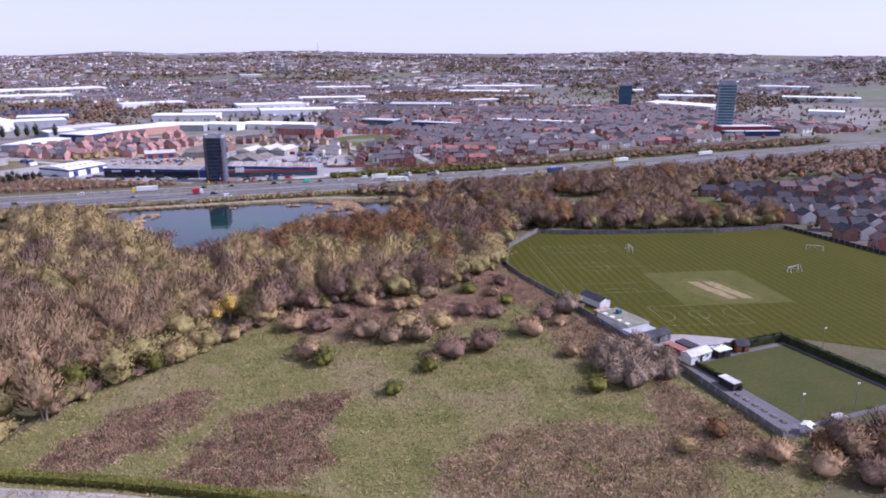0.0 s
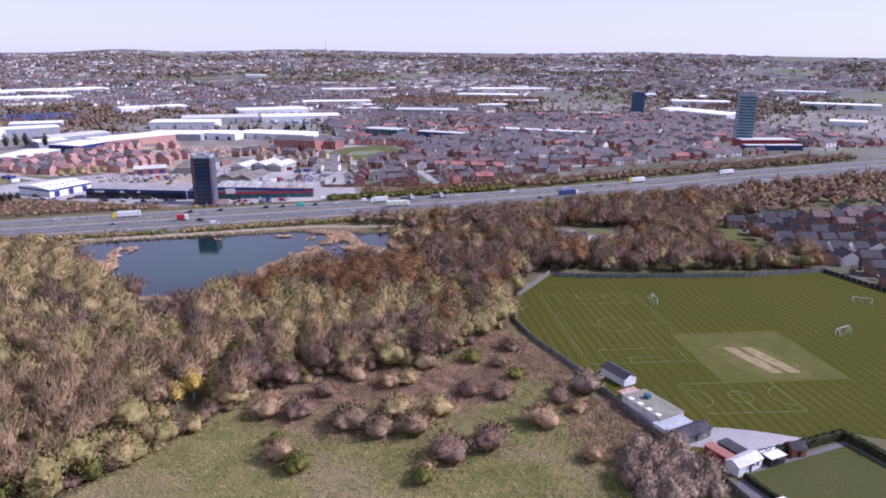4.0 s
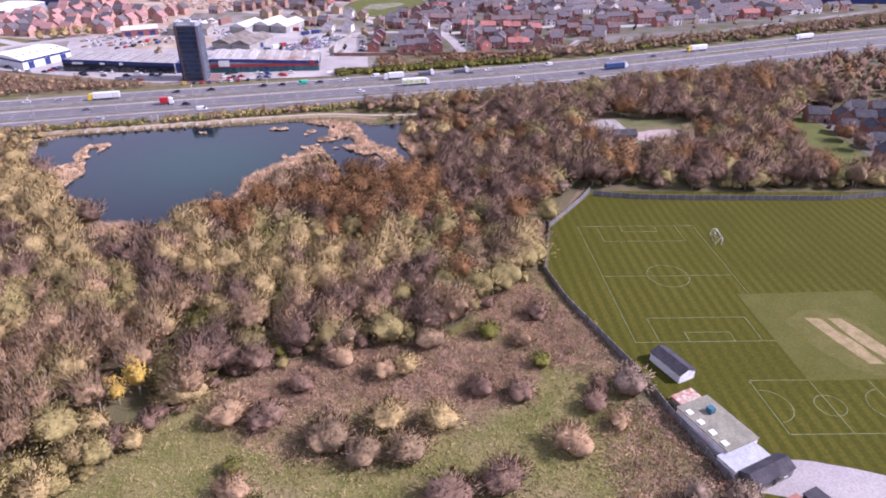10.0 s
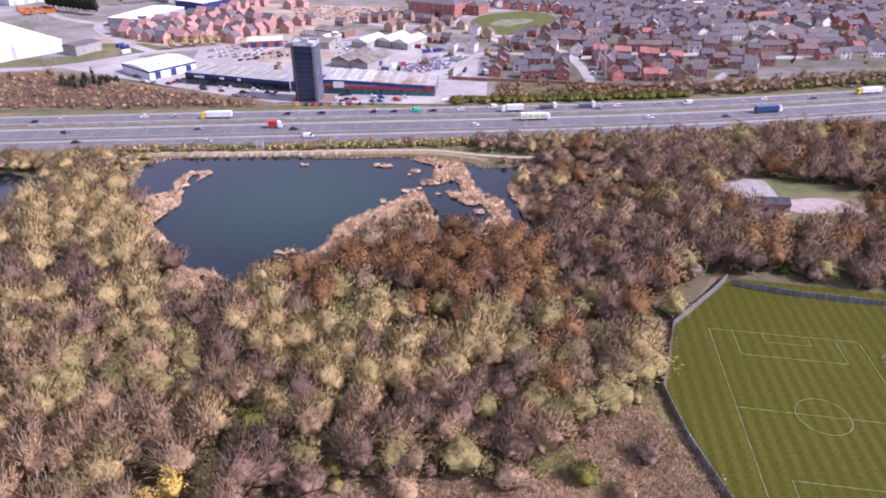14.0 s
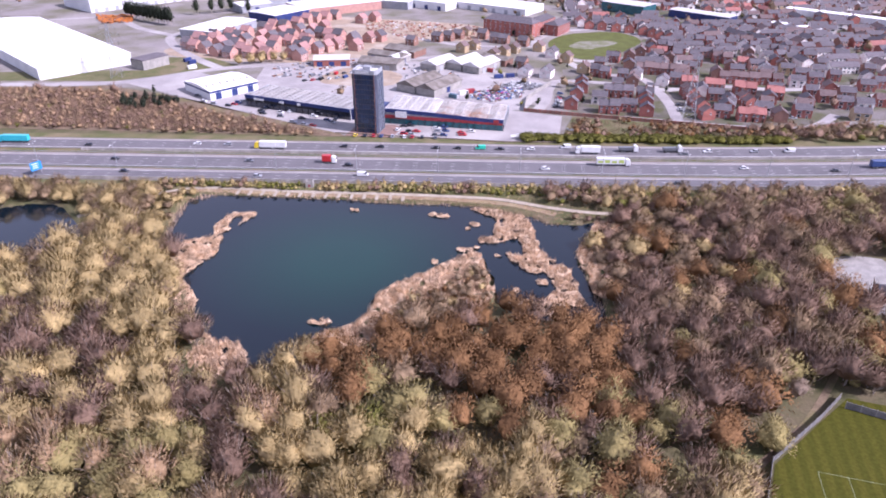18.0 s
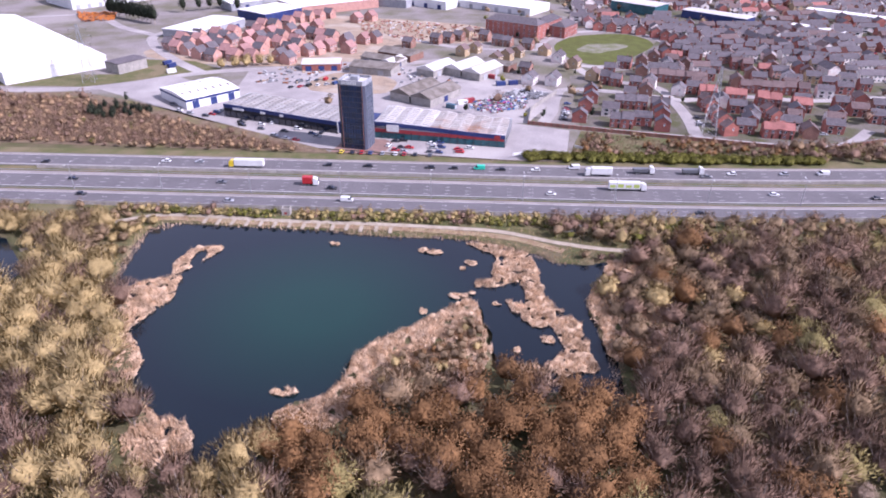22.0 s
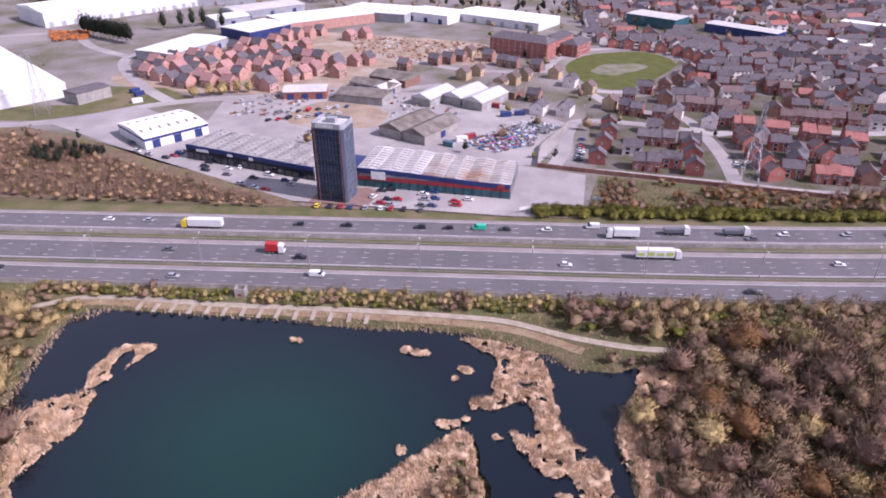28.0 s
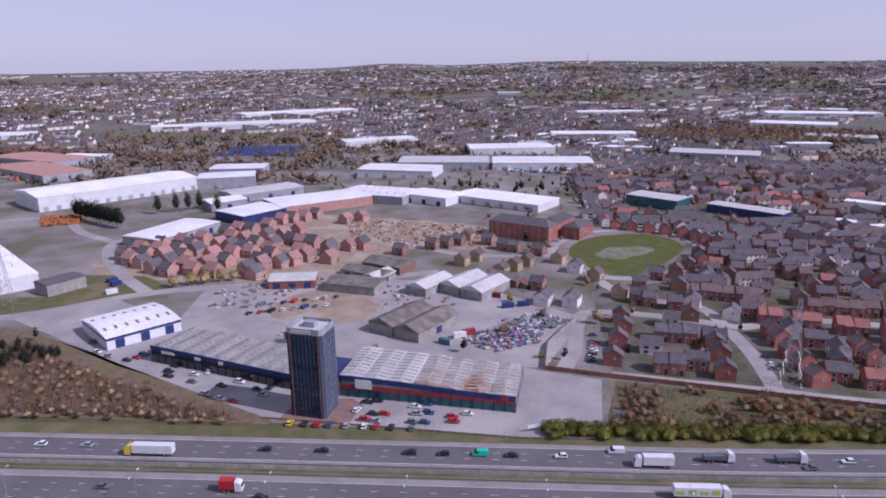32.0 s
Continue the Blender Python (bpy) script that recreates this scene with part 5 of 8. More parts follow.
def wheel_mesh(r, w):
    bm = bmesh.new()
    tube(bm, (0, -w / 2, 0), (0, w / 2, 0), r, r, 12)
    n = len(bm.faces)
    tube(bm, (0, -w / 2 - 0.02, 0), (0, w / 2 + 0.02, 0), r * 0.6, r * 0.6, 8)
    bm.faces.ensure_lookup_table()
    for f in bm.faces[n:]:
        f.material_index = 1
    return mesh_of("wheel", bm, M["tyre"], M["steel"])


WHEEL, BIG_WHEEL = wheel_mesh(0.32, 0.22), wheel_mesh(0.5, 0.32)
body_cache = {}


def car(x, y, ang, paint, style="hatch", group="parked cars", where="parked in the car park"):
    """A car: body, glasshouse, lights and four wheels; its nose points along +x."""
    L, W, H = {"hatch": (4.1, 1.75, 1.46), "saloon": (4.6, 1.8, 1.42), "suv": (4.5, 1.85, 1.68), "van": (5.2, 1.95, 2.1)}[style]
    ob = thing("van" if style == "van" else "car", pose(x, y, 0.2 if y < -15 else 0.16, 0, 0, ang), f"{paint} {'panel van' if style == 'van' else style if style != 'hatch' else 'hatchback car'} {where}" if style != "suv" else f"{paint} off-road car {where}", "van" if style == "van" else "car", group)
    if (style, paint) not in body_cache:
        bm = bmesh.new()
        h = H * 0.56 if style != "van" else H * 0.62
        prof = [(-L / 2, 0.28), (L / 2, 0.28), (L / 2, 0.62), (L / 2 - 0.25, h * 0.86), (L * 0.22, h), (-L / 2 + 0.15, h + 0.02), (-L / 2, h * 0.8)]
        if style == "van":
            prof = [(-L / 2, 0.3), (L / 2, 0.3), (L / 2, 0.9), (L * 0.36, 1.15), (L * 0.22, H), (-L / 2 + 0.05, H), (-L / 2, H - 0.1)]
        prism(bm, prof, -W / 2, W / 2)
        bmesh.ops.recalc_face_normals(bm, faces=bm.faces[:])
        bmesh.ops.bevel(bm, geom=bm.edges[:], offset=0.07, segments=1, affect="EDGES")
        b = mesh_of("body", bm, PAINT[paint])
        bm = bmesh.new()
        if style == "van":
            prism(bm, [(L * 0.21, 1.2), (L * 0.37, 1.2), (L * 0.25, H - 0.15), (L * 0.14, H - 0.15), (L * 0.10, 1.2)], -W / 2 - 0.01, W / 2 + 0.01)
            g2 = None
        else:
            back = -L / 2 + (0.25 if style != "saloon" else 0.75)
            prism(bm, [(back, h), (L * 0.2, h), (L * 0.05, H - 0.05), (back + 0.35, H - 0.05)], -W / 2 + 0.1, W / 2 - 0.1)
            bm2 = bmesh.new()
            prism(bm2, [(back + 0.3, H - 0.06), (L * 0.07, H - 0.06), (L * 0.05, H), (back + 0.4, H)], -W / 2 + 0.14, W / 2 - 0.14)
            bmesh.ops.recalc_face_normals(bm2, faces=bm2.faces[:])
            g2 = mesh_of("roof_panel", bm2, PAINT[paint])
        bmesh.ops.recalc_face_normals(bm, faces=bm.faces[:])
        body_cache[style, paint] = (b, mesh_of("glasshouse", bm, M["glass"]), g2)
    b, gl, g2 = body_cache[style, paint]
    share("body", b, ob, Matrix())
    share("glasshouse", gl, ob, Matrix())
    if g2:
        share("roof_panel", g2, ob, Matrix())
    for u in (-0.31, 0.31):
        for s in (-1, 1):
            share("wheel", WHEEL, ob, pose(u * L, s * (W / 2 - 0.12), 0.32))
    return ob


def lorry(x, y, ang, cab, box_paint, L=13.6, label="white articulated lorry on the motorway", stripe=None, open_top=False):
    ob = thing("lorry", pose(x, y, 0.2, 0, 0, ang), label, "lorry", "lorries on the motorway")
    bm = bmesh.new()
    if open_top:
        prism(bm, [(-L / 2, 1.1), (L / 2, 1.1), (L / 2, 2.7), (-L / 2, 2.5)], -1.2, 1.2)
    else:
        box(bm, -L / 2, L / 2, -1.27, 1.27, 1.1, 4.05)
    bmesh.ops.recalc_face_normals(bm, faces=bm.faces[:])
    bmesh.ops.bevel(bm, geom=bm.edges[:], offset=0.06, segments=1, affect="EDGES")
    part("trailer", bm, PAINT[box_paint], ob)
    if stripe:
        bm = bmesh.new()
        for k in range(4):
            u = -L / 2 + (k + 0.5) * L / 4
            box(bm, u - L * 0.09, u + L * 0.09, -1.3, -1.275, 1.7, 2.9 + 0.4 * (k % 2))
        part("livery", bm, PAINT[stripe], ob, "plain coloured livery patches")
    bm = bmesh.new()
    prism(bm, [(L / 2 + 0.5, 0.5), (L / 2 + 2.7, 0.5), (L / 2 + 2.7, 2.0), (L / 2 + 2.5, 3.0), (L / 2 + 1.6, 3.6), (L / 2 + 0.5, 3.7)], -1.22, 1.22)
    bmesh.ops.recalc_face_normals(bm, faces=bm.faces[:])
    bmesh.ops.bevel(bm, geom=bm.edges[:], offset=0.07, segments=1, affect="EDGES")
    cb = part("cab", bm, PAINT[cab], ob)
    bm = bmesh.new()
    prism(bm, [(L / 2 + 2.66, 2.0), (L / 2 + 2.75, 2.0), (L / 2 + 2.55, 2.9), (L / 2 + 2.46, 2.9)], -1.05, 1.05)
    part("windscreen", bm, M["glass"], cb)
    bm = bmesh.new()
    box(bm, -L / 2 + 0.3, L / 2 + 2.0, -0.5, 0.5, 0.75, 1.08)
    part("chassis", bm, M["mullion"], ob)
    for u in (-L / 2 + 1.5, -L / 2 + 2.8, L / 2 + 0.6, L / 2 + 2.0):
        for s in (-1, 1):
            share("wheel", BIG_WHEEL, ob, pose(u, s * 1.05, 0.5))
    return ob


def road_dir(x):
    return math.degrees(math.atan2(float(north(x + 5) - north(x - 5)), 10.0))


for x, d, c_, b_, L, lab, st, op, flip in ((-52.6, 12.0, "yellow", "white", 13.6, "yellow-cabbed articulated lorry with a white trailer", None, False, 180), (109.8, 11.5, "white", "white", 9.5, "white box lorry on the motorway", None, False, 180), (117.8, 27.0, "white", "white", 13.6, "white lorry with lime green patches on its side", "lime", False, 0), (-20.6, 30.0, "white", "red", 4.2, "small lorry with a red box body", None, False, 0), (128.1, 8.0, "white", "grey", 7.0, "grey tipper lorry with a white cab", None, True, 0), (150.6, 8.0, "white", "grey", 7.0, "grey tipper lorry with a white cab", None, True, 0), (-190, 8.0, "teal", "teal", 13.6, "teal articulated lorry on the motorway", None, False, 180), (330, 8.0, "yellow", "white", 13.6, "yellow-cabbed articulated lorry with a white trailer", None, False, 180), (430, 8.0, "white", "white", 13.6, "white articulated lorry on the motorway", None, False, 180), (250, 30.0, "white", "blue", 13.6, "blue articulated lorry on the motorway", None, False, 0)):
    lorry(*on_road(x, d), road_dir(x) + flip, c_, b_, L, lab, st, op)
road_cars = ((-94, 7.8, "white", 180, "hatch"), (-78, 7.8, "silver", 180, "hatch"), (-17, 8, "black", 180, "hatch"), (2, 8, "black", 180, "saloon"), (31, 8, "black", 180, "suv"), (42, 8, "black", 180, "hatch"), (54, 7.6, "green", 180, "van"), (64, 8, "black", 180, "saloon"), (80, 7.6, "white", 180, "hatch"), (98, 4.2, "white", 180, "van"), (157, 11.6, "grey", 180, "saloon"), (170, 7.8, "white", 180, "hatch"), (194, 7.8, "silver", 180, "hatch"), (212, 7.8, "white", 180, "van"), (-114, 45.5, "black", 0, "saloon"), (-126, 30.2, "black", 0, "hatch"), (-59, 30.2, "grey", 0, "saloon"), (-9, 33.8, "black", 0, "suv"), (86, 33.8, "white", 0, "hatch"), (182, 30.2, "white", 0, "hatch"), (146, 49, "black", 0, "saloon"), (-49, 48.8, "silver", 0, "hatch"), (0, 45.4, "white", 0, "van"), (260, 8, "white", 180, "hatch"), (290, 11.6, "black", 180, "hatch"), (225, 33.8, "black", 0, "saloon"), (-150, 11.6, "black", 180, "hatch"), (-230, 30, "white", 0, "hatch"))
for x, d, p_, fl, st in road_cars:
    car(*on_road(x, d), road_dir(x) + fl, p_, st, "cars on the motorway", "driving on the motorway")
SHADES = ("black", "white", "silver", "red", "grey", "blue", "black", "silver", "grey", "white")
lot = ((7.5, -2, 75, 1), (10, 4, 0, 0), (13.6, 5.4, 0, 0), (14, -4.4, 0, 0), (18, -4, 0, 3), (11.7, -8.6, 0, 3), (16, -9.4, 0, 2), (28.5, 2.3, 0, 1), (30, -3, 0, 2), (29, -9, 0, 4), (32.6, 4.6, 0, 5), (33.8, -2.0, 0, 5), (33.4, -8.9, 0, 5), (42.7, -4, 0, 3), (43.6, -7.4, 0, 3), (48.3, -1.5, 0, 1))
for n_, (x, y, a, k) in enumerate(lot):
    car(x, y, a - 6 + 2 * (n_ % 3), SHADES[k], ("hatch", "saloon", "suv")[n_ % 3])
for n_, x in enumerate((-14.2, -8.7, -4.2, 0.1, 6.1, 12.5, 16.8, 22.2, 29.4)):
    car(x, -13.2 + 0.02 * n_, 86 + 3 * (n_ % 3), ("yellow", "black", "red", "blue", "silver", "white", "red", "black", "grey")[n_], "hatch")
lot2 = ((-78, 28.7, 0), (-78, 23.2, 0), (-74.5, 31.7, 4), (-72, 35.8, 6), (-76, 19.2, 0), (-66, 21.5, 1), (-60.7, 24.6, 1), (-64.7, 27.9, 0), (-64, 15, 4), (-50.7, 12.7, 0), (-44.6, 16.6, 1), (-35.3, 10.6, 5), (-31.6, 6.9, 2), (-30.4, 12.9, 0), (-41, 0.5, 3), (-46.6, 2.2, 1), (-53.7, 5.3, 2), (-101.6, 32.4, 0), (-98.9, 35.4, 3), (-97.6, 38.8, 5), (-96.2, 42.9, 2), (-120, 40, 1), (-128, 50, 4), (-112, 36, 2))
for n_, (x, y, k) in enumerate(lot2):
    car(x, y, -17 + 4 * (n_ % 3) + (90 if n_ % 7 == 6 else 0), SHADES[k], ("hatch", "saloon", "suv")[(n_ + 1) % 3])
for n_, (x, y) in enumerate(((99, 55), (100, 58.5), (100, 62), (100.6, 65.3), (101, 69), (102, 76.6), (97.8, 48.3), (98, 51.6), (172, 46), (172.5, 50), (173, 58), (230, 40), (234, 38), (222, 33))):
    car(x, y, 8 + 5 * (n_ % 2), SHADES[n_ % 10], ("saloon", "hatch")[n_ % 2], "cars of the estate", "parked beside the brick houses")
for n_ in range(16):
    x, y = -70 + (n_ % 8) * 5.2 + 2.0 * (n_ // 8), 92 + 13 * (n_ // 8) + 2.2 * (n_ % 8)
    car(x, y, 62 + 7 * (n_ % 4), SHADES[(n_ * 3) % 10], ("hatch", "saloon", "van")[n_ % 3], "cars in the works yard", "parked in the works yard")

# parking bay lines
V, F, o = [], [], 0
for x0, y0, a, n, w in ((20, -12, -6, 18, 2.5), (74, -6, -6, 1, 2.5), (-62, 6, -17, 14, 2.5)):
    for i in range(n):
        c_, s_ = math.cos(radians(a)), math.sin(radians(a))
        p = np.array([(i * w, 0), (i * w + 0.12, 0), (i * w + 0.12, 4.8), (i * w, 4.8)])
        V += [(x0 + u * c_ - v * s_, y0 + u * s_ + v * c_, 0.13) for u, v in p]
        F += [(o, o + 1, o + 2), (o, o + 2, o + 3)]
        o += 4
for k in range(2):
    for i in range(9):
        x, y = 74 + k * 6 + i * 0.05, -4 + i * 2.6
        V += [(x, y, 0.13), (x + 4.8, y - 0.5, 0.13), (x + 4.8, y - 0.38, 0.13), (x, y + 0.12, 0.13)]
        F += [(o, o + 1, o + 2), (o, o + 2, o + 3)]
        o += 4
tagged(new("bay_lines", fast_mesh("bay_lines", V, F, [M["paint"]])), "white parking bay lines on the car park", "road marking", kind="stuff")

# sign, shelters, pylons
sign = thing("motorway_sign", pose(-153, -78.5, 0, 0, 0, 60), "large blue motorway direction sign on posts", "road sign")
bm = bmesh.new()
box(bm, -2.6, 2.6, -0.08, 0.08, 2.2, 6.2)
face = part("sign_face", bm, mat("sign_blue", (0.03, 0.24, 0.55), 0.5, (0.03, 0.21, 0.5), 1.0, 0), sign)
bm = bmesh.new()
for z, w in ((5.2, 2.0), (4.2, 1.4), (3.2, 1.8)):
    box(bm, -w, w * 0.6, -0.12, -0.085, z, z + 0.35)
part("text_bars", bm, M["white"], face)
for s in (-1.8, 1.8):
    bm = bmesh.new()
    tube(bm, (s, 0.15, -0.2), (s, 0.15, 6.0), 0.12, 0.12, 8)
    part("post", bm, M["steel"], sign)
hut = thing("gauge_hut", pose(-21.7, -81.3, 0, 0, 0, 3), "small open-topped pale concrete hut by the path", "hut")
for n_, (x0, x1, y0, y1) in enumerate(((-1.7, 1.7, -1.5, -1.2), (-1.7, 1.7, 1.2, 1.5), (-1.7, -1.4, -1.2, 1.2), (1.4, 1.7, -1.2, 1.2))):
    bm = bmesh.new()
    box(bm, x0, x1, y0, y1, -0.2, 3.2)
    part("wall", bm, M["concrete"], hut)
bm = bmesh.new()
box(bm, -1.4, 1.4, -1.2, 1.2, 2.0, 2.2)
part("roof", bm, M["old_roof"], hut)
bm = bmesh.new()
box(bm, -0.6, 0.5, -1.56, -1.5, 0.6, 1.5)
part("sign_plate", bm, M["red_panel"], hut)
pen = thing("pump_pen", pose(92, -82.5, 0, 0, 0, 12), "low pale concrete pen with rails", "pen")
for x0, x1, y0, y1 in ((-4, 4, -2.6, -2.3), (-4, 4, 2.3, 2.6), (-4, -3.7, -2.3, 2.3), (3.7, 4, -2.3, 2.3)):
    bm = bmesh.new()
    box(bm, x0, x1, y0, y1, -0.2, 1.3)
    part("wall", bm, M["concrete"], pen)


def pylon(x, y, h, ang):
    """A lattice pylon: legs, braces and three pairs of arms."""
    ob = thing("pylon", pose(x, y, 0, 0, 0, ang), "tall grey lattice electricity pylon", "pylon")
    w = lambda z: 3.2 * (1 - z / h) ** 1.2 + 0.5
    zs = [h * (1 - (1 - k / 9) ** 1.15) for k in range(10)]
    for sx in (-1, 1):
        for sy in (-1, 1):
            bm = bmesh.new()
            for z0, z1 in zip(zs, zs[1:]):
                tube(bm, (sx * w(z0), sy * w(z0), z0), (sx * w(z1), sy * w(z1), z1), 0.115, 0.115, 4)
            bmesh.ops.remove_doubles(bm, verts=bm.verts[:], dist=0.05)
            part("leg", bm, M["steel"], ob)
    for z0, z1 in zip(zs, zs[1:]):
        bm = bmesh.new()
        for s in (-1, 1):
            for t in (-1, 1):
                tube(bm, (-t * w(z0), s * w(z0), z0), (t * w(z1), s * w(z1), z1), 0.07, 0.07, 3)
                tube(bm, (s * w(z0), -t * w(z0), z0), (s * w(z1), t * w(z1), z1), 0.07, 0.07, 3)
        part("brace", bm, M["steel"], ob)
    for k, (z, L) in enumerate(((h * 0.66, 5.5), (h * 0.79, 7.0), (h * 0.92, 5.0))):
        for s in (-1, 1):
            bm = bmesh.new()
            tube(bm, (s * w(z), 0, z), (s * L, 0, z + 0.3), 0.1, 0.06, 4)
            tube(bm, (s * w(z + 2), 0, z + 2), (s * L, 0, z + 0.3), 0.08, 0.05, 4)
            arm = part("arm", bm, M["steel"], ob)
            bm = bmesh.new()
            tube(bm, (s * L, 0, z + 0.3), (s * L, 0, z - 1.6), 0.09, 0.09, 6)
            part("insulator", bm, M["mullion"], arm)
    return ob


pylon(173, 33, 36, 80)
pylon(-203, 92, 36, 20)

# path and fishing pegs along the north shore
street("path_shore", curve([(-110, -120), (-92, -100), (-84, -93), (-67, -86.6), (-25, -87.3), (20, -86.4), (48, -86.8), (66, -88.2), (86, -94.5), (107, -98), (132, -97), (160, -104)]), 2.6, "pale gravel path along the pond", 0.12, M["path"])
street("path_bank", curve([(-78, -94), (-66, -89.5), (-25, -90.2), (20, -89.5), (50, -90.2), (70, -93), (88, -101)]), 3.4, "bare pale bank of the pond shore", 0.09, M["dead_grass"])
bm = bmesh.new()
box(bm, -0.7, 0.7, -5.0, -0.1, 0.36, 0.48)
PEG_DECK = mesh_of("deck", bm, M["path"])
bm = bmesh.new()
tube(bm, (0, 0, -2.0), (0, 0, 0.40), 0.09, 0.09, 6)
PEG_LEG = mesh_of("leg", bm, M["timber"])
for k in range(14):
    x = -52 + k * 5.7
    peg = thing("fishing_platform", pose(x, -88.6 - (0.4 if k % 2 else 0), 0.05, 0, 0, 4 - 2 * (k % 3)), "small pale timber fishing platform on the pond shore", "platform", "fishing platforms")
    share("deck", PEG_DECK, peg, Matrix())
    for sx in (-0.6, 0.6):
        share("leg", PEG_LEG, peg, pose(sx, -4.8, 0))

# ---- yards: wall, scrap, containers, heaps ----
bm = bmesh.new()
box(bm, 0.04, 2.96, -0.1, 0.1, 0, 2.0)
box(bm, 0.0, 3.0, -0.16, 0.16, 2.0, 2.12)
BRICK_PANEL = mesh_of("panel", bm, M["brick_brown"])
bm = bmesh.new()
box(bm, -0.22, 0.22, -0.22, 0.22, -0.2, 2.3)
BRICK_PIER = mesh_of("pier", bm, M["brick_red"])
fence("estate_wall", [(78, 38.5), (106, 32.5), (160, 22.4), (200, 15), (226, 14), (262, 30)], "long brown-brick wall with piers behind the waste strip", BRICK_PANEL, BRICK_PIER, 3.2)
fence("yard_wall", [(78, 39.5), (80, 62), (88, 80), (97, 98)], "tall grey yard wall beside the road", mesh_of("panel", (lambda b: (box(b, 0.02, 2.98, -0.1, 0.1, 0, 2.6), b)[1])(bmesh.new()), M["concrete"]), mesh_of("post", (lambda b: (box(b, -0.12, 0.12, -0.14, 0.14, -0.2, 2.8), b)[1])(bmesh.new()), M["concrete"]), 3.2)
kr = np.random.default_rng(51)
SCRAP = [mat("scrap_" + n_, c_, 0.6, tuple(k * 0.7 for k in c_), 1.5, 3.0) for n_, c_ in (("white", (0.6, 0.6, 0.6)), ("blue", (0.06, 0.18, 0.42)), ("grey", (0.22, 0.22, 0.23)), ("pink", (0.42, 0.10, 0.26)), ("rust", (0.28, 0.13, 0.08)), ("sand", (0.46, 0.36, 0.26)), ("brick", (0.42, 0.22, 0.17)), ("orange", (0.58, 0.20, 0.05)))]


def heap(name, poly, n, size, high, picks, label, category, seed):
    """Loose pieces piled over an outline, joined."""
    r2 = np.random.default_rng(seed)
    (x0, y0), (x1, y1) = np.min(poly, 0), np.max(poly, 0)
    V, F, I, o = [], [], [], 0
    cube = np.array([(-1, -1, -1), (1, -1, -1), (1, 1, -1), (-1, 1, -1), (-1, -1, 1), (1, -1, 1), (1, 1, 1), (-1, 1, 1)], float)
    tri = np.array([(4, 5, 6), (4, 6, 7), (0, 1, 5), (0, 5, 4), (1, 2, 6), (1, 6, 5), (2, 3, 7), (2, 7, 6), (3, 0, 4), (3, 4, 7)])
    while n > 0:
        x, y = r2.uniform(x0, x1), r2.uniform(y0, y1)
        if not inside(poly, x, y):
            continue
        n -= 1
        s = np.array([size * r2.uniform(0.4, 1.6), size * r2.uniform(0.3, 0.8), size * r2.uniform(0.25, 0.7)])
        a = r2.uniform(0, 3.14) if r2.random() < 0.5 else 0.4
        P = cube * s + r2.normal(0, 0.12 * size, (8, 3))
        c_, s_ = math.cos(a), math.sin(a)
        V.append(np.stack([P[:, 0] * c_ - P[:, 1] * s_ + x, P[:, 0] * s_ + P[:, 1] * c_ + y, P[:, 2] + s[2] * 0.8 + r2.uniform(0, high)], 1))
        F.append(tri + o)
        I.append(np.full(10, r2.integers(0, len(picks))))
        o += 8
    tagged(new(name, fast_mesh(name, np.concatenate(V), np.concatenate(F), [SCRAP[k] for k in picks], np.concatenate(I))), label, category, kind="stuff")


heap("scrap_heap", [(43, 62), (58, 55), (76, 66), (80, 84), (66, 88), (48, 76)], 420, 0.75, 0.9, (0, 2, 2, 4, 0, 2, 0, 2, 3, 1), "piles of blue and white scrap in the works yard", "scrap", 1)
heap("scrap_heap", [(62, 88), (84, 84), (92, 96), (74, 104)], 150, 0.9, 0.8, (0, 2, 2), "rows of white scrap in the works yard", "scrap", 2)
heap("yard_clutter", [(-100, 100), (-62, 92), (-60, 130), (-8, 132), (-4, 100), (30, 104), (40, 126), (-40, 160), (-100, 135)], 150, 0.9, 0.5, (0, 2, 4, 2, 2, 5), "loose crates, skips and timber in the works yards", "clutter", 3)
heap("site_rubble", [(-78, 318), (44, 290), (46, 236), (14, 230), (-14, 228), (-56, 262)], 420, 0.9, 0.5, (5, 5, 6, 6, 0, 4), "pinkish heaps and stacks on the housing site", "rubble", 4)
heap("orange_scrap", [(-334, 302), (-310, 268), (-284, 280), (-302, 312)], 260, 1.0, 2.0, (7, 7, 4), "heap of orange scrap girders", "scrap", 5)
heap("red_works_clutter", [(-620, 560), (-480, 470), (-440, 520), (-560, 640)], 160, 3.0, 2.0, (4, 6, 5, 7), "reddish stacks of a distant works yard", "clutter", 6)
heap("pallet_rows", [(60, 560), (230, 560), (230, 660), (60, 660)], 300, 2.2, 1.0, (0, 0, 0, 2, 1), "white rows of a distant storage yard", "clutter", 7)
for n_, (x, y, a, m_) in enumerate(((62, 112, 18, "clad_blue"), (70, 115, 18, "clad_blue"), (56, 128, -30, "red_panel"), (-172, 138, 62, "clad_blue"), (-166, 132, 62, "clad_blue"), (40, 70, 20, "white"), (34, 62, -26, "cyan_glass"), (44, 74, 30, "red_panel"), (-160, 118, 40, "white"))):
    ob = thing("container", pose(x, y, 0.15, 0, 0, a), "plain steel storage container standing in a yard", "container")
    bm = bmesh.new()
    box(bm, -3.0, 3.0, -1.22, 1.22, 0, 2.55)
    part("body", bm, M[m_], ob)
    bm = bmesh.new()
    box(bm, 3.0, 3.06, -1.1, 1.1, 0.1, 2.45)
    part("door", bm, M["clad_grey"], ob)
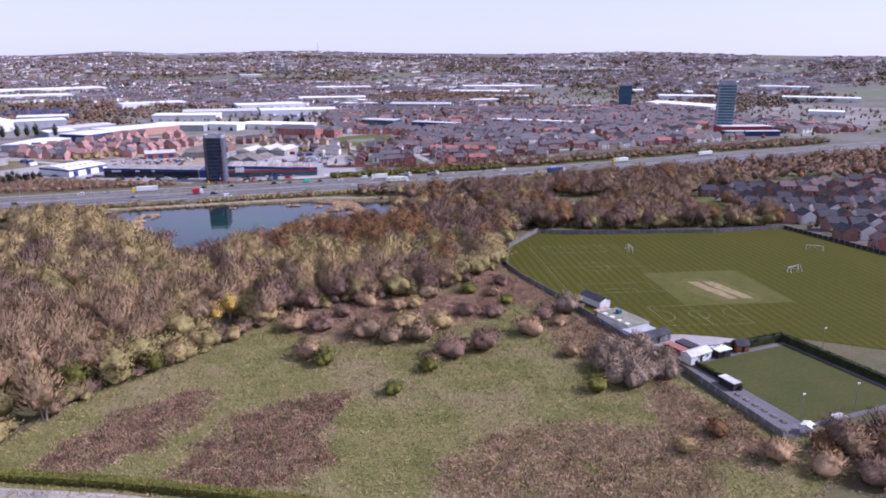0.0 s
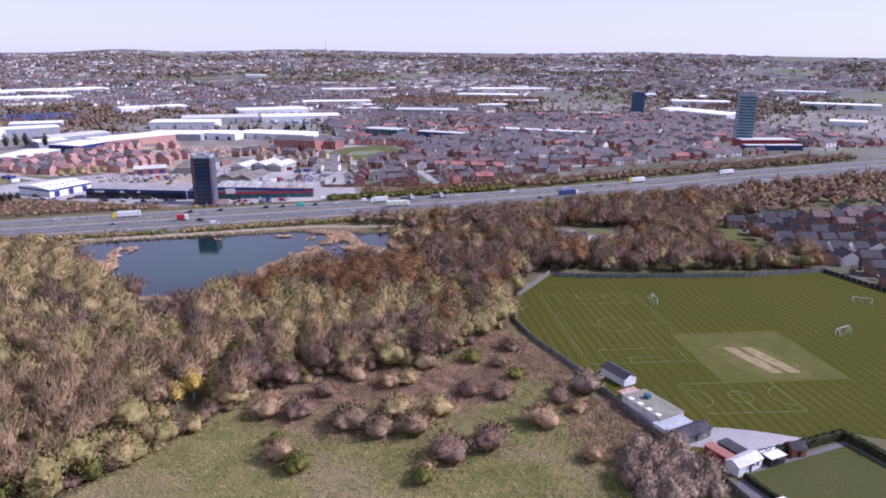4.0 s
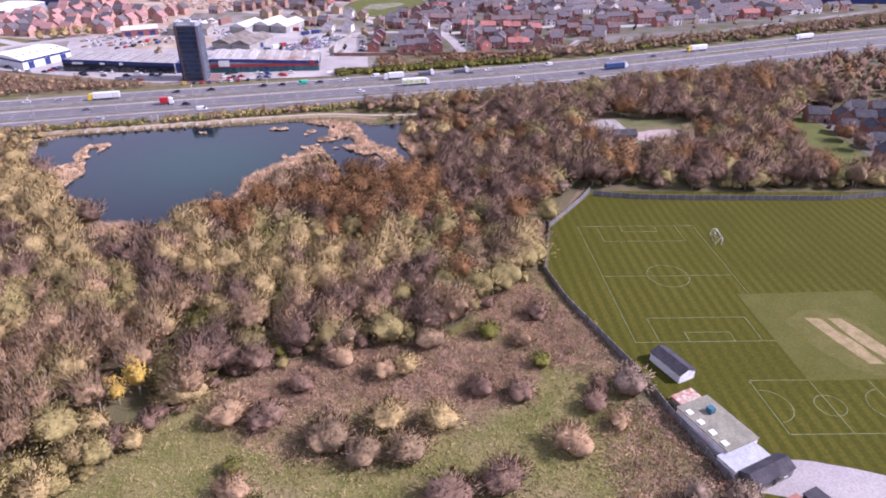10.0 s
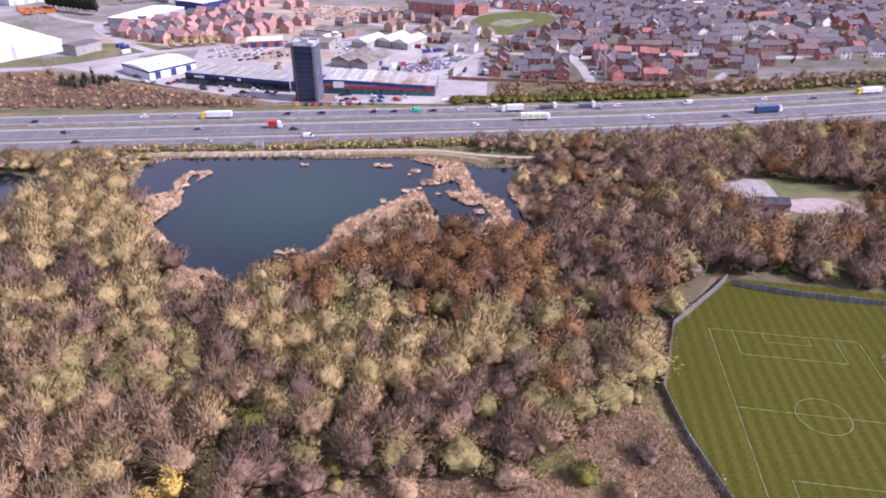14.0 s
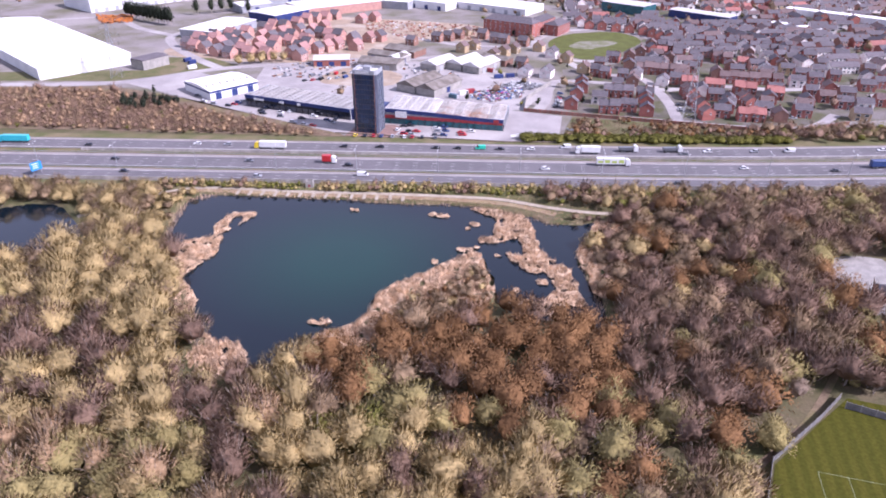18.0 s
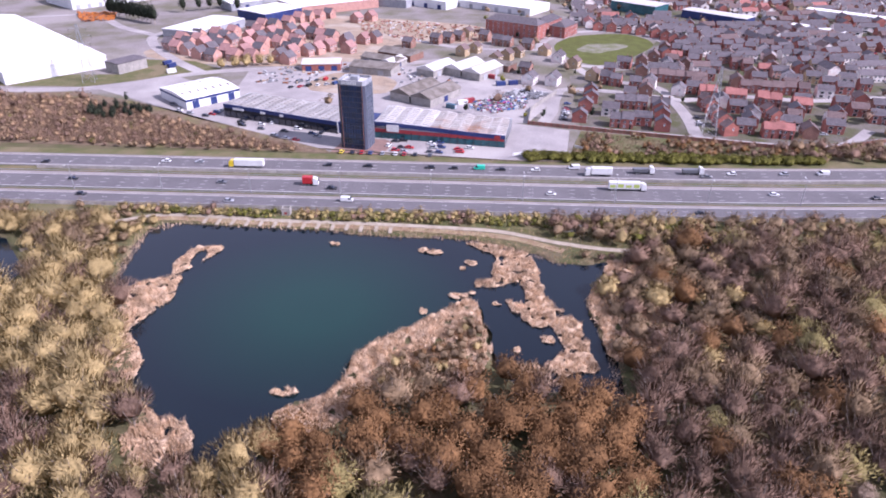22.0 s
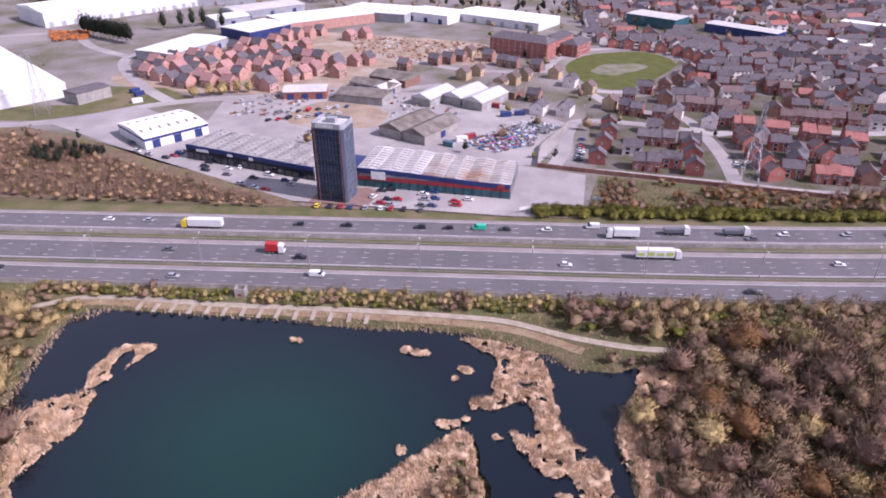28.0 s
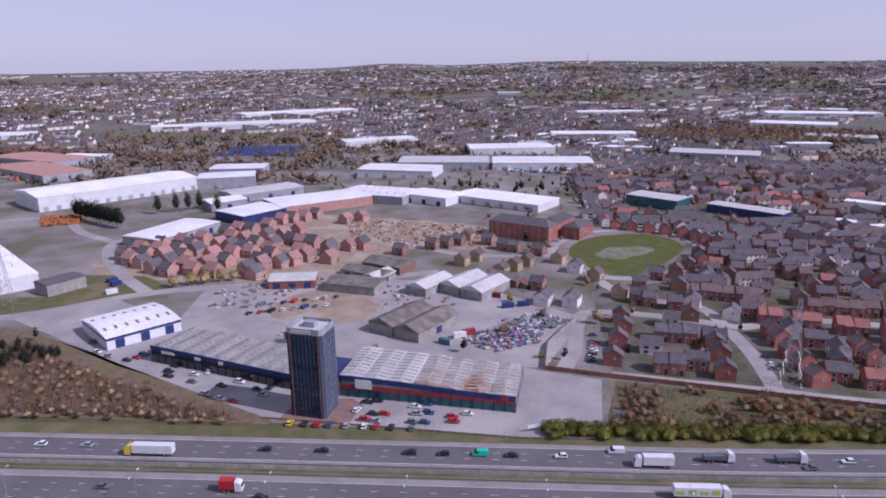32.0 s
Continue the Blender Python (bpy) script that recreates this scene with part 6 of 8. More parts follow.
for n_, (x, y) in enumerate(((118, 22), (96, -6))):
    bb = thing("billboard", pose(102.6, 1.0, 0, 0, 0, -20) if n_ == 0 else pose(72, -11, 0, 0, 0, 20), "plain white roadside board on posts", "sign board")
    bm = bmesh.new()
    box(bm, -2.6, 2.6, -0.06, 0.06, 1.6, 2.9)
    part("board", bm, M["white"], bb)
    for s in (-2, 2):
        bm = bmesh.new()
        tube(bm, (s, 0.1, -0.2), (s, 0.1, 2.8), 0.07, 0.07, 6)
        part("post", bm, M["steel"], bb)
fence("car_park_rail", [(-26, -10.2), (67, -16.2), (95, -14.2)], "low grey timber rail along the car park edge", mesh_of("panel", (lambda b: (box(b, 0, 3, -0.04, 0.04, 0.3, 0.9), b)[1])(bmesh.new()), M["timber"]), mesh_of("post", (lambda b: (box(b, -0.08, 0.08, -0.08, 0.08, -0.2, 1.0), b)[1])(bmesh.new()), M["timber"]), 4.0)

# solar field behind the warehouses: rows of tilted panels on a frame
SOLAR = (-305, 750, 3, 112, 108)
solar = thing("solar_field", pose(SOLAR[0], SOLAR[1], 0, 0, 0, SOLAR[2]), "wide dark blue field of solar panels in the distance", "solar panels")
SOLAR_BLUE = mat("solar_blue", (0.03, 0.05, 0.16), 0.3, (0.025, 0.04, 0.12), 0.05, 0.6, spec=0.6)
bm = bmesh.new()
box(bm, -SOLAR[3] / 2, SOLAR[3] / 2, -2.4, 2.4, -0.06, 0.06)
PANEL_ROW = mesh_of("panel_row", bm, SOLAR_BLUE)
for k in range(14):
    share("panel_row", PANEL_ROW, solar, pose(0, (k - 6.5) * SOLAR[4] / 14, 1.8, 20))
bm = bmesh.new()
for k in range(14):
    for u in (-0.4, 0, 0.4):
        tube(bm, (u * SOLAR[3], (k - 6.5) * SOLAR[4] / 14, -0.3), (u * SOLAR[3], (k - 6.5) * SOLAR[4] / 14, 1.8), 0.12, 0.12, 4)
part("frame", bm, M["steel"], solar)

# ---- trees, bushes, reeds and grass ----
def blades(p, d, length, width, r, face=None):
    """Thin leaf-like triangles at p along d."""
    n = len(p)
    d = d / np.linalg.norm(d, axis=1, keepdims=True)
    s = np.cross(d, r.normal(size=(n, 3)) if face is None else face)
    s /= np.linalg.norm(s, axis=1, keepdims=True) + 1e-9
    s *= (width * r.uniform(0.6, 1.4, n))[:, None]
    h = d * (length * r.uniform(0.6, 1.4, n))[:, None] / 2
    V = np.stack([p - h - s * 0.5, p - h + s * 0.5, p + h + s * 0.12], 1).reshape(-1, 3)
    return V, np.arange(3 * n).reshape(-1, 3)


def limb(p, q, r0, r1, sides=4):
    """A tapered stem: vertices, triangles and outward normals."""
    p, q = np.array(p, float), np.array(q, float)
    d = (q - p) / np.linalg.norm(q - p)
    u = np.cross(d, (0.3, 0.9, 0.1))
    u /= np.linalg.norm(u)
    v = np.cross(d, u)
    a = np.arange(sides) * 2 * math.pi / sides
    ring = np.cos(a)[:, None] * u + np.sin(a)[:, None] * v
    V = np.concatenate([p + ring * r0, q + ring * r1])
    i = np.arange(sides)
    j = (i + 1) % sides
    return V, np.concatenate([np.stack([i, j, i + sides], 1), np.stack([j, j + sides, i + sides], 1)]), np.concatenate([ring, ring])


def join(bits):
    V, F, N, o = [], [], [], 0
    for v, f, n in bits:
        V.append(v)
        F.append(f + o)
        N.append(n)
        o += len(v)
    return np.concatenate(V), np.concatenate(F), np.concatenate(N)


def unit(v):
    return v / (np.linalg.norm(v, axis=1, keepdims=True) + 1e-9)


ICO = []
for n_ in (1, 2, 3):
    bm = bmesh.new()
    bmesh.ops.create_icosphere(bm, subdivisions=n_, radius=1.0)
    ICO.append((np.array([v.co[:] for v in bm.verts]), np.array([[v.index for v in f.verts] for f in bm.faces])))
    bm.free()


def crown_bits(r, H, R, n, length, width, low=0.3, up=0.7, lobes=10, core=0.46):
    """A crown in lobes round the limbs' ends: an inner mass of close twigs under fine outer twigs."""
    top = max(1, (lobes + 1) // 2)
    c = np.zeros((lobes, 3))
    a = np.arange(lobes) * 2.4 + r.uniform(0, 6)
    k = np.where(np.arange(lobes) < top, np.sqrt(np.arange(lobes) / top) * 0.50, 0.60) * R * r.uniform(0.75, 1.25, lobes)
    c[:, 0], c[:, 1] = np.cos(a) * k, np.sin(a) * k
    mid_z = low + (1 - low) * 0.36
    c[:, 2] = H * np.where(np.arange(lobes) < top, 0.68 - 0.12 * (k / R), mid_z + 0.04) + r.normal(0, 0.075 * H, lobes)
    rad = np.stack([R * r.uniform(0.36, 0.58, lobes)] * 2 + [H * r.uniform(0.26, 0.38, lobes)], 1)
    w = r.integers(0, lobes, n)
    q = r.normal(size=(n, 3))
    q[:, 2] = np.where(r.random(n) < 0.74, np.abs(q[:, 2]), q[:, 2])
    q = unit(q)
    f = r.uniform(0.35, 1.12, n) ** 0.5
    p = c[w] + q * rad[w] * f[:, None]
    hub = np.array([0, 0, H * 0.40])
    nrm = unit(0.45 * q + 0.55 * unit((p - hub) / np.array([R, R, 0.5 * H])) + r.normal(0, 0.13, (n, 3)) + np.array([0, 0, 0.10]))
    d = unit(p - np.array([0, 0, H * low * 0.6 - 0.5])) * (0.5 + up * 0.5) + q * 0.35 + r.normal(0, 0.26 if up > 0.6 else 0.6, (n, 3))
    V, F = blades(p, d, length, width, r, nrm)
    T = np.repeat(r.normal(0, 0.09, n) + r.normal(0, 0.10, lobes)[w], 3)
    iv, jf = ICO[2 if lobes > 10 else 1 if lobes > 6 else 0]       # the close inner twigs, a lumpy dome
    reach = 0.71 * core * ((c - hub) @ iv.T + 0.9 * np.linalg.norm(rad[:, None, :] * iv[None], axis=2))
    best = reach.argmax(0)
    g = hub + iv * (reach.max(0) * r.uniform(0.90, 1.06, len(iv)))[:, None]
    gn = unit(0.5 * iv + 0.5 * unit(g - c[best]))
    g[:, 2] = np.clip(g[:, 2], H * low * 0.5 + 0.05, None)
    return (np.concatenate([V, g]), np.concatenate([F, jf + len(V)]), np.concatenate([np.repeat(nrm, 3, 0), gn]), np.concatenate([T, r.normal(-0.03, 0.08, len(g))])), c


def tree_arrays(seed, H, R, n, length, width, low=0.3, up=0.7, stems=1, thick=0.16, core=0.46, sprays=0, lobes=10):
    """Stems with limbs and pale sprays of branches, and the crown."""
    r = np.random.default_rng(seed)
    crown, c = crown_bits(r, H, R, n, length, width, low, up, lobes, core)
    wood = []
    for s in range(stems):
        b = r.normal(0, 0.35 * (stems > 1), 2)
        top = np.array([b[0] * 2.2, b[1] * 2.2, H * 0.62])
        wood.append(limb((b[0], b[1], -0.2), top, thick, thick * 0.4, 5))
        for q in c[s::stems]:
            wood.append(limb(np.array([b[0], b[1], H * low]) * 0.6 + top * 0.4 * r.uniform(0.4, 0.9), q * 1.04, thick * 0.5, thick * 0.15, 3))
    for s in range(sprays):                   # bare branches that reach the crown's outside
        a, k = r.uniform(0, 6.28), math.sqrt(r.random()) * R * 0.92
        foot = np.array([math.cos(a) * k * 0.22, math.sin(a) * k * 0.22, H * r.uniform(0.12, 0.34)])
        wood.append(limb(foot, (math.cos(a) * k, math.sin(a) * k, H * (1.0 - 0.34 * (k / R) ** 2) * r.uniform(0.92, 1.05)), 0.11, 0.03, 3))
    return join(wood), crown


KIND = {  # H, R, twigs, length, width, clear stem, upward, stems, stem radius, inner mass, bare sprays
    "willow": (10.5, 6.0, 1500, 1.15, 0.13, 0.06, 0.9, 2, 0.15, 0.80, 3),
    "olive": (9.0, 6.0, 1400, 0.8, 0.15, 0.04, 0.5, 2, 0.15, 0.82, 2),
    "tan": (11.0, 5.6, 1500, 1.4, 0.10, 0.10, 1.0, 3, 0.14, 0.66, 16),
    "mauve": (10.5, 6.0, 1500, 1.3, 0.11, 0.10, 1.0, 2, 0.15, 0.70, 14),
    "rust": (10.0, 5.8, 1500, 0.6, 0.19, 0.06, 0.5, 1, 0.16, 0.82, 2),
    "grey": (9.5, 6.2, 1500, 1.15, 0.12, 0.06, 0.8, 3, 0.15, 0.76, 9),
    "green": (7.5, 5.0, 1100, 0.6, 0.19, 0.03, 0.4, 1, 0.14, 0.82, 0),
    "yellow": (11.0, 2.9, 620, 0.55, 0.26, 0.14, 0.4, 1, 0.14, 0.6, 3),
    "blossom": (8.5, 5.0, 1300, 0.8, 0.14, 0.0, 0.6, 3, 0.15, 0.78, 4),
    "dark": (9.0, 2.6, 420, 0.8, 0.34, 0.06, 0.6, 1, 0.15, 0.7, 0),
}
LABEL = {
    "willow": ("straw-yellow willow with fine upright spring twigs", "willow tree"), "mauve": ("bare mauve-brown tree with pale stems", "bare tree"),
    "olive": ("rounded olive-green sallow in young leaf", "sallow tree"), "tan": ("bare tan birch with slim pale stems", "birch tree"),
    "rust": ("oak with rust-brown leaves in a dense wood", "oak tree"), "grey": ("bare grey-brown tree with fanned twigs", "bare tree"),
    "green": ("small tree with fresh green spring leaves", "tree"), "yellow": ("slender tree covered with bright yellow catkins", "tree"),
    "blossom": ("wide tree of pale pinkish twigs by the fence", "tree"), "dark": ("dark green evergreen conifer beside the works", "conifer"),
}
for k_ in ("green", "willow", "olive", "mauve", "tan", "grey", "rust", "blossom"):      # squat bushes, crown down to the ground
    v_ = KIND[k_]
    KIND[k_ + "_bush"] = (5.6, 4.8, 1300, v_[3] * 0.75, v_[4] * 1.25, 0.0, 0.75, 3, 0.1, 0.86, 5)
    LABEL[k_ + "_bush"] = LABEL[k_]
    TREE[k_ + "_bush"] = TREE[k_]
LEAN, RICH, SMALL, TINY = {}, {}, {}, {}
for k_i, (k, v) in enumerate(KIND.items()):
    SMALL[k] = [tree_arrays(300 + 100 * k_i + s, v[0], v[1], int(v[2] * 0.12), v[3] * 1.2, v[4] * 2.6, *v[5:7], 1, v[8] * 0.6, 0.8, 0, 6) for s in range(3)]
    TINY[k] = [tree_arrays(500 + 100 * k_i + s, v[0], v[1], int(v[2] * 0.035), v[3] * 1.5, v[4] * 5.0, *v[5:7], 1, v[8] * 0.5, 0.85, 0, 4) for s in range(3)]
    LEAN[k] = [tree_arrays(100 * k_i + s, v[0], v[1], int(v[2] * 0.56), v[3] * 1.15, v[4] * 1.4, *v[5:], 9) for s in range(4)]
    RICH[k] = []
    for s in range(3):
        (wv, wf, wn_), (cv, cf, cm, cn) = tree_arrays(900 + 100 * k_i + s, v[0], v[1], int(v[2] * 0.85), v[3], v[4] * 1.1, *v[5:], 11)
        tn = np.random.default_rng(s + k_i).uniform(0.3, 0.7) + cn
        RICH[k].append((fast_mesh("trunk", wv, wf, [M["bark"]], smooth=True), fast_mesh("crown", cv, cf, [TREE[k]], tone=tn, smooth=True, normals=cm)))


def plant(kind, x, y, s=1.0, z=0.0, sz=None, label="", name="tree"):
    """One tree or bush as a thing with trunk and crown."""
    tr, cr = RICH[kind][int(rng.integers(0, 3))]
    ob = thing(name, Matrix.LocRotScale((x, y, z), Euler((0, 0, rng.uniform(0, 6.28))), (s, s, sz or s)), label or LABEL[kind][0], LABEL[kind][1] if name == "tree" else "bush")
    share("trunk", tr, ob, Matrix())
    share("crown", cr, ob, Matrix())
    return ob


def forest(name, kinds, pts, kind_of, label, size=(0.72, 1.28), category="woodland", stock=None):
    """Many trees in one object for each sort of tree."""
    for k in kinds:
        sel = [p for p, q in zip(pts, kind_of) if q == k]
        if not sel:
            continue
        V, F, I, T, N, o = [], [], [], [], [], 0
        for x, y in sel:
            (wv, wf, wn_), (cv, cf, cm, cn) = (stock or LEAN)[k][int(rng.integers(0, 3))]
            a, s, sz = rng.uniform(0, 6.28), rng.uniform(*size), rng.uniform(0.85, 1.15)
            c, sn = math.cos(a) * s, math.sin(a) * s
            z0 = float(hill(np.float64(x), np.float64(y)))
            t = rng.uniform(0.15, 0.85)
            for vv, ff, mm, mi in ((wv, wf, wn_, 1), (cv, cf, cm, 0)):
                V.append(np.stack([vv[:, 0] * c - vv[:, 1] * sn + x, vv[:, 0] * sn + vv[:, 1] * c + y, vv[:, 2] * s * sz + z0], 1))
                N.append(np.stack([(mm[:, 0] * c - mm[:, 1] * sn) / s, (mm[:, 0] * sn + mm[:, 1] * c) / s, mm[:, 2]], 1))
                F.append(ff + o)
                I.append(np.full(len(ff), mi))
                T.append(np.full(len(vv), t) + (cn if mi == 0 else 0))
                o += len(vv)
        tagged(new(name, fast_mesh(name, np.concatenate(V), np.concatenate(F), [TREE[k], M["bark"]], np.concatenate(I), np.concatenate(T), True, np.concatenate(N))), label + ", " + LABEL[k][0].split(" with")[0] + "s", category, kind="stuff")


def scatter(x0, x1, y0, y1, gap, keep, seed):
    """Jittered grid points for which keep(x, y) holds."""
    r = np.random.default_rng(seed)
    xs, ys = np.meshgrid(np.arange(x0, x1, gap), np.arange(y0, y1, gap * 0.87))
    xs[::2] += gap / 2
    xs = (xs + r.uniform(-0.42, 0.42, xs.shape) * gap).ravel()
    ys = (ys + r.uniform(-0.42, 0.42, ys.shape) * gap).ravel()
    ok = keep(xs, ys)
    return np.stack([xs[ok], ys[ok]], 1)


def pnoise(x, y, s, seed=0.0):
    return np.array([noise.noise(Vector((a * s, b * s, seed))) for a, b in zip(np.ravel(x), np.ravel(y))])


def grown(poly, d):
    """The outline moved out by about d metres from its middle."""
    cx, cy = np.mean(poly, 0)
    return [(cx + (x - cx) * (1 + d / max(1.0, math.hypot(x - cx, y - cy))), cy + (y - cy) * (1 + d / max(1.0, math.hypot(x - cx, y - cy)))) for x, y in poly]


YARD = [(178, -136), (184, -174), (204, -177), (232, -168), (246, -156), (240, -140), (205, -127)]
PENINSULA = [(56, -137), (61, -150), (63, -166), (57, -176), (42, -176), (34, -186), (20, -198), (9, -198), (9, -191), (20, -185), (24, -168), (29, -160), (37, -154), (48, -142)]
EAST_ESTATE = [(305, -140), (292, -236), (305, -300), (700, -330), (700, -180), (420, -120)]
GREEN_STRIP = [(291, -145), (306, -148), (293, -200), (286, -229), (264, -216), (262, -197), (277, -176)]
BRAMBLES = [
    [(-36, -372), (-29, -361), (-8, -347), (1, -353), (-10, -367), (-21, -375), (-31, -377)],
    [(-5, -388), (1, -370), (15, -360), (36, -360), (25, -375), (25, -390), (13, -396)],
    [(62, -393), (78, -390), (96, -395), (108, -407), (104, -419), (94, -424), (51, -424), (50, -402)],
    [(112, -328), (126, -330), (127, -352), (114, -357), (107, -344)],
    [(22, -299), (48, -290), (80, -291), (98, -304), (84, -317), (66, -310), (32, -310)],
    [(94, -277), (112, -270), (119, -300), (118, -312), (107, -306)],
    [(121, -372), (124, -390), (128, -412), (115, -416), (110, -398)],
]
CLEARING = [(20, -298), (48, -287), (80, -287), (96, -277), (116, -262), (120, -300), (104, -310), (84, -322), (66, -330), (40, -330), (24, -318)]


def blob(cx, cy, rx, ry):
    return [(cx + rx * math.cos(a), cy + ry * math.sin(a)) for a in np.arange(8) * math.pi / 4]


def in_wood(x, y):
    ok = (y < north(x) - 100) | ((x > 112) & (y < north(x) - 76))
    ok &= ~inside(grown(MEADOW, -1.5), x, y) & ~inside(grown(POND, 2.5), x, y) & ~inside(grown(POND2, 5.0), x, y)
    ok &= ~inside(grown(FIELD, 3.0), x, y) & ~inside(YARD, x, y) & ~inside(EAST_ESTATE, x, y) & ~inside(GREEN_STRIP, x, y)
    ok &= ~inside(grown(PENINSULA, 4), x, y) & ~inside(blob(-17, -206, 9, 8), x, y)
    ok &= ~((y < -209 - (x - 157) * 0.236) & (x > 140)) & ~((y < -258) & (x > 116)) & ~((y < -385) & (x > -75))
    ok &= ~((x < -70) & (y > -108))
    ok &= ~inside(blob(3, -299, 7, 8), x, y)
    return ok & (x > -215)


def species(x, y, seed):
    """Sort of tree at each place of the wood: stands of one sort with ragged borders."""
    n1, n2 = pnoise(x, y, 0.045, seed), pnoise(x, y, 0.02, seed + 9)
    u = np.random.default_rng(int(seed * 10)).random(len(x))
    rim = inside(grown(MEADOW, 13), x, y) & (x < 14)
    x, y = x + 9 * n1, y + 9 * n2

    def pick(t, *odds):
        for k, p in odds:
            t -= p
            if t < 0:
                return k
        return odds[0][0]

    out = []
    for a, b, p, q, t, edge_ in zip(x, y, n1, n2, u, rim):
        if edge_:
            k = pick(t, ("olive_bush", 0.5), ("olive", 0.2), ("willow_bush", 0.16), ("tan", 0.14))
        elif 92 < a < 150 and b > -168:
            k = pick(t, ("grey_bush", 0.62), ("mauve_bush", 0.22), ("willow_bush", 0.09), ("rust", 0.07))
        elif a < 12 and b > -228:
            k = pick(t, ("willow", 0.80), ("grey", 0.10), ("mauve", 0.06), ("olive", 0.04)) if p > -0.28 else "mauve"
        elif a > 100 and b > -222:
            k = pick(t, ("mauve", 0.52), ("grey", 0.26), ("rust", 0.14), ("olive", 0.08))
        elif b > -224:
            k = pick(t, ("rust", 0.74), ("mauve", 0.12), ("olive", 0.08), ("grey", 0.06)) if q > -0.3 else "mauve"
        elif a < 8 and b < -266:
            k = pick(t, ("tan", 0.78), ("willow", 0.10), ("olive", 0.08), ("green", 0.04))
        elif -60 < a < 8 and b < -248:
            k = pick(t, ("olive", 0.42), ("willow", 0.28), ("tan", 0.26), ("green", 0.04))
        elif a < 14:
            k = pick(t, ("willow", 0.46), ("mauve", 0.28), ("tan", 0.14), ("olive", 0.12))
        elif a < 74 and b < -232 and b > -272 + 0.15 * (a - 20):
            k = pick(t, ("willow", 0.74), ("olive", 0.16), ("mauve", 0.06), ("green", 0.04))
        elif a < 92 and b < -252:
            k = pick(t, ("tan", 0.40), ("mauve", 0.34), ("olive", 0.20), ("grey", 0.06))
        else:
            k = pick(t, ("olive", 0.34), ("grey", 0.28), ("mauve", 0.24), ("rust", 0.10), ("green", 0.04))
        out.append(k)
    return out


wood = scatter(-215, 330, -392, -60, 8.0, in_wood, 11)
kinds_here = species(wood[:, 0], wood[:, 1], 1.5)
near = (wood[:, 0] > -28) & (wood[:, 0] < 112) & (wood[:, 1] < -232) & (wood[:, 1] > -320)
near_i = np.flatnonzero(near)[:110]
mask = np.ones(len(wood), bool)
mask[near_i] = False
forest("woodland", list(KIND), wood[mask], [k for k, m in zip(kinds_here, mask) if m], "dense early-spring wood round the pond", (0.88, 1.32))
for i_ in near_i:
    plant(kinds_here[i_], wood[i_, 0], wood[i_, 1], rng.uniform(0.9, 1.3))
far_wood = scatter(330, 760, -130, 60, 9.5, lambda x, y: (y < north(x) - 70) & ~inside(EAST_ESTATE, x, y), 12)
forest("far_woodland", list(KIND), far_wood, ["mauve" if u < 0.55 else "grey" if u < 0.85 else "rust" for u in np.random.default_rng(5).random(len(far_wood))], "bare wood beside the motorway", (0.8, 1.15), stock=TINY)


def tufts(name, poly, density, h, w, material, label, category, lean=0.35, seed=0, z=0.0, holes=(), ragged=0.0):
    """Upright blades filling an outline."""
    r = np.random.default_rng(seed)
    x0, y0 = np.min(poly, 0)
    x1, y1 = np.max(poly, 0)
    n = int((x1 - x0) * (y1 - y0) * density)
    x, y = r.uniform(x0, x1, n), r.uniform(y0, y1, n)
    ok = inside(poly, x, y)
    for q in holes:
        ok &= ~inside(q, x, y)
    x, y = x[ok], y[ok]
    if ragged:                                # thinner and broken towards the edge
        depth = sum(inside(grown(poly, -ragged * k), x, y).astype(float) for k in (1, 2, 3)) / 3
        ok = r.random(len(x)) < np.clip(0.12 + 0.9 * depth + 0.9 * pnoise(x, y, 0.16, seed + 5), 0.02, 1)
        x, y = x[ok], y[ok]
    if category == "reeds":                   # open water shows between the clumps
        ok = pnoise(x, y, 0.33, 7.0) > -0.32
        x, y = x[ok], y[ok]
    n = len(x)
    hh = h * np.clip(0.8 + 0.75 * pnoise(x, y, 0.55, seed), 0.25, 1.6)
    p = np.stack([x, y, z + hh / 2], 1)
    d = np.stack([r.normal(0, lean, n), r.normal(0, lean, n), np.ones(n)], 1)
    V, F = blades(p, d, hh, w, r)
    t = np.repeat(np.clip(0.5 + 0.9 * pnoise(x, y, 0.25, seed + 3) + r.normal(0, 0.2, n), 0, 1), 3)
    return tagged(new(name, fast_mesh(name, V, F, [material], tone=t)), label, category, kind="stuff")


REEDMASS = [(51.7, -98), (61.5, -105.8), (62, -121), (57, -124.7), (59, -128.7), (70.5, -123.4), (73.7, -136), (67, -134.6), (75, -148), (81, -147.7), (84.7, -158), (78.6, -166), (66, -167.8), (67.6, -172), (81, -175), (86.5, -169.5), (93.5, -167), (90, -144.6), (81.7, -135.7), (77.6, -113.8), (72.5, -101.4)]
WEST_REED = [(-44, -131), (-42.4, -142.6), (-43.4, -150.3), (-47, -163), (-50, -166), (-63, -152), (-62, -143), (-54, -134.5)]
ISLE_A = [(-37.5, -109), (-41.7, -122.4), (-47.6, -129), (-50, -126.3), (-48, -112)]
SOUTH_WEST = [(-49, -161), (-36, -176), (-35, -186), (-21, -198), (-11, -210), (-17, -214), (-28, -200), (-40, -188), (-46, -176), (-56, -160)]
EAST_REED = [(105, -107), (99, -120), (93.5, -132), (96, -148), (98, -162), (112, -160), (125, -135), (122, -112)]


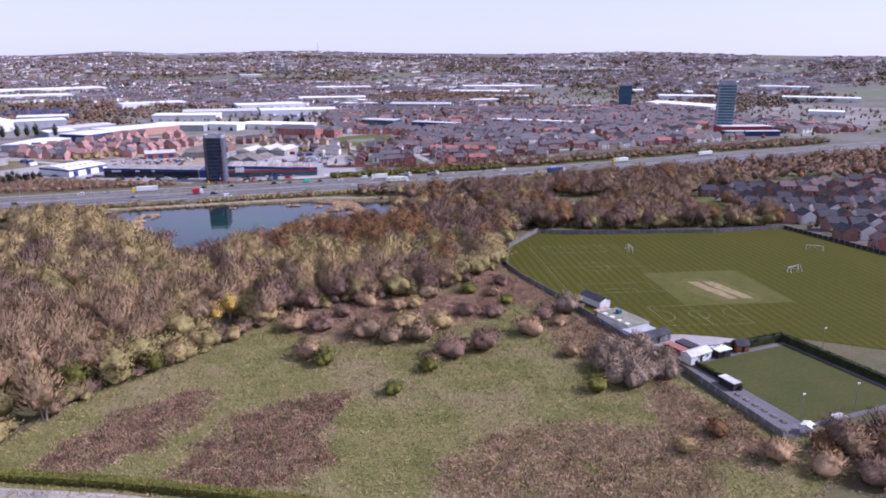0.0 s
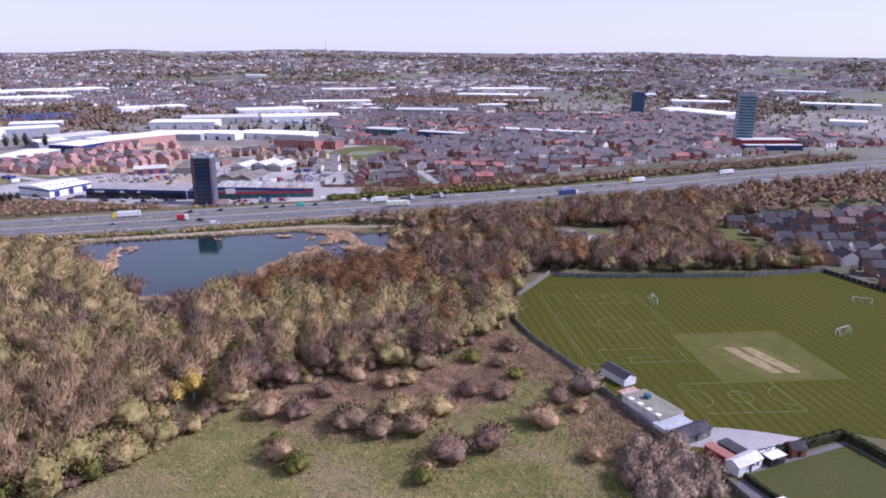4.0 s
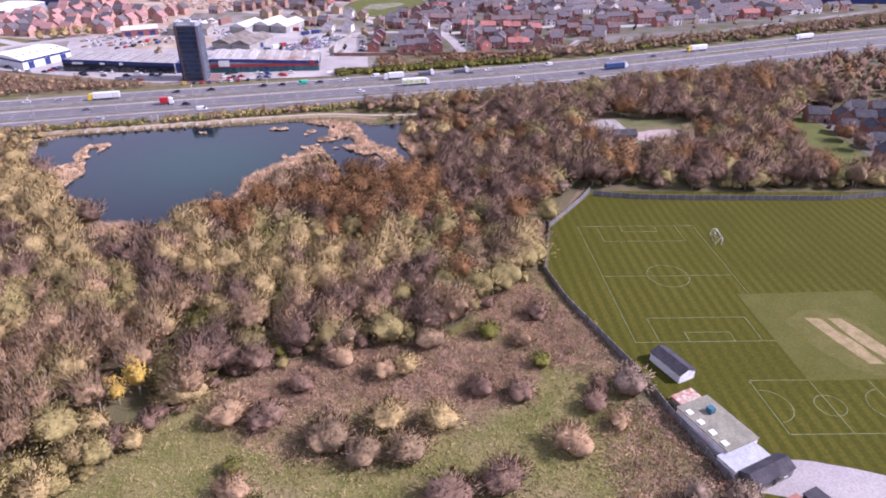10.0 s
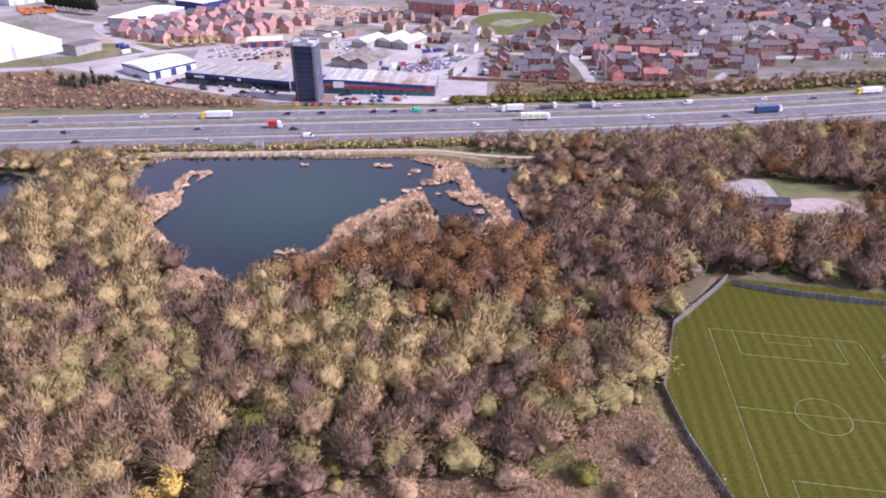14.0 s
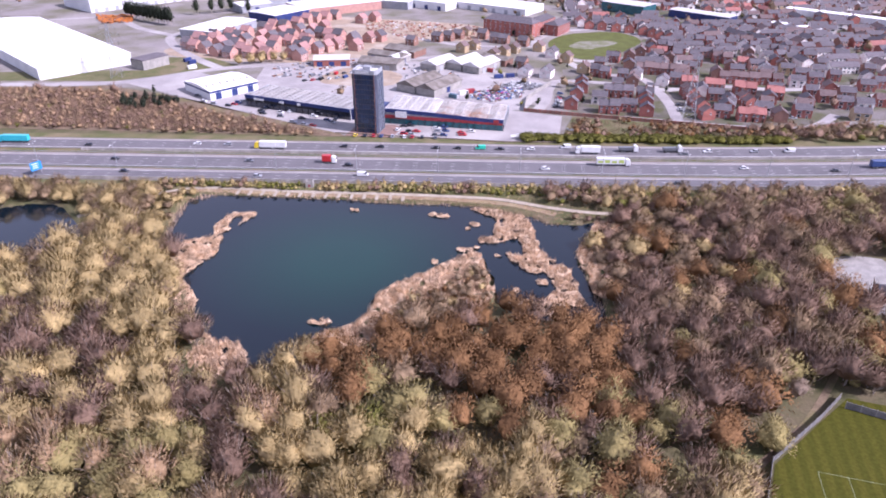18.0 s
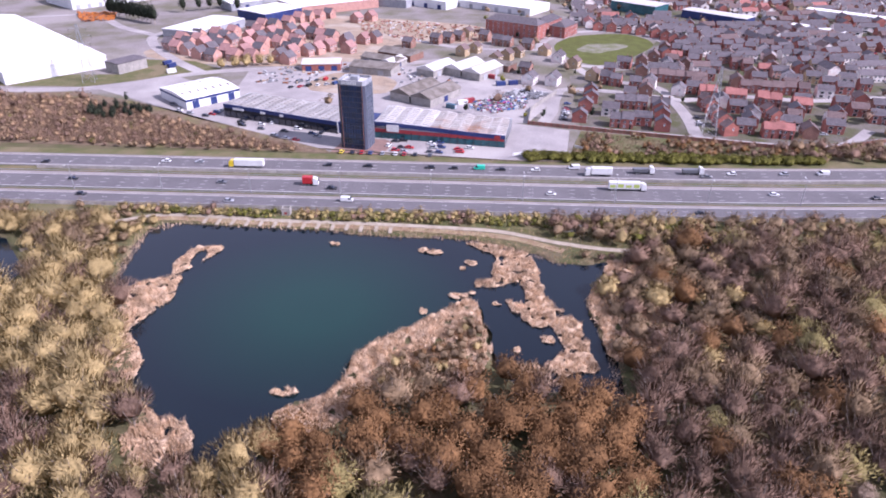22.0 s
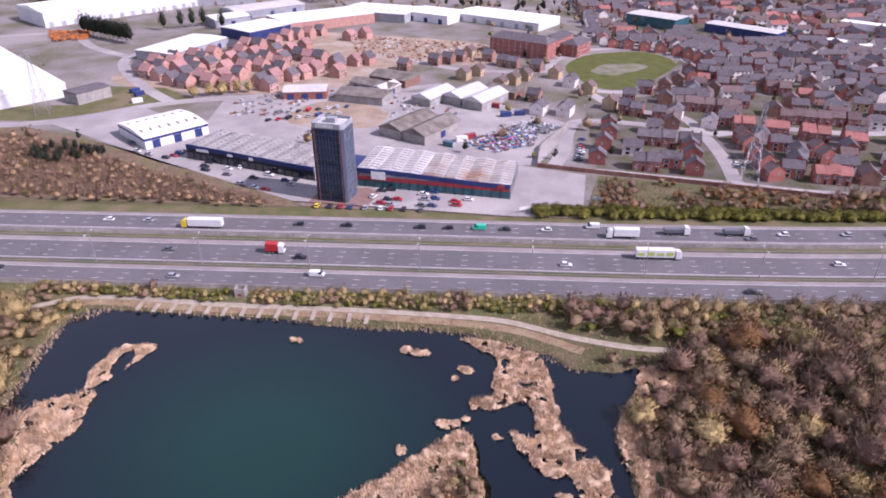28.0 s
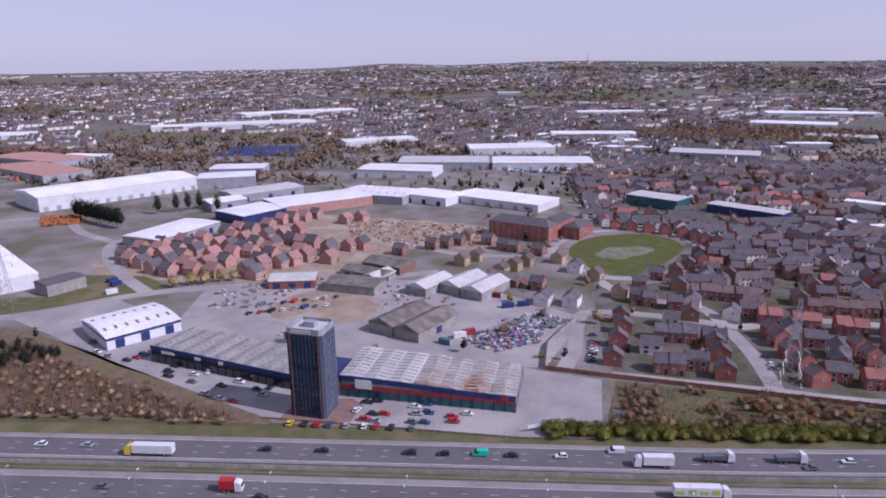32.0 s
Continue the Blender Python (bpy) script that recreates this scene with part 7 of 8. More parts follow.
def reed_mat(e, holes=(), step=0.5, z=-0.4):
    """The matted floor of a reed bed, cell by cell."""
    (x0, y0), (x1, y1) = np.min(e, 0), np.max(e, 0)
    xs, ys = np.meshgrid(np.arange(x0, x1, step), np.arange(y0, y1, step))
    k = inside(e, xs + step / 2, ys + step / 2).ravel()
    k &= pnoise(xs, ys, 0.33, 7.0) > -0.34
    for q in holes:
        k &= ~inside(q, xs.ravel(), ys.ravel())
    a = np.stack([xs.ravel()[k], ys.ravel()[k]], 1)
    V = np.concatenate([np.stack([a[:, 0] + dx * step, a[:, 1] + dy * step, z + 1.1 * np.clip(pnoise(a[:, 0] + dx * step, a[:, 1] + dy * step, 0.42, 2.0) + 0.22, 0, 1)], 1) for dx, dy in ((0, 0), (1, 0), (1, 1), (0, 1))])
    n = len(a)
    i = np.arange(n)
    F = np.concatenate([np.stack([i, i + n, i + 2 * n], 1), np.stack([i, i + 2 * n, i + 3 * n], 1)])
    tagged(new("reed_mat", fast_mesh("reed_mat", V, F, [M["reed"]], tone=np.full(len(V), 0.35))), "matted tan dead reed floating at the pond edge", "reed mat", kind="stuff")


reed_beds = [(REEDMASS, 1.5), (WEST_REED, 1.5), (ISLE_A, 1.2), (PENINSULA, 1.5), (SOUTH_WEST, 1.3), (EAST_REED, 1.5), (blob(-17, -206, 9, 8), 2.0), (blob(3, -103, 1.8, 1.4), 1.1), (blob(36.5, -104.6, 2.2, 1.7), 1.0), (blob(40.5, -105.6, 3.2, 1.5), 1.0), (blob(54.5, -112, 2.4, 1.5), 1.0), (blob(52, -116, 1.2, 1.2), 0.9), (blob(51.5, -133.4, 3.4, 1.8), 1.1), (blob(56, -131.5, 1.6, 1.2), 1.0), (blob(41, -143.4, 1.3, 2.0), 1.0), (blob(7.8, -184.5, 4.2, 1.8), 1.1), (blob(80, -154, 2.0, 1.8), 1.2), (blob(70.6, -160, 1.2, 1.3), 1.0), (blob(64, -137, 1.8, 1.2), 1.0)]
for n_, (poly, h) in enumerate(reed_beds):
    e = soft_edge(poly, 1.2, 0.9 if h > 1.15 else 0.55, 20 + n_)
    hole = [blob(-43.5, -118, 2.6, 6.0)] if poly is ISLE_A else []
    reed_mat(e, hole, z=0.03 if n_ in (3, 5, 6) else -0.4)
    tufts("reed_bed", e, 9.0, h * 1.25, 0.24, M["reed"], "tan dead reeds standing in the pond", "reeds", 0.3, 30 + n_, -0.5 if n_ not in (3, 5, 6) else 0.0, hole)
# the narrow reed fringe along the shore
ring = grown(POND, 3.4)
r_ = np.random.default_rng(77)
fx, fy = r_.uniform(-76, 110, 60000), r_.uniform(-218, -90, 60000)
k_ = inside(ring, fx, fy) & ~inside(grown(POND, -1.2), fx, fy)
V, F = blades(np.stack([fx[k_], fy[k_], np.full(k_.sum(), 0.1)], 1), np.stack([r_.normal(0, 0.4, k_.sum()), r_.normal(0, 0.4, k_.sum()), np.ones(k_.sum())], 1), 1.4, 0.2, r_)
tagged(new("reed_fringe", fast_mesh("reed_fringe", V, F, [M["reed"]], tone=np.repeat(r_.uniform(0, 1, k_.sum()), 3))), "narrow fringe of tan reeds along the shore", "reeds", kind="stuff")

GRASS_G = mat("green_grass_blades", (0.170, 0.182, 0.042), 0.9, (0.125, 0.142, 0.028), 0.12, 0, 0, tone=0.3)
GRASS_D = mat("dry_grass_blades", (0.40, 0.325, 0.165), 0.9, (0.32, 0.25, 0.12), 0.12, 0, 0, tone=0.3)
HERB = mat("dead_herb_stems", (0.27, 0.16, 0.12), 0.95, (0.19, 0.108, 0.082), 0.12, 0, 0, tone=0.35)
PINK = mat("pink_dead_stems", (0.44, 0.30, 0.21), 0.95, (0.36, 0.24, 0.165), 0.12, 0, 0, tone=0.35)
herbs = [soft_edge(b, 2.5, 1.6, 50 + n_) for n_, b in enumerate(BRAMBLES)]
clear_edge = soft_edge(CLEARING, 3, 2.0, 44)
meadow_edge = soft_edge(grown(MEADOW, 1.5), 4, 1.0, 3)
core_herbs = [grown(e, -3.0) for e in herbs]
tufts("meadow_grass", meadow_edge, 3.6, 0.5, 0.20, GRASS_G, "green grass tufts of the rough meadow", "grass", 1.2, 60, 0.05, core_herbs + [grown(clear_edge, -4)])
tufts("dry_grass", meadow_edge, 5.0, 0.75, 0.15, GRASS_D, "pale dead grass tussocks of the rough meadow", "grass", 1.5, 61, 0.05)
tufts("dead_herbs", clear_edge, 15.0, 0.95, 0.13, PINK, "pinkish dead stems at the wood edge", "dead herbs", 0.9, 66, 0.06, (), 2.0)
for n_, e in enumerate(herbs):
    soft_patch = n_ in (2, 3, 4, 5, 6)              # mostly pale pinkish stems
    tufts("dead_willowherb", grown(e, 2.5), 5.0 if soft_patch else 15.0, 1.1, 0.17, HERB, "patch of dead mauve-brown willowherb stems in the meadow", "dead herbs", 0.35, 70 + n_, 0.05, (), 1.5)
    tufts("pale_herb_rim", grown(e, 5.0), 9.0 if soft_patch else 4.2, 0.8, 0.22, PINK, "pinkish dead grass round a patch of brown herbs", "dead herbs", 1.7, 80 + n_, 0.05, (), 1.2)

# rough bank of the pond's north shore
on_path = lambda x, y: np.array([min((a - c0) ** 2 + (b - c1) ** 2 for c0, c1 in SHORE_WAY) < 3.2 for a, b in zip(x, y)])
SHORE_WAY = curve([(-110, -120), (-92, -100), (-84, -93), (-67, -86.6), (-25, -87.3), (20, -86.4), (48, -86.8), (66, -88.2), (86, -94.5), (107, -98), (132, -97)], 14)
r_ = np.random.default_rng(91)
bx, by = r_.uniform(-110, 130, 16000), r_.uniform(-112, -74, 16000)
k_ = (by < north(bx) - 55) & ((by > -98 - np.clip(bx - 60, 0, 40) * 0.3) | ((bx < -58) & (bx > -90))) & ~inside(pond_edge, bx, by)
bx, by = bx[k_], by[k_]
k_ = ~on_path(bx, by)
bx, by = bx[k_], by[k_]
n = len(bx)
hb = 0.35 + 0.6 * np.clip(0.5 + pnoise(bx, by, 0.2, 3.0), 0, 1.4)
V, F = blades(np.stack([bx, by, hb / 2], 1), np.stack([r_.normal(0, 0.6, n), r_.normal(0, 0.6, n), np.ones(n)], 1), hb * 1.3, 0.22, r_)
tagged(new("bank_grass", fast_mesh("bank_grass", V, F, [GRASS_D, GRASS_G, M["reed"]], np.where(pnoise(bx, by, 0.12, 8.0) + r_.normal(0, 0.2, n) > 0.32, 1, np.where(r_.random(n) < 0.3, 2, 0)), np.repeat(r_.uniform(0, 1, n), 3))), "rough tan and green grass on the pond bank", "grass", kind="stuff")

# single bushes of the meadow: x, y, width, sort
BUSH_LABEL = {"tan": "bare tan twiggy bush in the meadow", "green": "round dark green gorse bush in the meadow", "willow": "rounded olive willow bush in the meadow", "mauve": "bare mauve-brown bush in the meadow", "grey": "bare grey-olive bush in the meadow clump", "rust": "rust-brown bush at the meadow edge"}
for x, y, w, k in (
        (46.6, -320.7, 12.2, "grey"), (53.3, -326.8, 10, "grey"), (60, -318.3, 10.6, "willow"), (63, -329, 11, "grey"), (72, -320.7, 9.7, "willow"),
        (69.3, -343.2, 12, "mauve"), (81.3, -341, 12, "mauve"), (98.8, -334, 10.5, "mauve"), (25, -309, 11, "mauve"), (33, -312, 10, "mauve"), (26.9, -332.3, 9.5, "mauve"), (61.4, -348, 5.7, "mauve"),
        (31, -338.4, 8, "green"), (26.4, -324.6, 5, "green"), (59.9, -351.2, 6.4, "green"), (13.8, -298, 13, "willow"), (92.3, -290.8, 7.5, "green"), (102, -305.7, 6, "green"), (67.7, -300.3, 8, "willow"), (36, -287, 7, "green"),
        (84, -312, 8, "mauve"), (93, -316, 8, "mauve"), (42, -302, 8, "mauve"), (62, -301, 8.5, "mauve"), (108.5, -323.7, 8, "mauve"), (104, -353.3, 7, "mauve"), (112, -330, 6, "mauve"), (100, -296, 7, "mauve"), (108, -285, 8, "mauve"), (76, -291, 10, "grey"), (52, -293, 9, "mauve"),
        (47, -362, 6, "green"), (101, -376, 7, "green"), (106, -408, 6, "willow"), (118, -404, 7, "rust"), (124, -417, 9, "mauve"), (131, -424, 9, "mauve"), (138, -430, 10, "mauve"), (150, -436, 10, "grey"), (160, -440, 10, "mauve"), (143, -420, 12, "mauve"), (150, -424, 15, "mauve"), (158, -427, 15, "mauve"), (166, -431, 15, "mauve"), (174, -424, 13, "mauve"), (137, -417, 8, "rust")):
    k = "tan" if k == "mauve" and int(x) % 3 else k
    plant(k + "_bush", x, y, w / 8.0, sz=w / 8.2 * (1.0 if k == "green" else 0.85), label=BUSH_LABEL[k], name="bush")
for dx, dy, s in ((0, 0, 1.25), (-4.2, -2.5, 0.9)):
    plant("yellow", 3.8 + dx, -295 + dy, s, sz=s * 0.85)
plant("blossom_bush", 119.5, -320, 1.3, sz=1.35, label="wide rounded tree of pale pinkish twigs by the fence")
plant("mauve_bush", 112.5, -318, 0.75, label="bare mauve-brown bush at the meadow edge", name="bush")
r_ = np.random.default_rng(65)
for x, y in scatter(103, 133, -379, -348, 4.6, lambda x, y: inside([(106, -362), (104, -372), (106, -378), (126, -378), (130, -368), (128, -354), (118, -352)], x, y), 66):
    plant("blossom_bush", x, y, r_.uniform(0.7, 0.95), sz=r_.uniform(0.95, 1.2), label="upright pale-tipped bush in a dense clump by the fence", name="bush")
plant("blossom", 146, -209, 0.8)
for x, y, s in ((113, -254, 1.35), (109, -259, 1.0), (118, -246, 1.1)):
    plant("willow", x, y, s)
for p_, q_, r0_ in (((12.8, -287.5), (34, -281), 0.42), ((34, -281), (47, -278.5), 0.26), ((64.5, -242.5), (86, -235), 0.4)):
    bm = bmesh.new()
    tube(bm, (*p_, 0.5), (*q_, 1.1), r0_, r0_ * 0.5, 8)
    trunk_ = tagged(part("fallen_trunk", bm, M["bark"]), "pale bare fallen tree trunk among the scrub", "fallen trunk")
    for k_ in range(5):
        f_ = 0.35 + 0.14 * k_
        e_ = Vector((*p_, 0.5)).lerp(Vector((*q_, 1.1)), f_)
        bm = bmesh.new()
        tube(bm, e_, e_ + Vector((rng.normal(0.8, 1.2), rng.normal(1.0, 1.8), rng.uniform(1.0, 3.0))), 0.11, 0.03, 5)
        part("branch", bm, M["bark"], trunk_)
pts = scatter(-92, -58, -135, -94, 4.6, lambda x, y: ~inside(grown(POND, 2.5), x, y) & ~inside(grown(POND2, 3), x, y) & ~on_path(x, y), 17)
forest("shore_bushes", ["willow_bush", "grey_bush"], pts, [("willow" if u < 0.55 else "grey") + "_bush" for u in np.random.default_rng(18).random(len(pts))], "olive bushes on the pond's west shore", (0.4, 0.75), "bushes")
pts = scatter(96, 150, -172, -104, 5.2, lambda x, y: ~inside(grown(POND, 4), x, y) & ~on_path(x, y), 19)
forest("shore_bushes", ["mauve_bush", "grey_bush"], pts, [("grey" if u < 0.6 else "mauve") + "_bush" for u in np.random.default_rng(20).random(len(pts))], "tan and grey thicket on the pond's east shore", (0.4, 0.75), "bushes", stock=SMALL)
# low bushes that close the wood's edge
pts = scatter(-75, 122, -392, -255, 4.4, lambda x, y: inside(grown(MEADOW, 6.5), x, y) & ~inside(grown(MEADOW, -2.5), x, y) & (y > -330) | (inside(grown(MEADOW, 8), x, y) & ~inside(grown(MEADOW, -1), x, y) & (x < -5) & (y > -372)), 15)
pts = pts[~inside(FIELD, pts[:, 0], pts[:, 1]) & (pts[:, 0] < 116) & ~inside(blob(2, -300, 5, 5), pts[:, 0], pts[:, 1])]
forest("wood_edge_bushes", [k + "_bush" for k in ("olive", "willow", "mauve", "grey", "green")], pts, [("olive" if u < 0.45 else "willow" if u < 0.62 else "mauve" if u < 0.8 else "grey" if u < 0.92 else "green") + "_bush" for u in np.random.default_rng(16).random(len(pts))], "low bushes along the edge of the wood", (0.5, 0.95), "bushes")

pts = scatter(160, 288, -236, -196, 6.5, lambda x, y: (y > -205 - (x - 157) * 0.236) & (y < -193 - (x - 157) * 0.236) & (x < 284), 36)
forest("field_belt", ["olive_bush", "grey_bush", "mauve_bush", "green_bush"], pts, [("olive" if u < 0.4 else "grey" if u < 0.72 else "mauve" if u < 0.92 else "green") + "_bush" for u in np.random.default_rng(37).random(len(pts))], "olive and grey bushes behind the field fence", (0.5, 0.95), "bushes")

# ---- scrub, hedges and garden trees ----
WEST_SCRUB = [(-420, -16), (-150, -18), (-30, -17), (-40, -9), (-64, 0), (-104, 17), (-150, 38), (-200, 56), (-420, 46)]
pts = scatter(-330, -20, -20, 62, 5.2, lambda x, y: inside(WEST_SCRUB, x, y), 21)
forest("roadside_scrub", list(KIND), pts, ["tan" if u < 0.5 else "mauve" if u < 0.68 else "grey" if u < 0.93 else "green" for u in np.random.default_rng(3).random(len(pts))], "thin bare saplings on the motorway bank", (0.26, 0.5), "scrub", stock=SMALL)
pts = scatter(-170, -120, 15, 46, 5.5, lambda x, y: inside([(-168, 22), (-150, 16), (-128, 30), (-140, 42), (-160, 44)], x, y), 22)
for x, y in pts[:22]:
    plant("dark", x, y, rng.uniform(0.6, 0.9))
pts = scatter(76, 218, -16, -4, 3.2, lambda x, y: (y < north(x) + 11) & (y > north(x) + 4), 23)
for x, y in pts[:110]:
    plant("green_bush", x, y, rng.uniform(0.55, 0.8), label="dense green roadside bush in fresh leaf", name="bush")
pts = scatter(76, 230, -10, 34, 4.2, lambda x, y: inside([(76, -9), (100, -2), (108, 28), (150, 20), (215, 10), (225, 0), (140, -6)], x, y) & (pnoise(x, y, 0.06, 4) > -0.05), 24)
forest("waste_scrub", list(KIND), pts, ["rust" if u < 0.4 else "mauve" if u < 0.75 else "grey" for u in np.random.default_rng(4).random(len(pts))], "brown scrub on the waste strip", (0.3, 0.55), "scrub", stock=SMALL)
pts = scatter(210, 620, -8, 110, 5.0, lambda x, y: (y > north(x) + 5) & (y < north(x) + 26), 25)
forest("roadside_bushes", list(KIND), pts, ["grey" if u < 0.5 else "mauve" if u < 0.8 else "green" for u in np.random.default_rng(6).random(len(pts))], "grey-brown bushes beside the motorway", (0.5, 0.8), "scrub", stock=SMALL)
pts = scatter(-90, 110, -86, -72, 2.3, lambda x, y: (y < north(x) - 56.2) & (y > north(x) - 64.5) & ~((x > -26) & (x < -17)) & ~((x > 86) & (x < 98)), 26)
forest("shore_hedge", list(KIND), pts, ["green" if u < 0.36 else "olive" if u < 0.62 else "willow" if u < 0.9 else "mauve" for u in pnoise(pts[:, 0], pts[:, 1], 0.09, 2) * 0.8 + np.random.default_rng(7).random(len(pts)) * 0.7 + 0.15], "mixed green and brown bushes along the fence", (0.22, 0.40), "hedge", stock=SMALL)
pts = scatter(-330, -84, -98, -62, 3.6, lambda x, y: (y < north(x) - 57) & (y > north(x) - 72) & (pnoise(x, y, 0.05, 6) > -0.1), 27)
forest("shore_hedge", list(KIND), pts, ["grey" if u < 0.45 else "blossom" if u < 0.66 else "willow" for u in np.random.default_rng(8).random(len(pts))], "brown and pale bushes along the motorway", (0.25, 0.45), "hedge", stock=SMALL)
pts = scatter(-215, -70, -128, -96, 5.5, lambda x, y: ~inside(grown(POND2, 4), x, y) & ~inside(grown(POND, 3), x, y) & (x < -84) & (pnoise(x, y, 0.05, 9) > -0.2), 28)
forest("pond_willows", list(KIND), pts, ["willow" if u < 0.6 else "grey" for u in np.random.default_rng(9).random(len(pts))], "willows between the ponds", (0.6, 0.95))
pts = scatter(84, 330, -104, -62, 4.6, lambda x, y: (y < north(x) - 58) & (y > north(x) - 80) & (y > -96) & ((x > 110) | (y > -90 - (x - 84) * 0.2)), 29)
forest("roadside_trees", list(KIND), pts, ["grey" if u < 0.4 else "green" if u < 0.55 else "mauve" if u < 0.8 else "willow" for u in np.random.default_rng(10).random(len(pts))], "trees between the motorway and the wood", (0.45, 0.8), stock=SMALL)
# low thicket on the pond's spit and east shore
pts = scatter(15, 64, -198, -140, 3.4, lambda x, y: inside(grown(PENINSULA, -2), x, y) & inside(PENINSULA, x - 9, y + 7), 30)
forest("spit_thicket", list(KIND), pts, ["grey" if u < 0.6 else "willow" if u < 0.75 else "rust" for u in np.random.default_rng(11).random(len(pts))], "grey thicket on the reedy spit", (0.28, 0.5), "thicket", stock=SMALL)
STEM = mat("brown_sapling_stems", (0.27, 0.185, 0.13), 0.95, (0.20, 0.135, 0.095), 0.08, 0, 0, tone=0.35)
tufts("sapling_stems", [(-330, -13), (-150, -14), (-32, -13), (-42, -7), (-66, 1), (-106, 18), (-150, 39), (-200, 56), (-330, 48)], 4.6, 3.8, 0.15, STEM, "close brown sapling stems on the motorway bank", "scrub", 0.22, 95, 0.05)
tufts("sapling_stems", [(78, -9), (100, -2), (106, 28), (150, 20), (215, 10), (225, 0), (140, -6)], 0.9, 2.0, 0.24, STEM, "brown stems and dead grass on the waste strip", "scrub", 0.4, 96, 0.05)
tufts("sapling_stems", [(215, 0), (330, 18), (450, 46), (600, 90), (600, 104), (450, 66), (330, 34), (215, 14)], 1.0, 3.0, 0.26, STEM, "brown saplings beside the motorway", "scrub", 0.25, 97, 0.05)
# gardens and street trees of the town
pts = scatter(-700, 1100, 60, 1100, 30.0, lambda x, y: (y > north(x) + 44) & ~inside([(-430, 60), (45, 60), (45, 420), (-430, 420)], x, y) & (np.array([free(a, b, 7.0) for a, b in zip(x, y)])), 32)
forest("garden_trees", list(KIND), pts, ["grey" if u < 0.34 else "mauve" if u < 0.66 else "dark" if u < 0.94 else "green" for u in np.random.default_rng(12).random(len(pts))], "small trees of gardens and yards", (0.45, 0.9), "garden trees", stock=TINY)
for x, y, s in ((-130, 131, 0.75), (-122, 136, 0.8), (-115, 139, 0.85), (-107, 143, 0.8), (-100, 145, 0.7)):
    plant("willow", x, y, s)
for k in range(12):
    plant("dark", -300 + k * 5.2, 300 - k * 2.9, 1.75, sz=1.9)
for x, y in ((-240, 322), (-228, 330), (-220, 336), (-212, 342), (-190, 330)):
    plant("dark", x, y, 1.5, sz=1.9)
# distant woods and garden trees, small clumps joined
r_ = np.random.default_rng(41)
n = 12000
rr, aa = 600 + 3000 * r_.random(n) ** 0.85, r_.uniform(-0.8, 1.08, n)
x, y = rr * np.sin(aa), rr * np.cos(aa)
dens = pnoise(x, y, 0.0022, 5.0)
keep = (dens > r_.uniform(-0.45, 0.25, n)) & (y > 430)
x, y = x[keep], y[keep]
m_, per = len(x), 16
size = np.repeat(1.0 + rr[keep] / 2200, per)
p = np.stack([np.repeat(x, per), np.repeat(y, per), np.repeat(hill(x, y), per)], 1) + r_.normal(0, 1, (m_ * per, 3)) * np.stack([2.9 * size, 2.9 * size, 1.5 * size], 1) + np.array([0, 0, 3.4])
d = r_.normal(0, 1, (m_ * per, 3)) + np.array([0, 0, 0.7])
V, F = blades(p, d, 3.4 * size, 2.2 * size, r_)
tagged(new("distant_trees", fast_mesh("distant_trees", V, F, [TREE["mauve"], TREE["dark"], TREE["grey"]], np.repeat(r_.choice([0, 0, 1, 2], m_), per), np.repeat(np.repeat(r_.uniform(0.2, 0.9, m_), per), 3))), "bare trees scattered through the distant town", "trees", kind="stuff")
pts = scatter(250, 720, 760, 1250, 11.0, lambda x, y: ((x - 470) / 200) ** 2 + ((y - 960) / 110) ** 2 < 1, 33)
forest("park_wood", ["mauve", "grey"], pts, ["mauve" if u < 0.6 else "grey" for u in np.random.default_rng(13).random(len(pts))], "bare park wood in the town", (1.0, 1.5), stock=TINY)
# tree belts between the works
BELTS = [([(-400, 660), (-365, 644), (-267, 568), (-198, 573), (-200, 680), (-205, 792)], "mauve", 9.0), ([(-44, 719), (32, 760)], "dark", 7.0), ([(-300, 560), (-200, 500), (-130, 470)], "mauve", 9.0), ([(-700, 700), (-500, 690), (-390, 640)], "mauve", 9.0), ([(-420, 880), (-250, 860), (-60, 800)], "mauve", 9.0), ([(130, 560), (260, 520), (380, 470)], "mauve", 10.0), ([(-20, 470), (60, 450), (130, 440)], "dark", 12.0)]
for n_, (line, k, gap) in enumerate(BELTS):
    P = []
    for (x0, y0), (x1, y1) in zip(line, line[1:]):
        m_ = int(math.hypot(x1 - x0, y1 - y0) / gap) + 1
        P += [(x0 + (x1 - x0) * q / m_ + rng.normal(0, gap * 0.7), y0 + (y1 - y0) * q / m_ + rng.normal(0, gap * 0.7)) for q in range(m_) for _ in range(2)]
    forest("tree_belt", list(KIND), P, [k if u < 0.7 else "grey" for u in np.random.default_rng(60 + n_).random(len(P))], "belt of trees between the works", (0.9, 1.3), "trees", stock=TINY)
# clipped hedge and lane at the meadow's foot


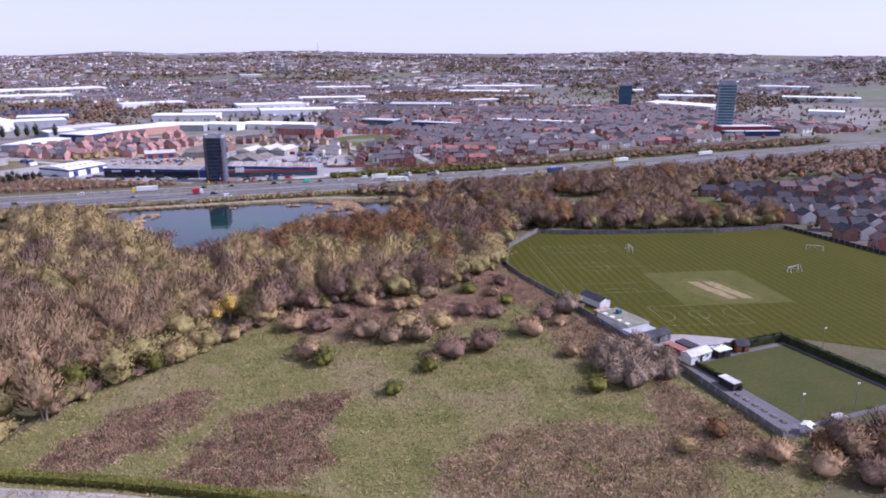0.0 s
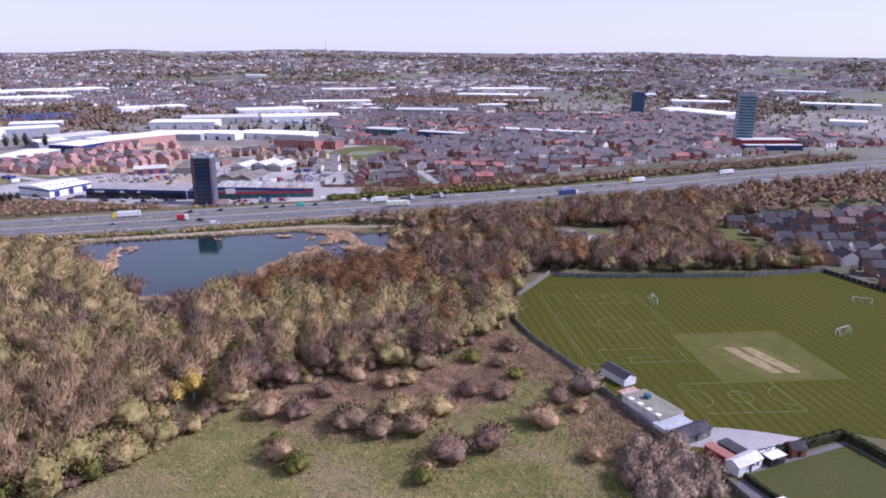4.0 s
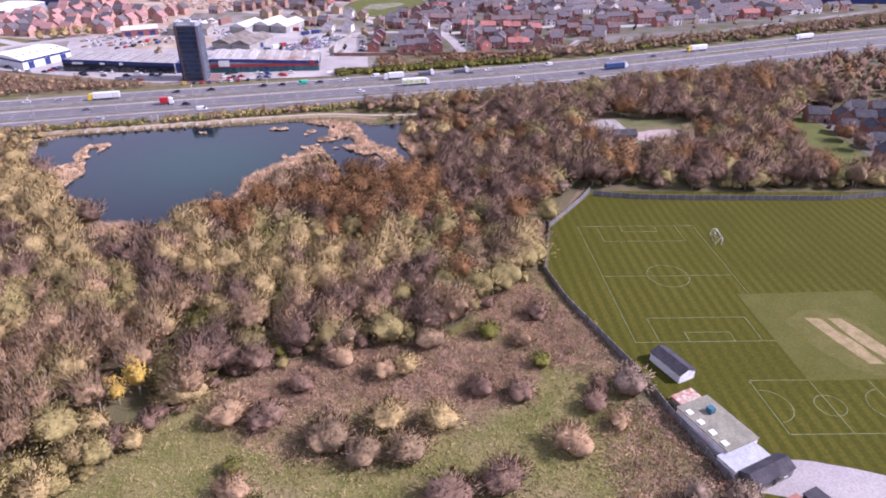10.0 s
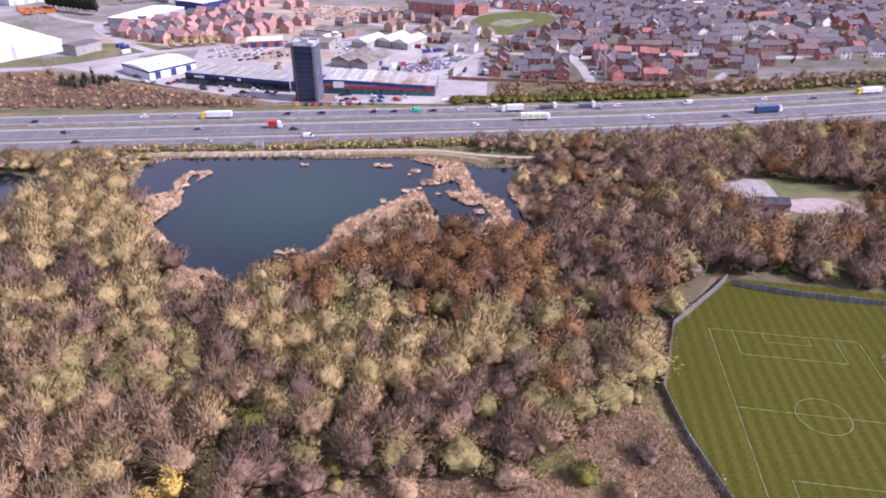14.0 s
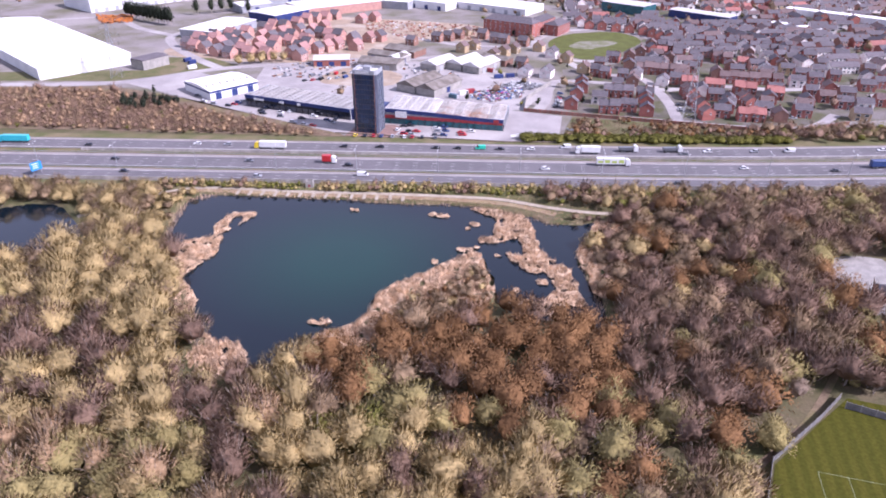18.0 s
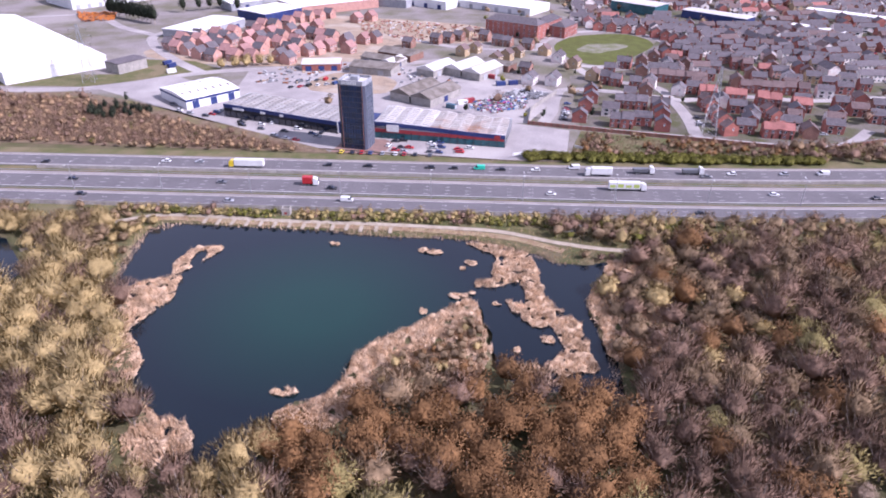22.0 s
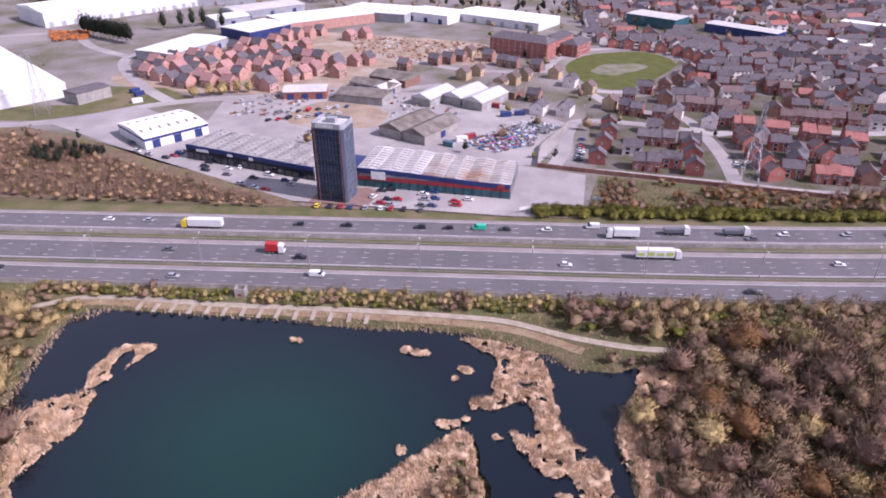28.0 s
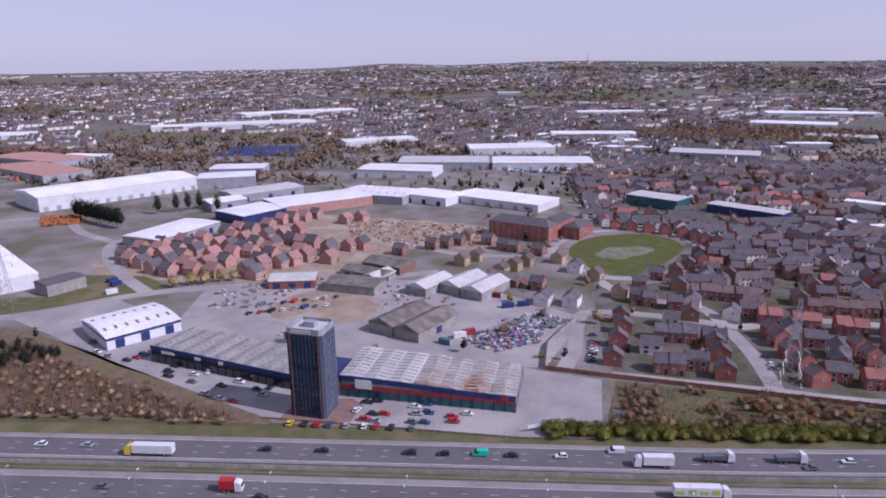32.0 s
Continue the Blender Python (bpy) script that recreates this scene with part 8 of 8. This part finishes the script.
def hedge(name, pts, h, w, label, material=None, dens=26):
    """A clipped hedge of short leafy blades on an inner mass."""
    r2 = np.random.default_rng(len(pts) + int(h * 10))
    P, D = [], []
    for (x0, y0), (x1, y1) in zip(pts, pts[1:]):
        L = math.hypot(x1 - x0, y1 - y0)
        k = int(L * dens)
        t, u, z = r2.random(k), r2.uniform(-w / 2, w / 2, k), np.where(r2.random(k) < 0.45, h + r2.normal(0, 0.08, k), r2.uniform(0.1, h, k))
        u = np.where(z > h - 0.2, u, np.sign(u) * w / 2)
        nx, ny = -(y1 - y0) / L, (x1 - x0) / L
        P.append(np.stack([x0 + (x1 - x0) * t + nx * u, y0 + (y1 - y0) * t + ny * u, z], 1))
        D.append(np.stack([nx * np.sign(u), ny * np.sign(u), np.full(k, 0.6)], 1) + r2.normal(0, 0.5, (k, 3)))
    bits = [blades(np.concatenate(P), np.concatenate(D), 0.5, 0.34, r2)]
    for (x0, y0), (x1, y1) in zip(pts, pts[1:]):                  # close inner twigs
        L = math.hypot(x1 - x0, y1 - y0)
        nx, ny = -(y1 - y0) / L * w * 0.42, (x1 - x0) / L * w * 0.42
        V = np.array([(x + k * nx, y + k * ny, z) for z in (0.0, h * 0.93) for x, y, k in ((x0, y0, -1), (x1, y1, -1), (x1, y1, 1), (x0, y0, 1))])
        bits.append((V, np.array([(4, 5, 6), (4, 6, 7), (0, 1, 5), (0, 5, 4), (1, 2, 6), (1, 6, 5), (2, 3, 7), (2, 7, 6), (3, 0, 4), (3, 4, 7)])))
    V, F, _ = join([(v, f, v) for v, f in bits])
    return tagged(new(name, fast_mesh(name, V, F, [material or M["hedge"]], tone=r2.uniform(0, 1, len(V)))), label, "hedge", kind="stuff")


hedge("hedge", [(-75, -361), (-44, -375.5), (-19, -385.5), (10, -399), (40, -414)], 1.8, 2.6, "clipped green hedge along the lane", TREE["green"], 60)
street("road_lane", [(-90, -360), (-46, -382), (-20, -392), (10, -406), (40, -422)], 7, "grey asphalt lane behind the hedge")

# ---- playing field, bowling green and club ----
def lines(name, segs, width, z, label, m=None):
    """Painted lines between plan points."""
    V, F, o = [], [], 0
    for (x0, y0), (x1, y1) in segs:
        L = math.hypot(x1 - x0, y1 - y0) or 1
        nx, ny = -(y1 - y0) / L * width / 2, (x1 - x0) / L * width / 2
        V += [(x0 + nx, y0 + ny, z), (x0 - nx, y0 - ny, z), (x1 - nx, y1 - ny, z), (x1 + nx, y1 + ny, z)]
        F += [(o, o + 1, o + 2), (o, o + 2, o + 3)]
        o += 4
    return tagged(new(name, fast_mesh(name, V, F, [m or M["line"]])), label, "pitch marking", kind="stuff")


def arc(cx, cy, r, a0, a1, n=20):
    p = [(cx + r * math.cos(a0 + (a1 - a0) * k / n), cy + r * math.sin(a0 + (a1 - a0) * k / n)) for k in range(n + 1)]
    return list(zip(p, p[1:]))


O_, U_, W_v = Vector((130.2, -302.2)), Vector((11.3, 66.8)), Vector((40.5, -8.1))
pt = lambda u, v: tuple(O_ + U_ * u + W_v * v)
segs = [(pt(0, 0), pt(1, 0)), (pt(0, 1), pt(1, 1)), (pt(0, 0), pt(0, 1)), (pt(1, 0), pt(1, 1)), (pt(0.5, 0), pt(0.5, 1))]
for a, b in ((0.0, 0.165), (1.0, 0.835)):
    segs += [(pt(b, 0.16), pt(b, 0.84)), (pt(a, 0.16), pt(b, 0.16)), (pt(a, 0.84), pt(b, 0.84))]
    c_ = a + (b - a) * 0.38
    segs += [(pt(c_, 0.36), pt(c_, 0.66)), (pt(a, 0.36), pt(c_, 0.36)), (pt(a, 0.66), pt(c_, 0.66))]
c_ = pt(0.5, 0.5)
segs += arc(*c_, 6.5, 0, 2 * math.pi, 28)
lines("pitch_lines", segs, 0.14, 0.112, "white lines of a small football pitch")
O_, U_, W_v = Vector((148.4, -341.0)), Vector((2.2, 18.4)), Vector((29.2, -6.1))
segs = [(pt(0, 0), pt(1, 0)), (pt(0, 1), pt(1, 1)), (pt(0, 0), pt(0, 1)), (pt(1, 0), pt(1, 1)), (pt(0, 0.5), pt(1, 0.5))]
segs += arc(*pt(0.5, 0.5), 3.6, 0, 2 * math.pi, 24) + arc(*pt(0.5, 0.0), 5.6, -1.6, 1.35, 16) + arc(*pt(0.5, 1.0), 5.6, 1.5, 4.5, 16)
lines("court_lines", segs, 0.14, 0.112, "white lines of a court on the grass")
sheet("ground_cricket_square", [(171, -287), (212, -294), (207, -334), (165, -326)], 0.125, M["square"], "paler mown cricket square", "cricket square", drop=0.1)
sheet("ground_worn_square", soft_edge([(178, -301), (194, -303.5), (198, -326), (181, -326)], 3, 1.2, 27), 0.132, mat("worn_turf", (0.112, 0.103, 0.026), 0.95, (0.092, 0.088, 0.018), 0.2, 1.4), "pale worn turf round the wickets", "worn grass", drop=0.1)
for x0, y0 in ((182.6, -302.5), (188.6, -303.6)):
    sheet("ground_wicket", soft_edge([(x0, y0), (x0 + 3.6, y0 - 0.9), (x0 + 6.2, y0 - 22), (x0 + 2.4, y0 - 21.3)], 2, 0.35, x0), 0.14, M["wicket"], "worn bare cricket wicket", "wicket", drop=0.1)


def goal(x, y, ang, w=7.3, h=2.4):
    ob = thing("goal", pose(x, y, 0.1, 0, 0, ang), "white-framed football goal on the grass", "goal", "football goals")
    for s in (-1, 1):
        bm = bmesh.new()
        tube(bm, (s * w / 2, 0, 0), (s * w / 2, 0, h), 0.09, 0.09, 8)
        part("post", bm, M["white"], ob)
        bm = bmesh.new()
        tube(bm, (s * w / 2, 0, h), (s * w / 2, 1.0, h), 0.05, 0.05, 6)
        tube(bm, (s * w / 2, 1.0, h), (s * w / 2, 2.0, 0), 0.05, 0.05, 6)
        part("stay", bm, M["white"], ob)
    bm = bmesh.new()
    tube(bm, (-w / 2, 0, h), (w / 2, 0, h), 0.09, 0.09, 8)
    part("crossbar", bm, M["white"], ob)
    bm = bmesh.new()
    for k in range(20):
        u = -w / 2 + w * k / 19
        tube(bm, (u, 1.0, h), (u, 2.0, 0), 0.006, 0.006, 3)
    for k in range(7):
        f = k / 6
        tube(bm, (-w / 2, 1.0 + f, h * (1 - f)), (w / 2, 1.0 + f, h * (1 - f)), 0.006, 0.006, 3)
    part("net", bm, M["white"], ob, "thin white net")


goal(185, -255, 74)
goal(234.7, -302.5, -166)
goal(270, -278, 145)

bm = bmesh.new()
box(bm, 0.05, 2.95, -0.06, 0.06, 0, 2.0)
for k in range(3):
    box(bm, 0.05, 2.95, -0.08, 0.08, 0.62 + 0.64 * k, 0.66 + 0.64 * k)
WALL_PANEL = mesh_of("panel", bm, M["fence_grey"])
bm = bmesh.new()
box(bm, -0.1, 0.1, -0.12, 0.12, -0.2, 2.2)
WALL_POST = mesh_of("post", bm, M["concrete"])
fence("panel_wall", [(157.6, -208.5), (149.3, -217), (131.4, -233.5), (119.2, -262), (119.6, -280), (124.2, -309.5), (126.2, -339), (127.5, -352), (131, -372), (131.4, -392), (132, -410)], "grey concrete panel wall along the playing field", WALL_PANEL, WALL_POST)
fence("palisade_fence", [(157.6, -212), (174, -219), (194, -224.2), (246, -236.3), (288, -239)], "grey palisade fence behind the playing field", WALL_PANEL, WALL_POST, 3.4, 1.1)
fence("garden_fence", [(288, -239), (291, -262), (296, -300), (300, -345)], "dark board fence of the gardens", mesh_of("panel", (lambda b: (box(b, 0.05, 2.95, -0.05, 0.05, 0, 1.9), b)[1])(bmesh.new()), M["dark_timber"]), WALL_POST)


def cabin(x, y, ang, L, W, H, rise, wall, roof, label, name="shed", category="shed", doors=1):
    """A small building with a low gable or flat roof, ridge along its own x."""
    ob = thing(name, pose(x, y, 0.05, 0, 0, ang), label, category)
    bm = bmesh.new()
    box(bm, -L / 2, L / 2, -W / 2, W / 2, -0.2, H)
    if rise > 0.2:
        for s in (-1, 1):
            v = [bm.verts.new(p) for p in ((s * L / 2, -W / 2, H), (s * L / 2, W / 2, H), (s * L / 2, 0, H + rise))]
            bm.faces.new(v if s > 0 else v[::-1])
    part("wall", bm, wall, ob)
    bm = bmesh.new()
    if rise > 0.2:
        prism(bm, [(-W / 2 - 0.25, H - 0.1), (0, H + rise), (W / 2 + 0.25, H - 0.1), (W / 2 + 0.25, H + 0.04), (0, H + rise + 0.15), (-W / 2 - 0.25, H + 0.04)], -L / 2 - 0.2, L / 2 + 0.2)
        bmesh.ops.rotate(bm, verts=bm.verts[:], matrix=Matrix.Rotation(radians(90), 3, "Z"))
    else:
        box(bm, -L / 2 - 0.2, L / 2 + 0.2, -W / 2 - 0.2, W / 2 + 0.2, H, H + 0.22)
    bmesh.ops.recalc_face_normals(bm, faces=bm.faces[:])
    part("roof", bm, roof, ob)
    for k in range(doors):
        share("door", DOOR, ob, pose(-L / 2 + (k + 0.5) * L / max(1, doors), -W / 2, 0))
        if L > 6:
            share("window", WIN_S, ob, pose(-L / 2 + (k + 0.8) * L / max(1, doors), -W / 2, 1.0))
    return ob


M["olive_felt"] = mat("olive_roof_felt", (0.24, 0.23, 0.17), 0.9, (0.19, 0.185, 0.14), 0.3, 2.0, 0.01)
cabin(134.0, -314.2, 104, 10.5, 5.0, 2.6, 1.2, M["white"], M["slate"], "white pavilion with a dark slate roof", "pavilion", "pavilion", 2)
cabin(130.4, -327.0, 14, 6, 3.4, 2.4, 0, M["timber"], mat("patched_roof", (0.45, 0.42, 0.36), 0.9, (0.36, 0.15, 0.10), 0.8, 2.0), "small shed with a patched red and cream roof")
club = cabin(131.8, -337.0, 103, 15, 9, 3.4, 0, M["render"], M["olive_felt"], "flat-roofed cream clubhouse with olive felt roof", "clubhouse", "clubhouse", 2)
for k in range(4):
    bm = bmesh.new()
    box(bm, -0.7, 0.7, -0.7, 0.7, 3.6, 3.85)
    part("roof_light", bm, M["white"], club, "white roof light").matrix_basis = pose(-5.6 + 3.5 * k, 3.4, 0)
bm = bmesh.new()
box(bm, -0.8, 0.8, -0.7, 0.7, 3.6, 5.0)
part("water_tank", bm, M["cyan_glass"], club, "blue roof tank").matrix_basis = pose(3.0, -1.0, 0)
cabin(132.2, -346.6, 14, 10, 4.6, 2.8, 0, M["white"], mat("pale_felt", (0.42, 0.43, 0.44), 0.8, (0.34, 0.35, 0.36), 0.5, 3.0), "pale flat-roofed extension of the clubhouse", "extension", "building")
cabin(135.0, -350.8, 14, 11, 4.4, 2.6, 1.2, M["fence_grey"], M["slate"], "dark grey-roofed store beside the clubhouse", "store", "building")
cabin(136, -361.5, 104, 7, 2.8, 2.6, 0, M["red_panel"], mat("rusty_container", (0.33, 0.15, 0.11), 0.8, (0.27, 0.12, 0.09), 0.6, 3.0), "rusty red steel container", "container", "container", 1)
cabin(140.5, -360.5, 104, 6, 3.6, 2.6, 0, M["dark_timber"], M["slate"], "dark timber shed with a felt roof")
cabin(139.5, -366.4, 14, 9, 4, 2.6, 1.0, M["white"], M["grey_roof"], "white-walled shed with a grey pitched roof")
cabin(148.5, -366.0, 8, 5, 3.6, 2.4, 0, M["dark_timber"], M["white"], "dark shed with a white flat roof")
cabin(157, -364.6, -10, 4, 3.2, 2.4, 1.4, mat("orange_timber", (0.40, 0.14, 0.07), 0.8, (0.33, 0.12, 0.06), 0.6, 3.0), M["slate"], "small orange-red timber summerhouse with a dark roof", "summerhouse", "summerhouse")
sheet("pavement_club_yard", soft_edge([(141, -347), (146, -348), (166, -360), (160, -363), (146, -362), (138, -357), (130, -352)], 3, 0.3, 17), 0.15, M["old_asphalt"], "pale asphalt yard of the club", "yard")
BOWL = [(138.8, -369), (173.8, -365), (178.2, -398), (172, -404), (142.4, -406.5)]
sheet("pavement_bowling", grown(BOWL, 2.2), 0.12, M["asphalt"], "worn dark path round the bowling green", "path")
sheet("ground_bowling_green", BOWL, 0.17, M["lawn"], "flat square bowling green", "bowling green")
hedge("hedge", [(140, -365.2), (175.2, -361.4), (181, -399), (186, -404)], 2.7, 1.8, "dark clipped hedge round the bowling green")
hedge("hedge", [(137, -370), (139, -387)], 1.6, 1.0, "dark clipped hedge beside the bowling green")
shelter = cabin(137.4, -384, 98, 5.2, 2.4, 2.2, 0, M["dark_timber"], M["grey_roof"], "dark timber bowls shelter with a pale flat roof", "shelter", "shelter")
cabin(150, -408.5, 6, 3.2, 2.0, 2.2, 0, M["cyan_glass"], M["grey_roof"], "small teal shed by the bowling green")
cabin(139.5, -409.5, 30, 2.6, 2.2, 2.2, 0.4, M["white"], M["white"], "small white hut by the bowling green")
for x, y in ((142.0, -404.8), (160, -404), (181.5, -372)):
    fl = thing("floodlight", pose(x, y, 0.1), "slim grey floodlight pole beside the bowling green", "lamp post")
    bm = bmesh.new()
    tube(bm, (0, 0, 0), (0, 0, 7.5), 0.1, 0.06, 6)
    part("pole", bm, M["steel"], fl)
    bm = bmesh.new()
    box(bm, -0.35, 0.35, -0.12, 0.12, 7.4, 7.8)
    part("lamp_head", bm, M["white"], fl)
for k in range(6):
    bench = thing("bench", pose(136.4 + 0.28 * k, -389 - 3.0 * k, 0.1, 0, 0, 98), "pale timber bench beside the bowling green", "bench", "benches")
    bm = bmesh.new()
    box(bm, -0.9, 0.9, -0.25, 0.25, 0.42, 0.48)
    part("seat", bm, M["timber"], bench)
    for s in (-0.75, 0.75):
        bm = bmesh.new()
        box(bm, s - 0.05, s + 0.05, -0.22, 0.22, 0, 0.42)
        part("leg", bm, M["timber"], bench)
sheet("ground_side_strip", [(131.6, -372), (137, -370), (141, -405), (137, -412), (132, -410)], 0.10, M["asphalt"], "grey strip between wall and bowling green", "path")

# ---- yard in the wood, and the lane to it ----
sheet("pavement_yard", soft_edge([(184, -132), (181, -163), (200, -163), (204, -150), (206, -128)], 3, 0.5, 18), 0.10, M["concrete"], "pale concrete yard in the wood", "yard")
sheet("pavement_pad", soft_edge([(204, -150), (206, -160), (232, -163), (226, -148)], 3, 0.4, 19), 0.10, mat("pink_gravel", (0.38, 0.30, 0.27), 0.95, (0.31, 0.25, 0.225), 0.3, 2.5), "pinkish gravel pad in the wood", "yard")
sheet("ground_yard_grass", soft_edge([(180, -132), (182, -166), (235, -168), (246, -154), (240, -138), (205, -126)], 4, 1.0, 20), 0.06, M["verge"], "rough dull green grass round the yard", "grass")
cabin(197, -156, -8, 12, 7, 3.4, 1.6, M["brick_brown"], M["slate"], "dark brown cabin with a slate roof in the yard", "cabin", "cabin", 2)
street("road_track", curve([(112, -248), (131, -232), (147, -216.5), (167, -189.5), (186, -162)]), 1.9, "narrow earth track beside the field", 0.09, M["brush"])
sheet("ground_green_strip", soft_edge(GREEN_STRIP, 4, 1.0, 21), 0.07, M["rank_grass"], "green grass strip beside the gardens", "grass")

# ---- east estate ----
sheet("ground_east_estate", [(304, -142), (290, -240), (304, -345), (520, -360), (640, -200), (420, -124)], 0.06, GARDEN, "dark gardens and lanes of an estate", "ground")
er = np.random.default_rng(15)
EAST = []                                     # close rows of semis that run with the field's far fence
ca, sa = math.cos(0.33), math.sin(0.33)
for row in range(-12, 14):
    for col in range(-14, 26):
        u, v = col * 10.8 + (row % 3) * 3.4, row * 17.5 + 3 * math.sin(col * 0.7)
        x, y = 340 + u * ca + v * sa, -220 - u * sa + v * ca
        if inside(EAST_ESTATE, x, y) and x > 297 and er.random() < 0.9 and y < -143:
            EAST.append((x + er.uniform(-1, 1), y + er.uniform(-1.2, 1.2), -0.33 + (math.pi / 2 if er.random() < 0.55 else 0), er.choice([7.4, 8.6, 10.0])))
EAST.sort(key=lambda e_: math.hypot(e_[0] - 290, e_[1] + 190))
for n_, (x, y, a, w_) in enumerate(EAST[:34]):
    house(x, y, math.degrees(a), w_, 7.8, "render" if n_ % 4 == 0 else "brown", "slate", "east estate houses", 4.9, 2.7, n_ % 4 == 0, False)
pts = scatter(298, 520, -350, -130, 9.0, lambda x, y: inside(EAST_ESTATE, x, y) & np.array([free(a, b, 6.0) for a, b in zip(x, y)]), 34)
forest("garden_trees", list(KIND), pts, ["mauve" if u < 0.4 else "dark" if u < 0.75 else "grey" for u in np.random.default_rng(16).random(len(pts))], "small trees of the estate gardens", (0.3, 0.6), "garden trees", stock=TINY)
EASTMID = [(x, y, a, w_, 7.8, int(er.choice([1, 1, 2, 0])), int(er.choice([9, 9, 9, 5]))) for x, y, a, w_ in EAST[34:]]
town("estate_houses", EASTMID, "more brick houses of the estate behind the field")
for x, y, k, q in ((140, -418, "mauve", 0.9), (147, -423, "rust", 0.8), (153, -419, "mauve", 0.95), (160, -424, "mauve", 1.0), (168, -419, "grey", 0.9), (175, -425, "mauve", 1.0), (184, -420, "mauve", 0.95), (152, -431, "mauve", 1.0), (170, -433, "mauve", 1.0)):
    plant(k, x, y, q)
car(279, -232, 20, "red", "hatch", "cars of the estate", "parked behind the field")
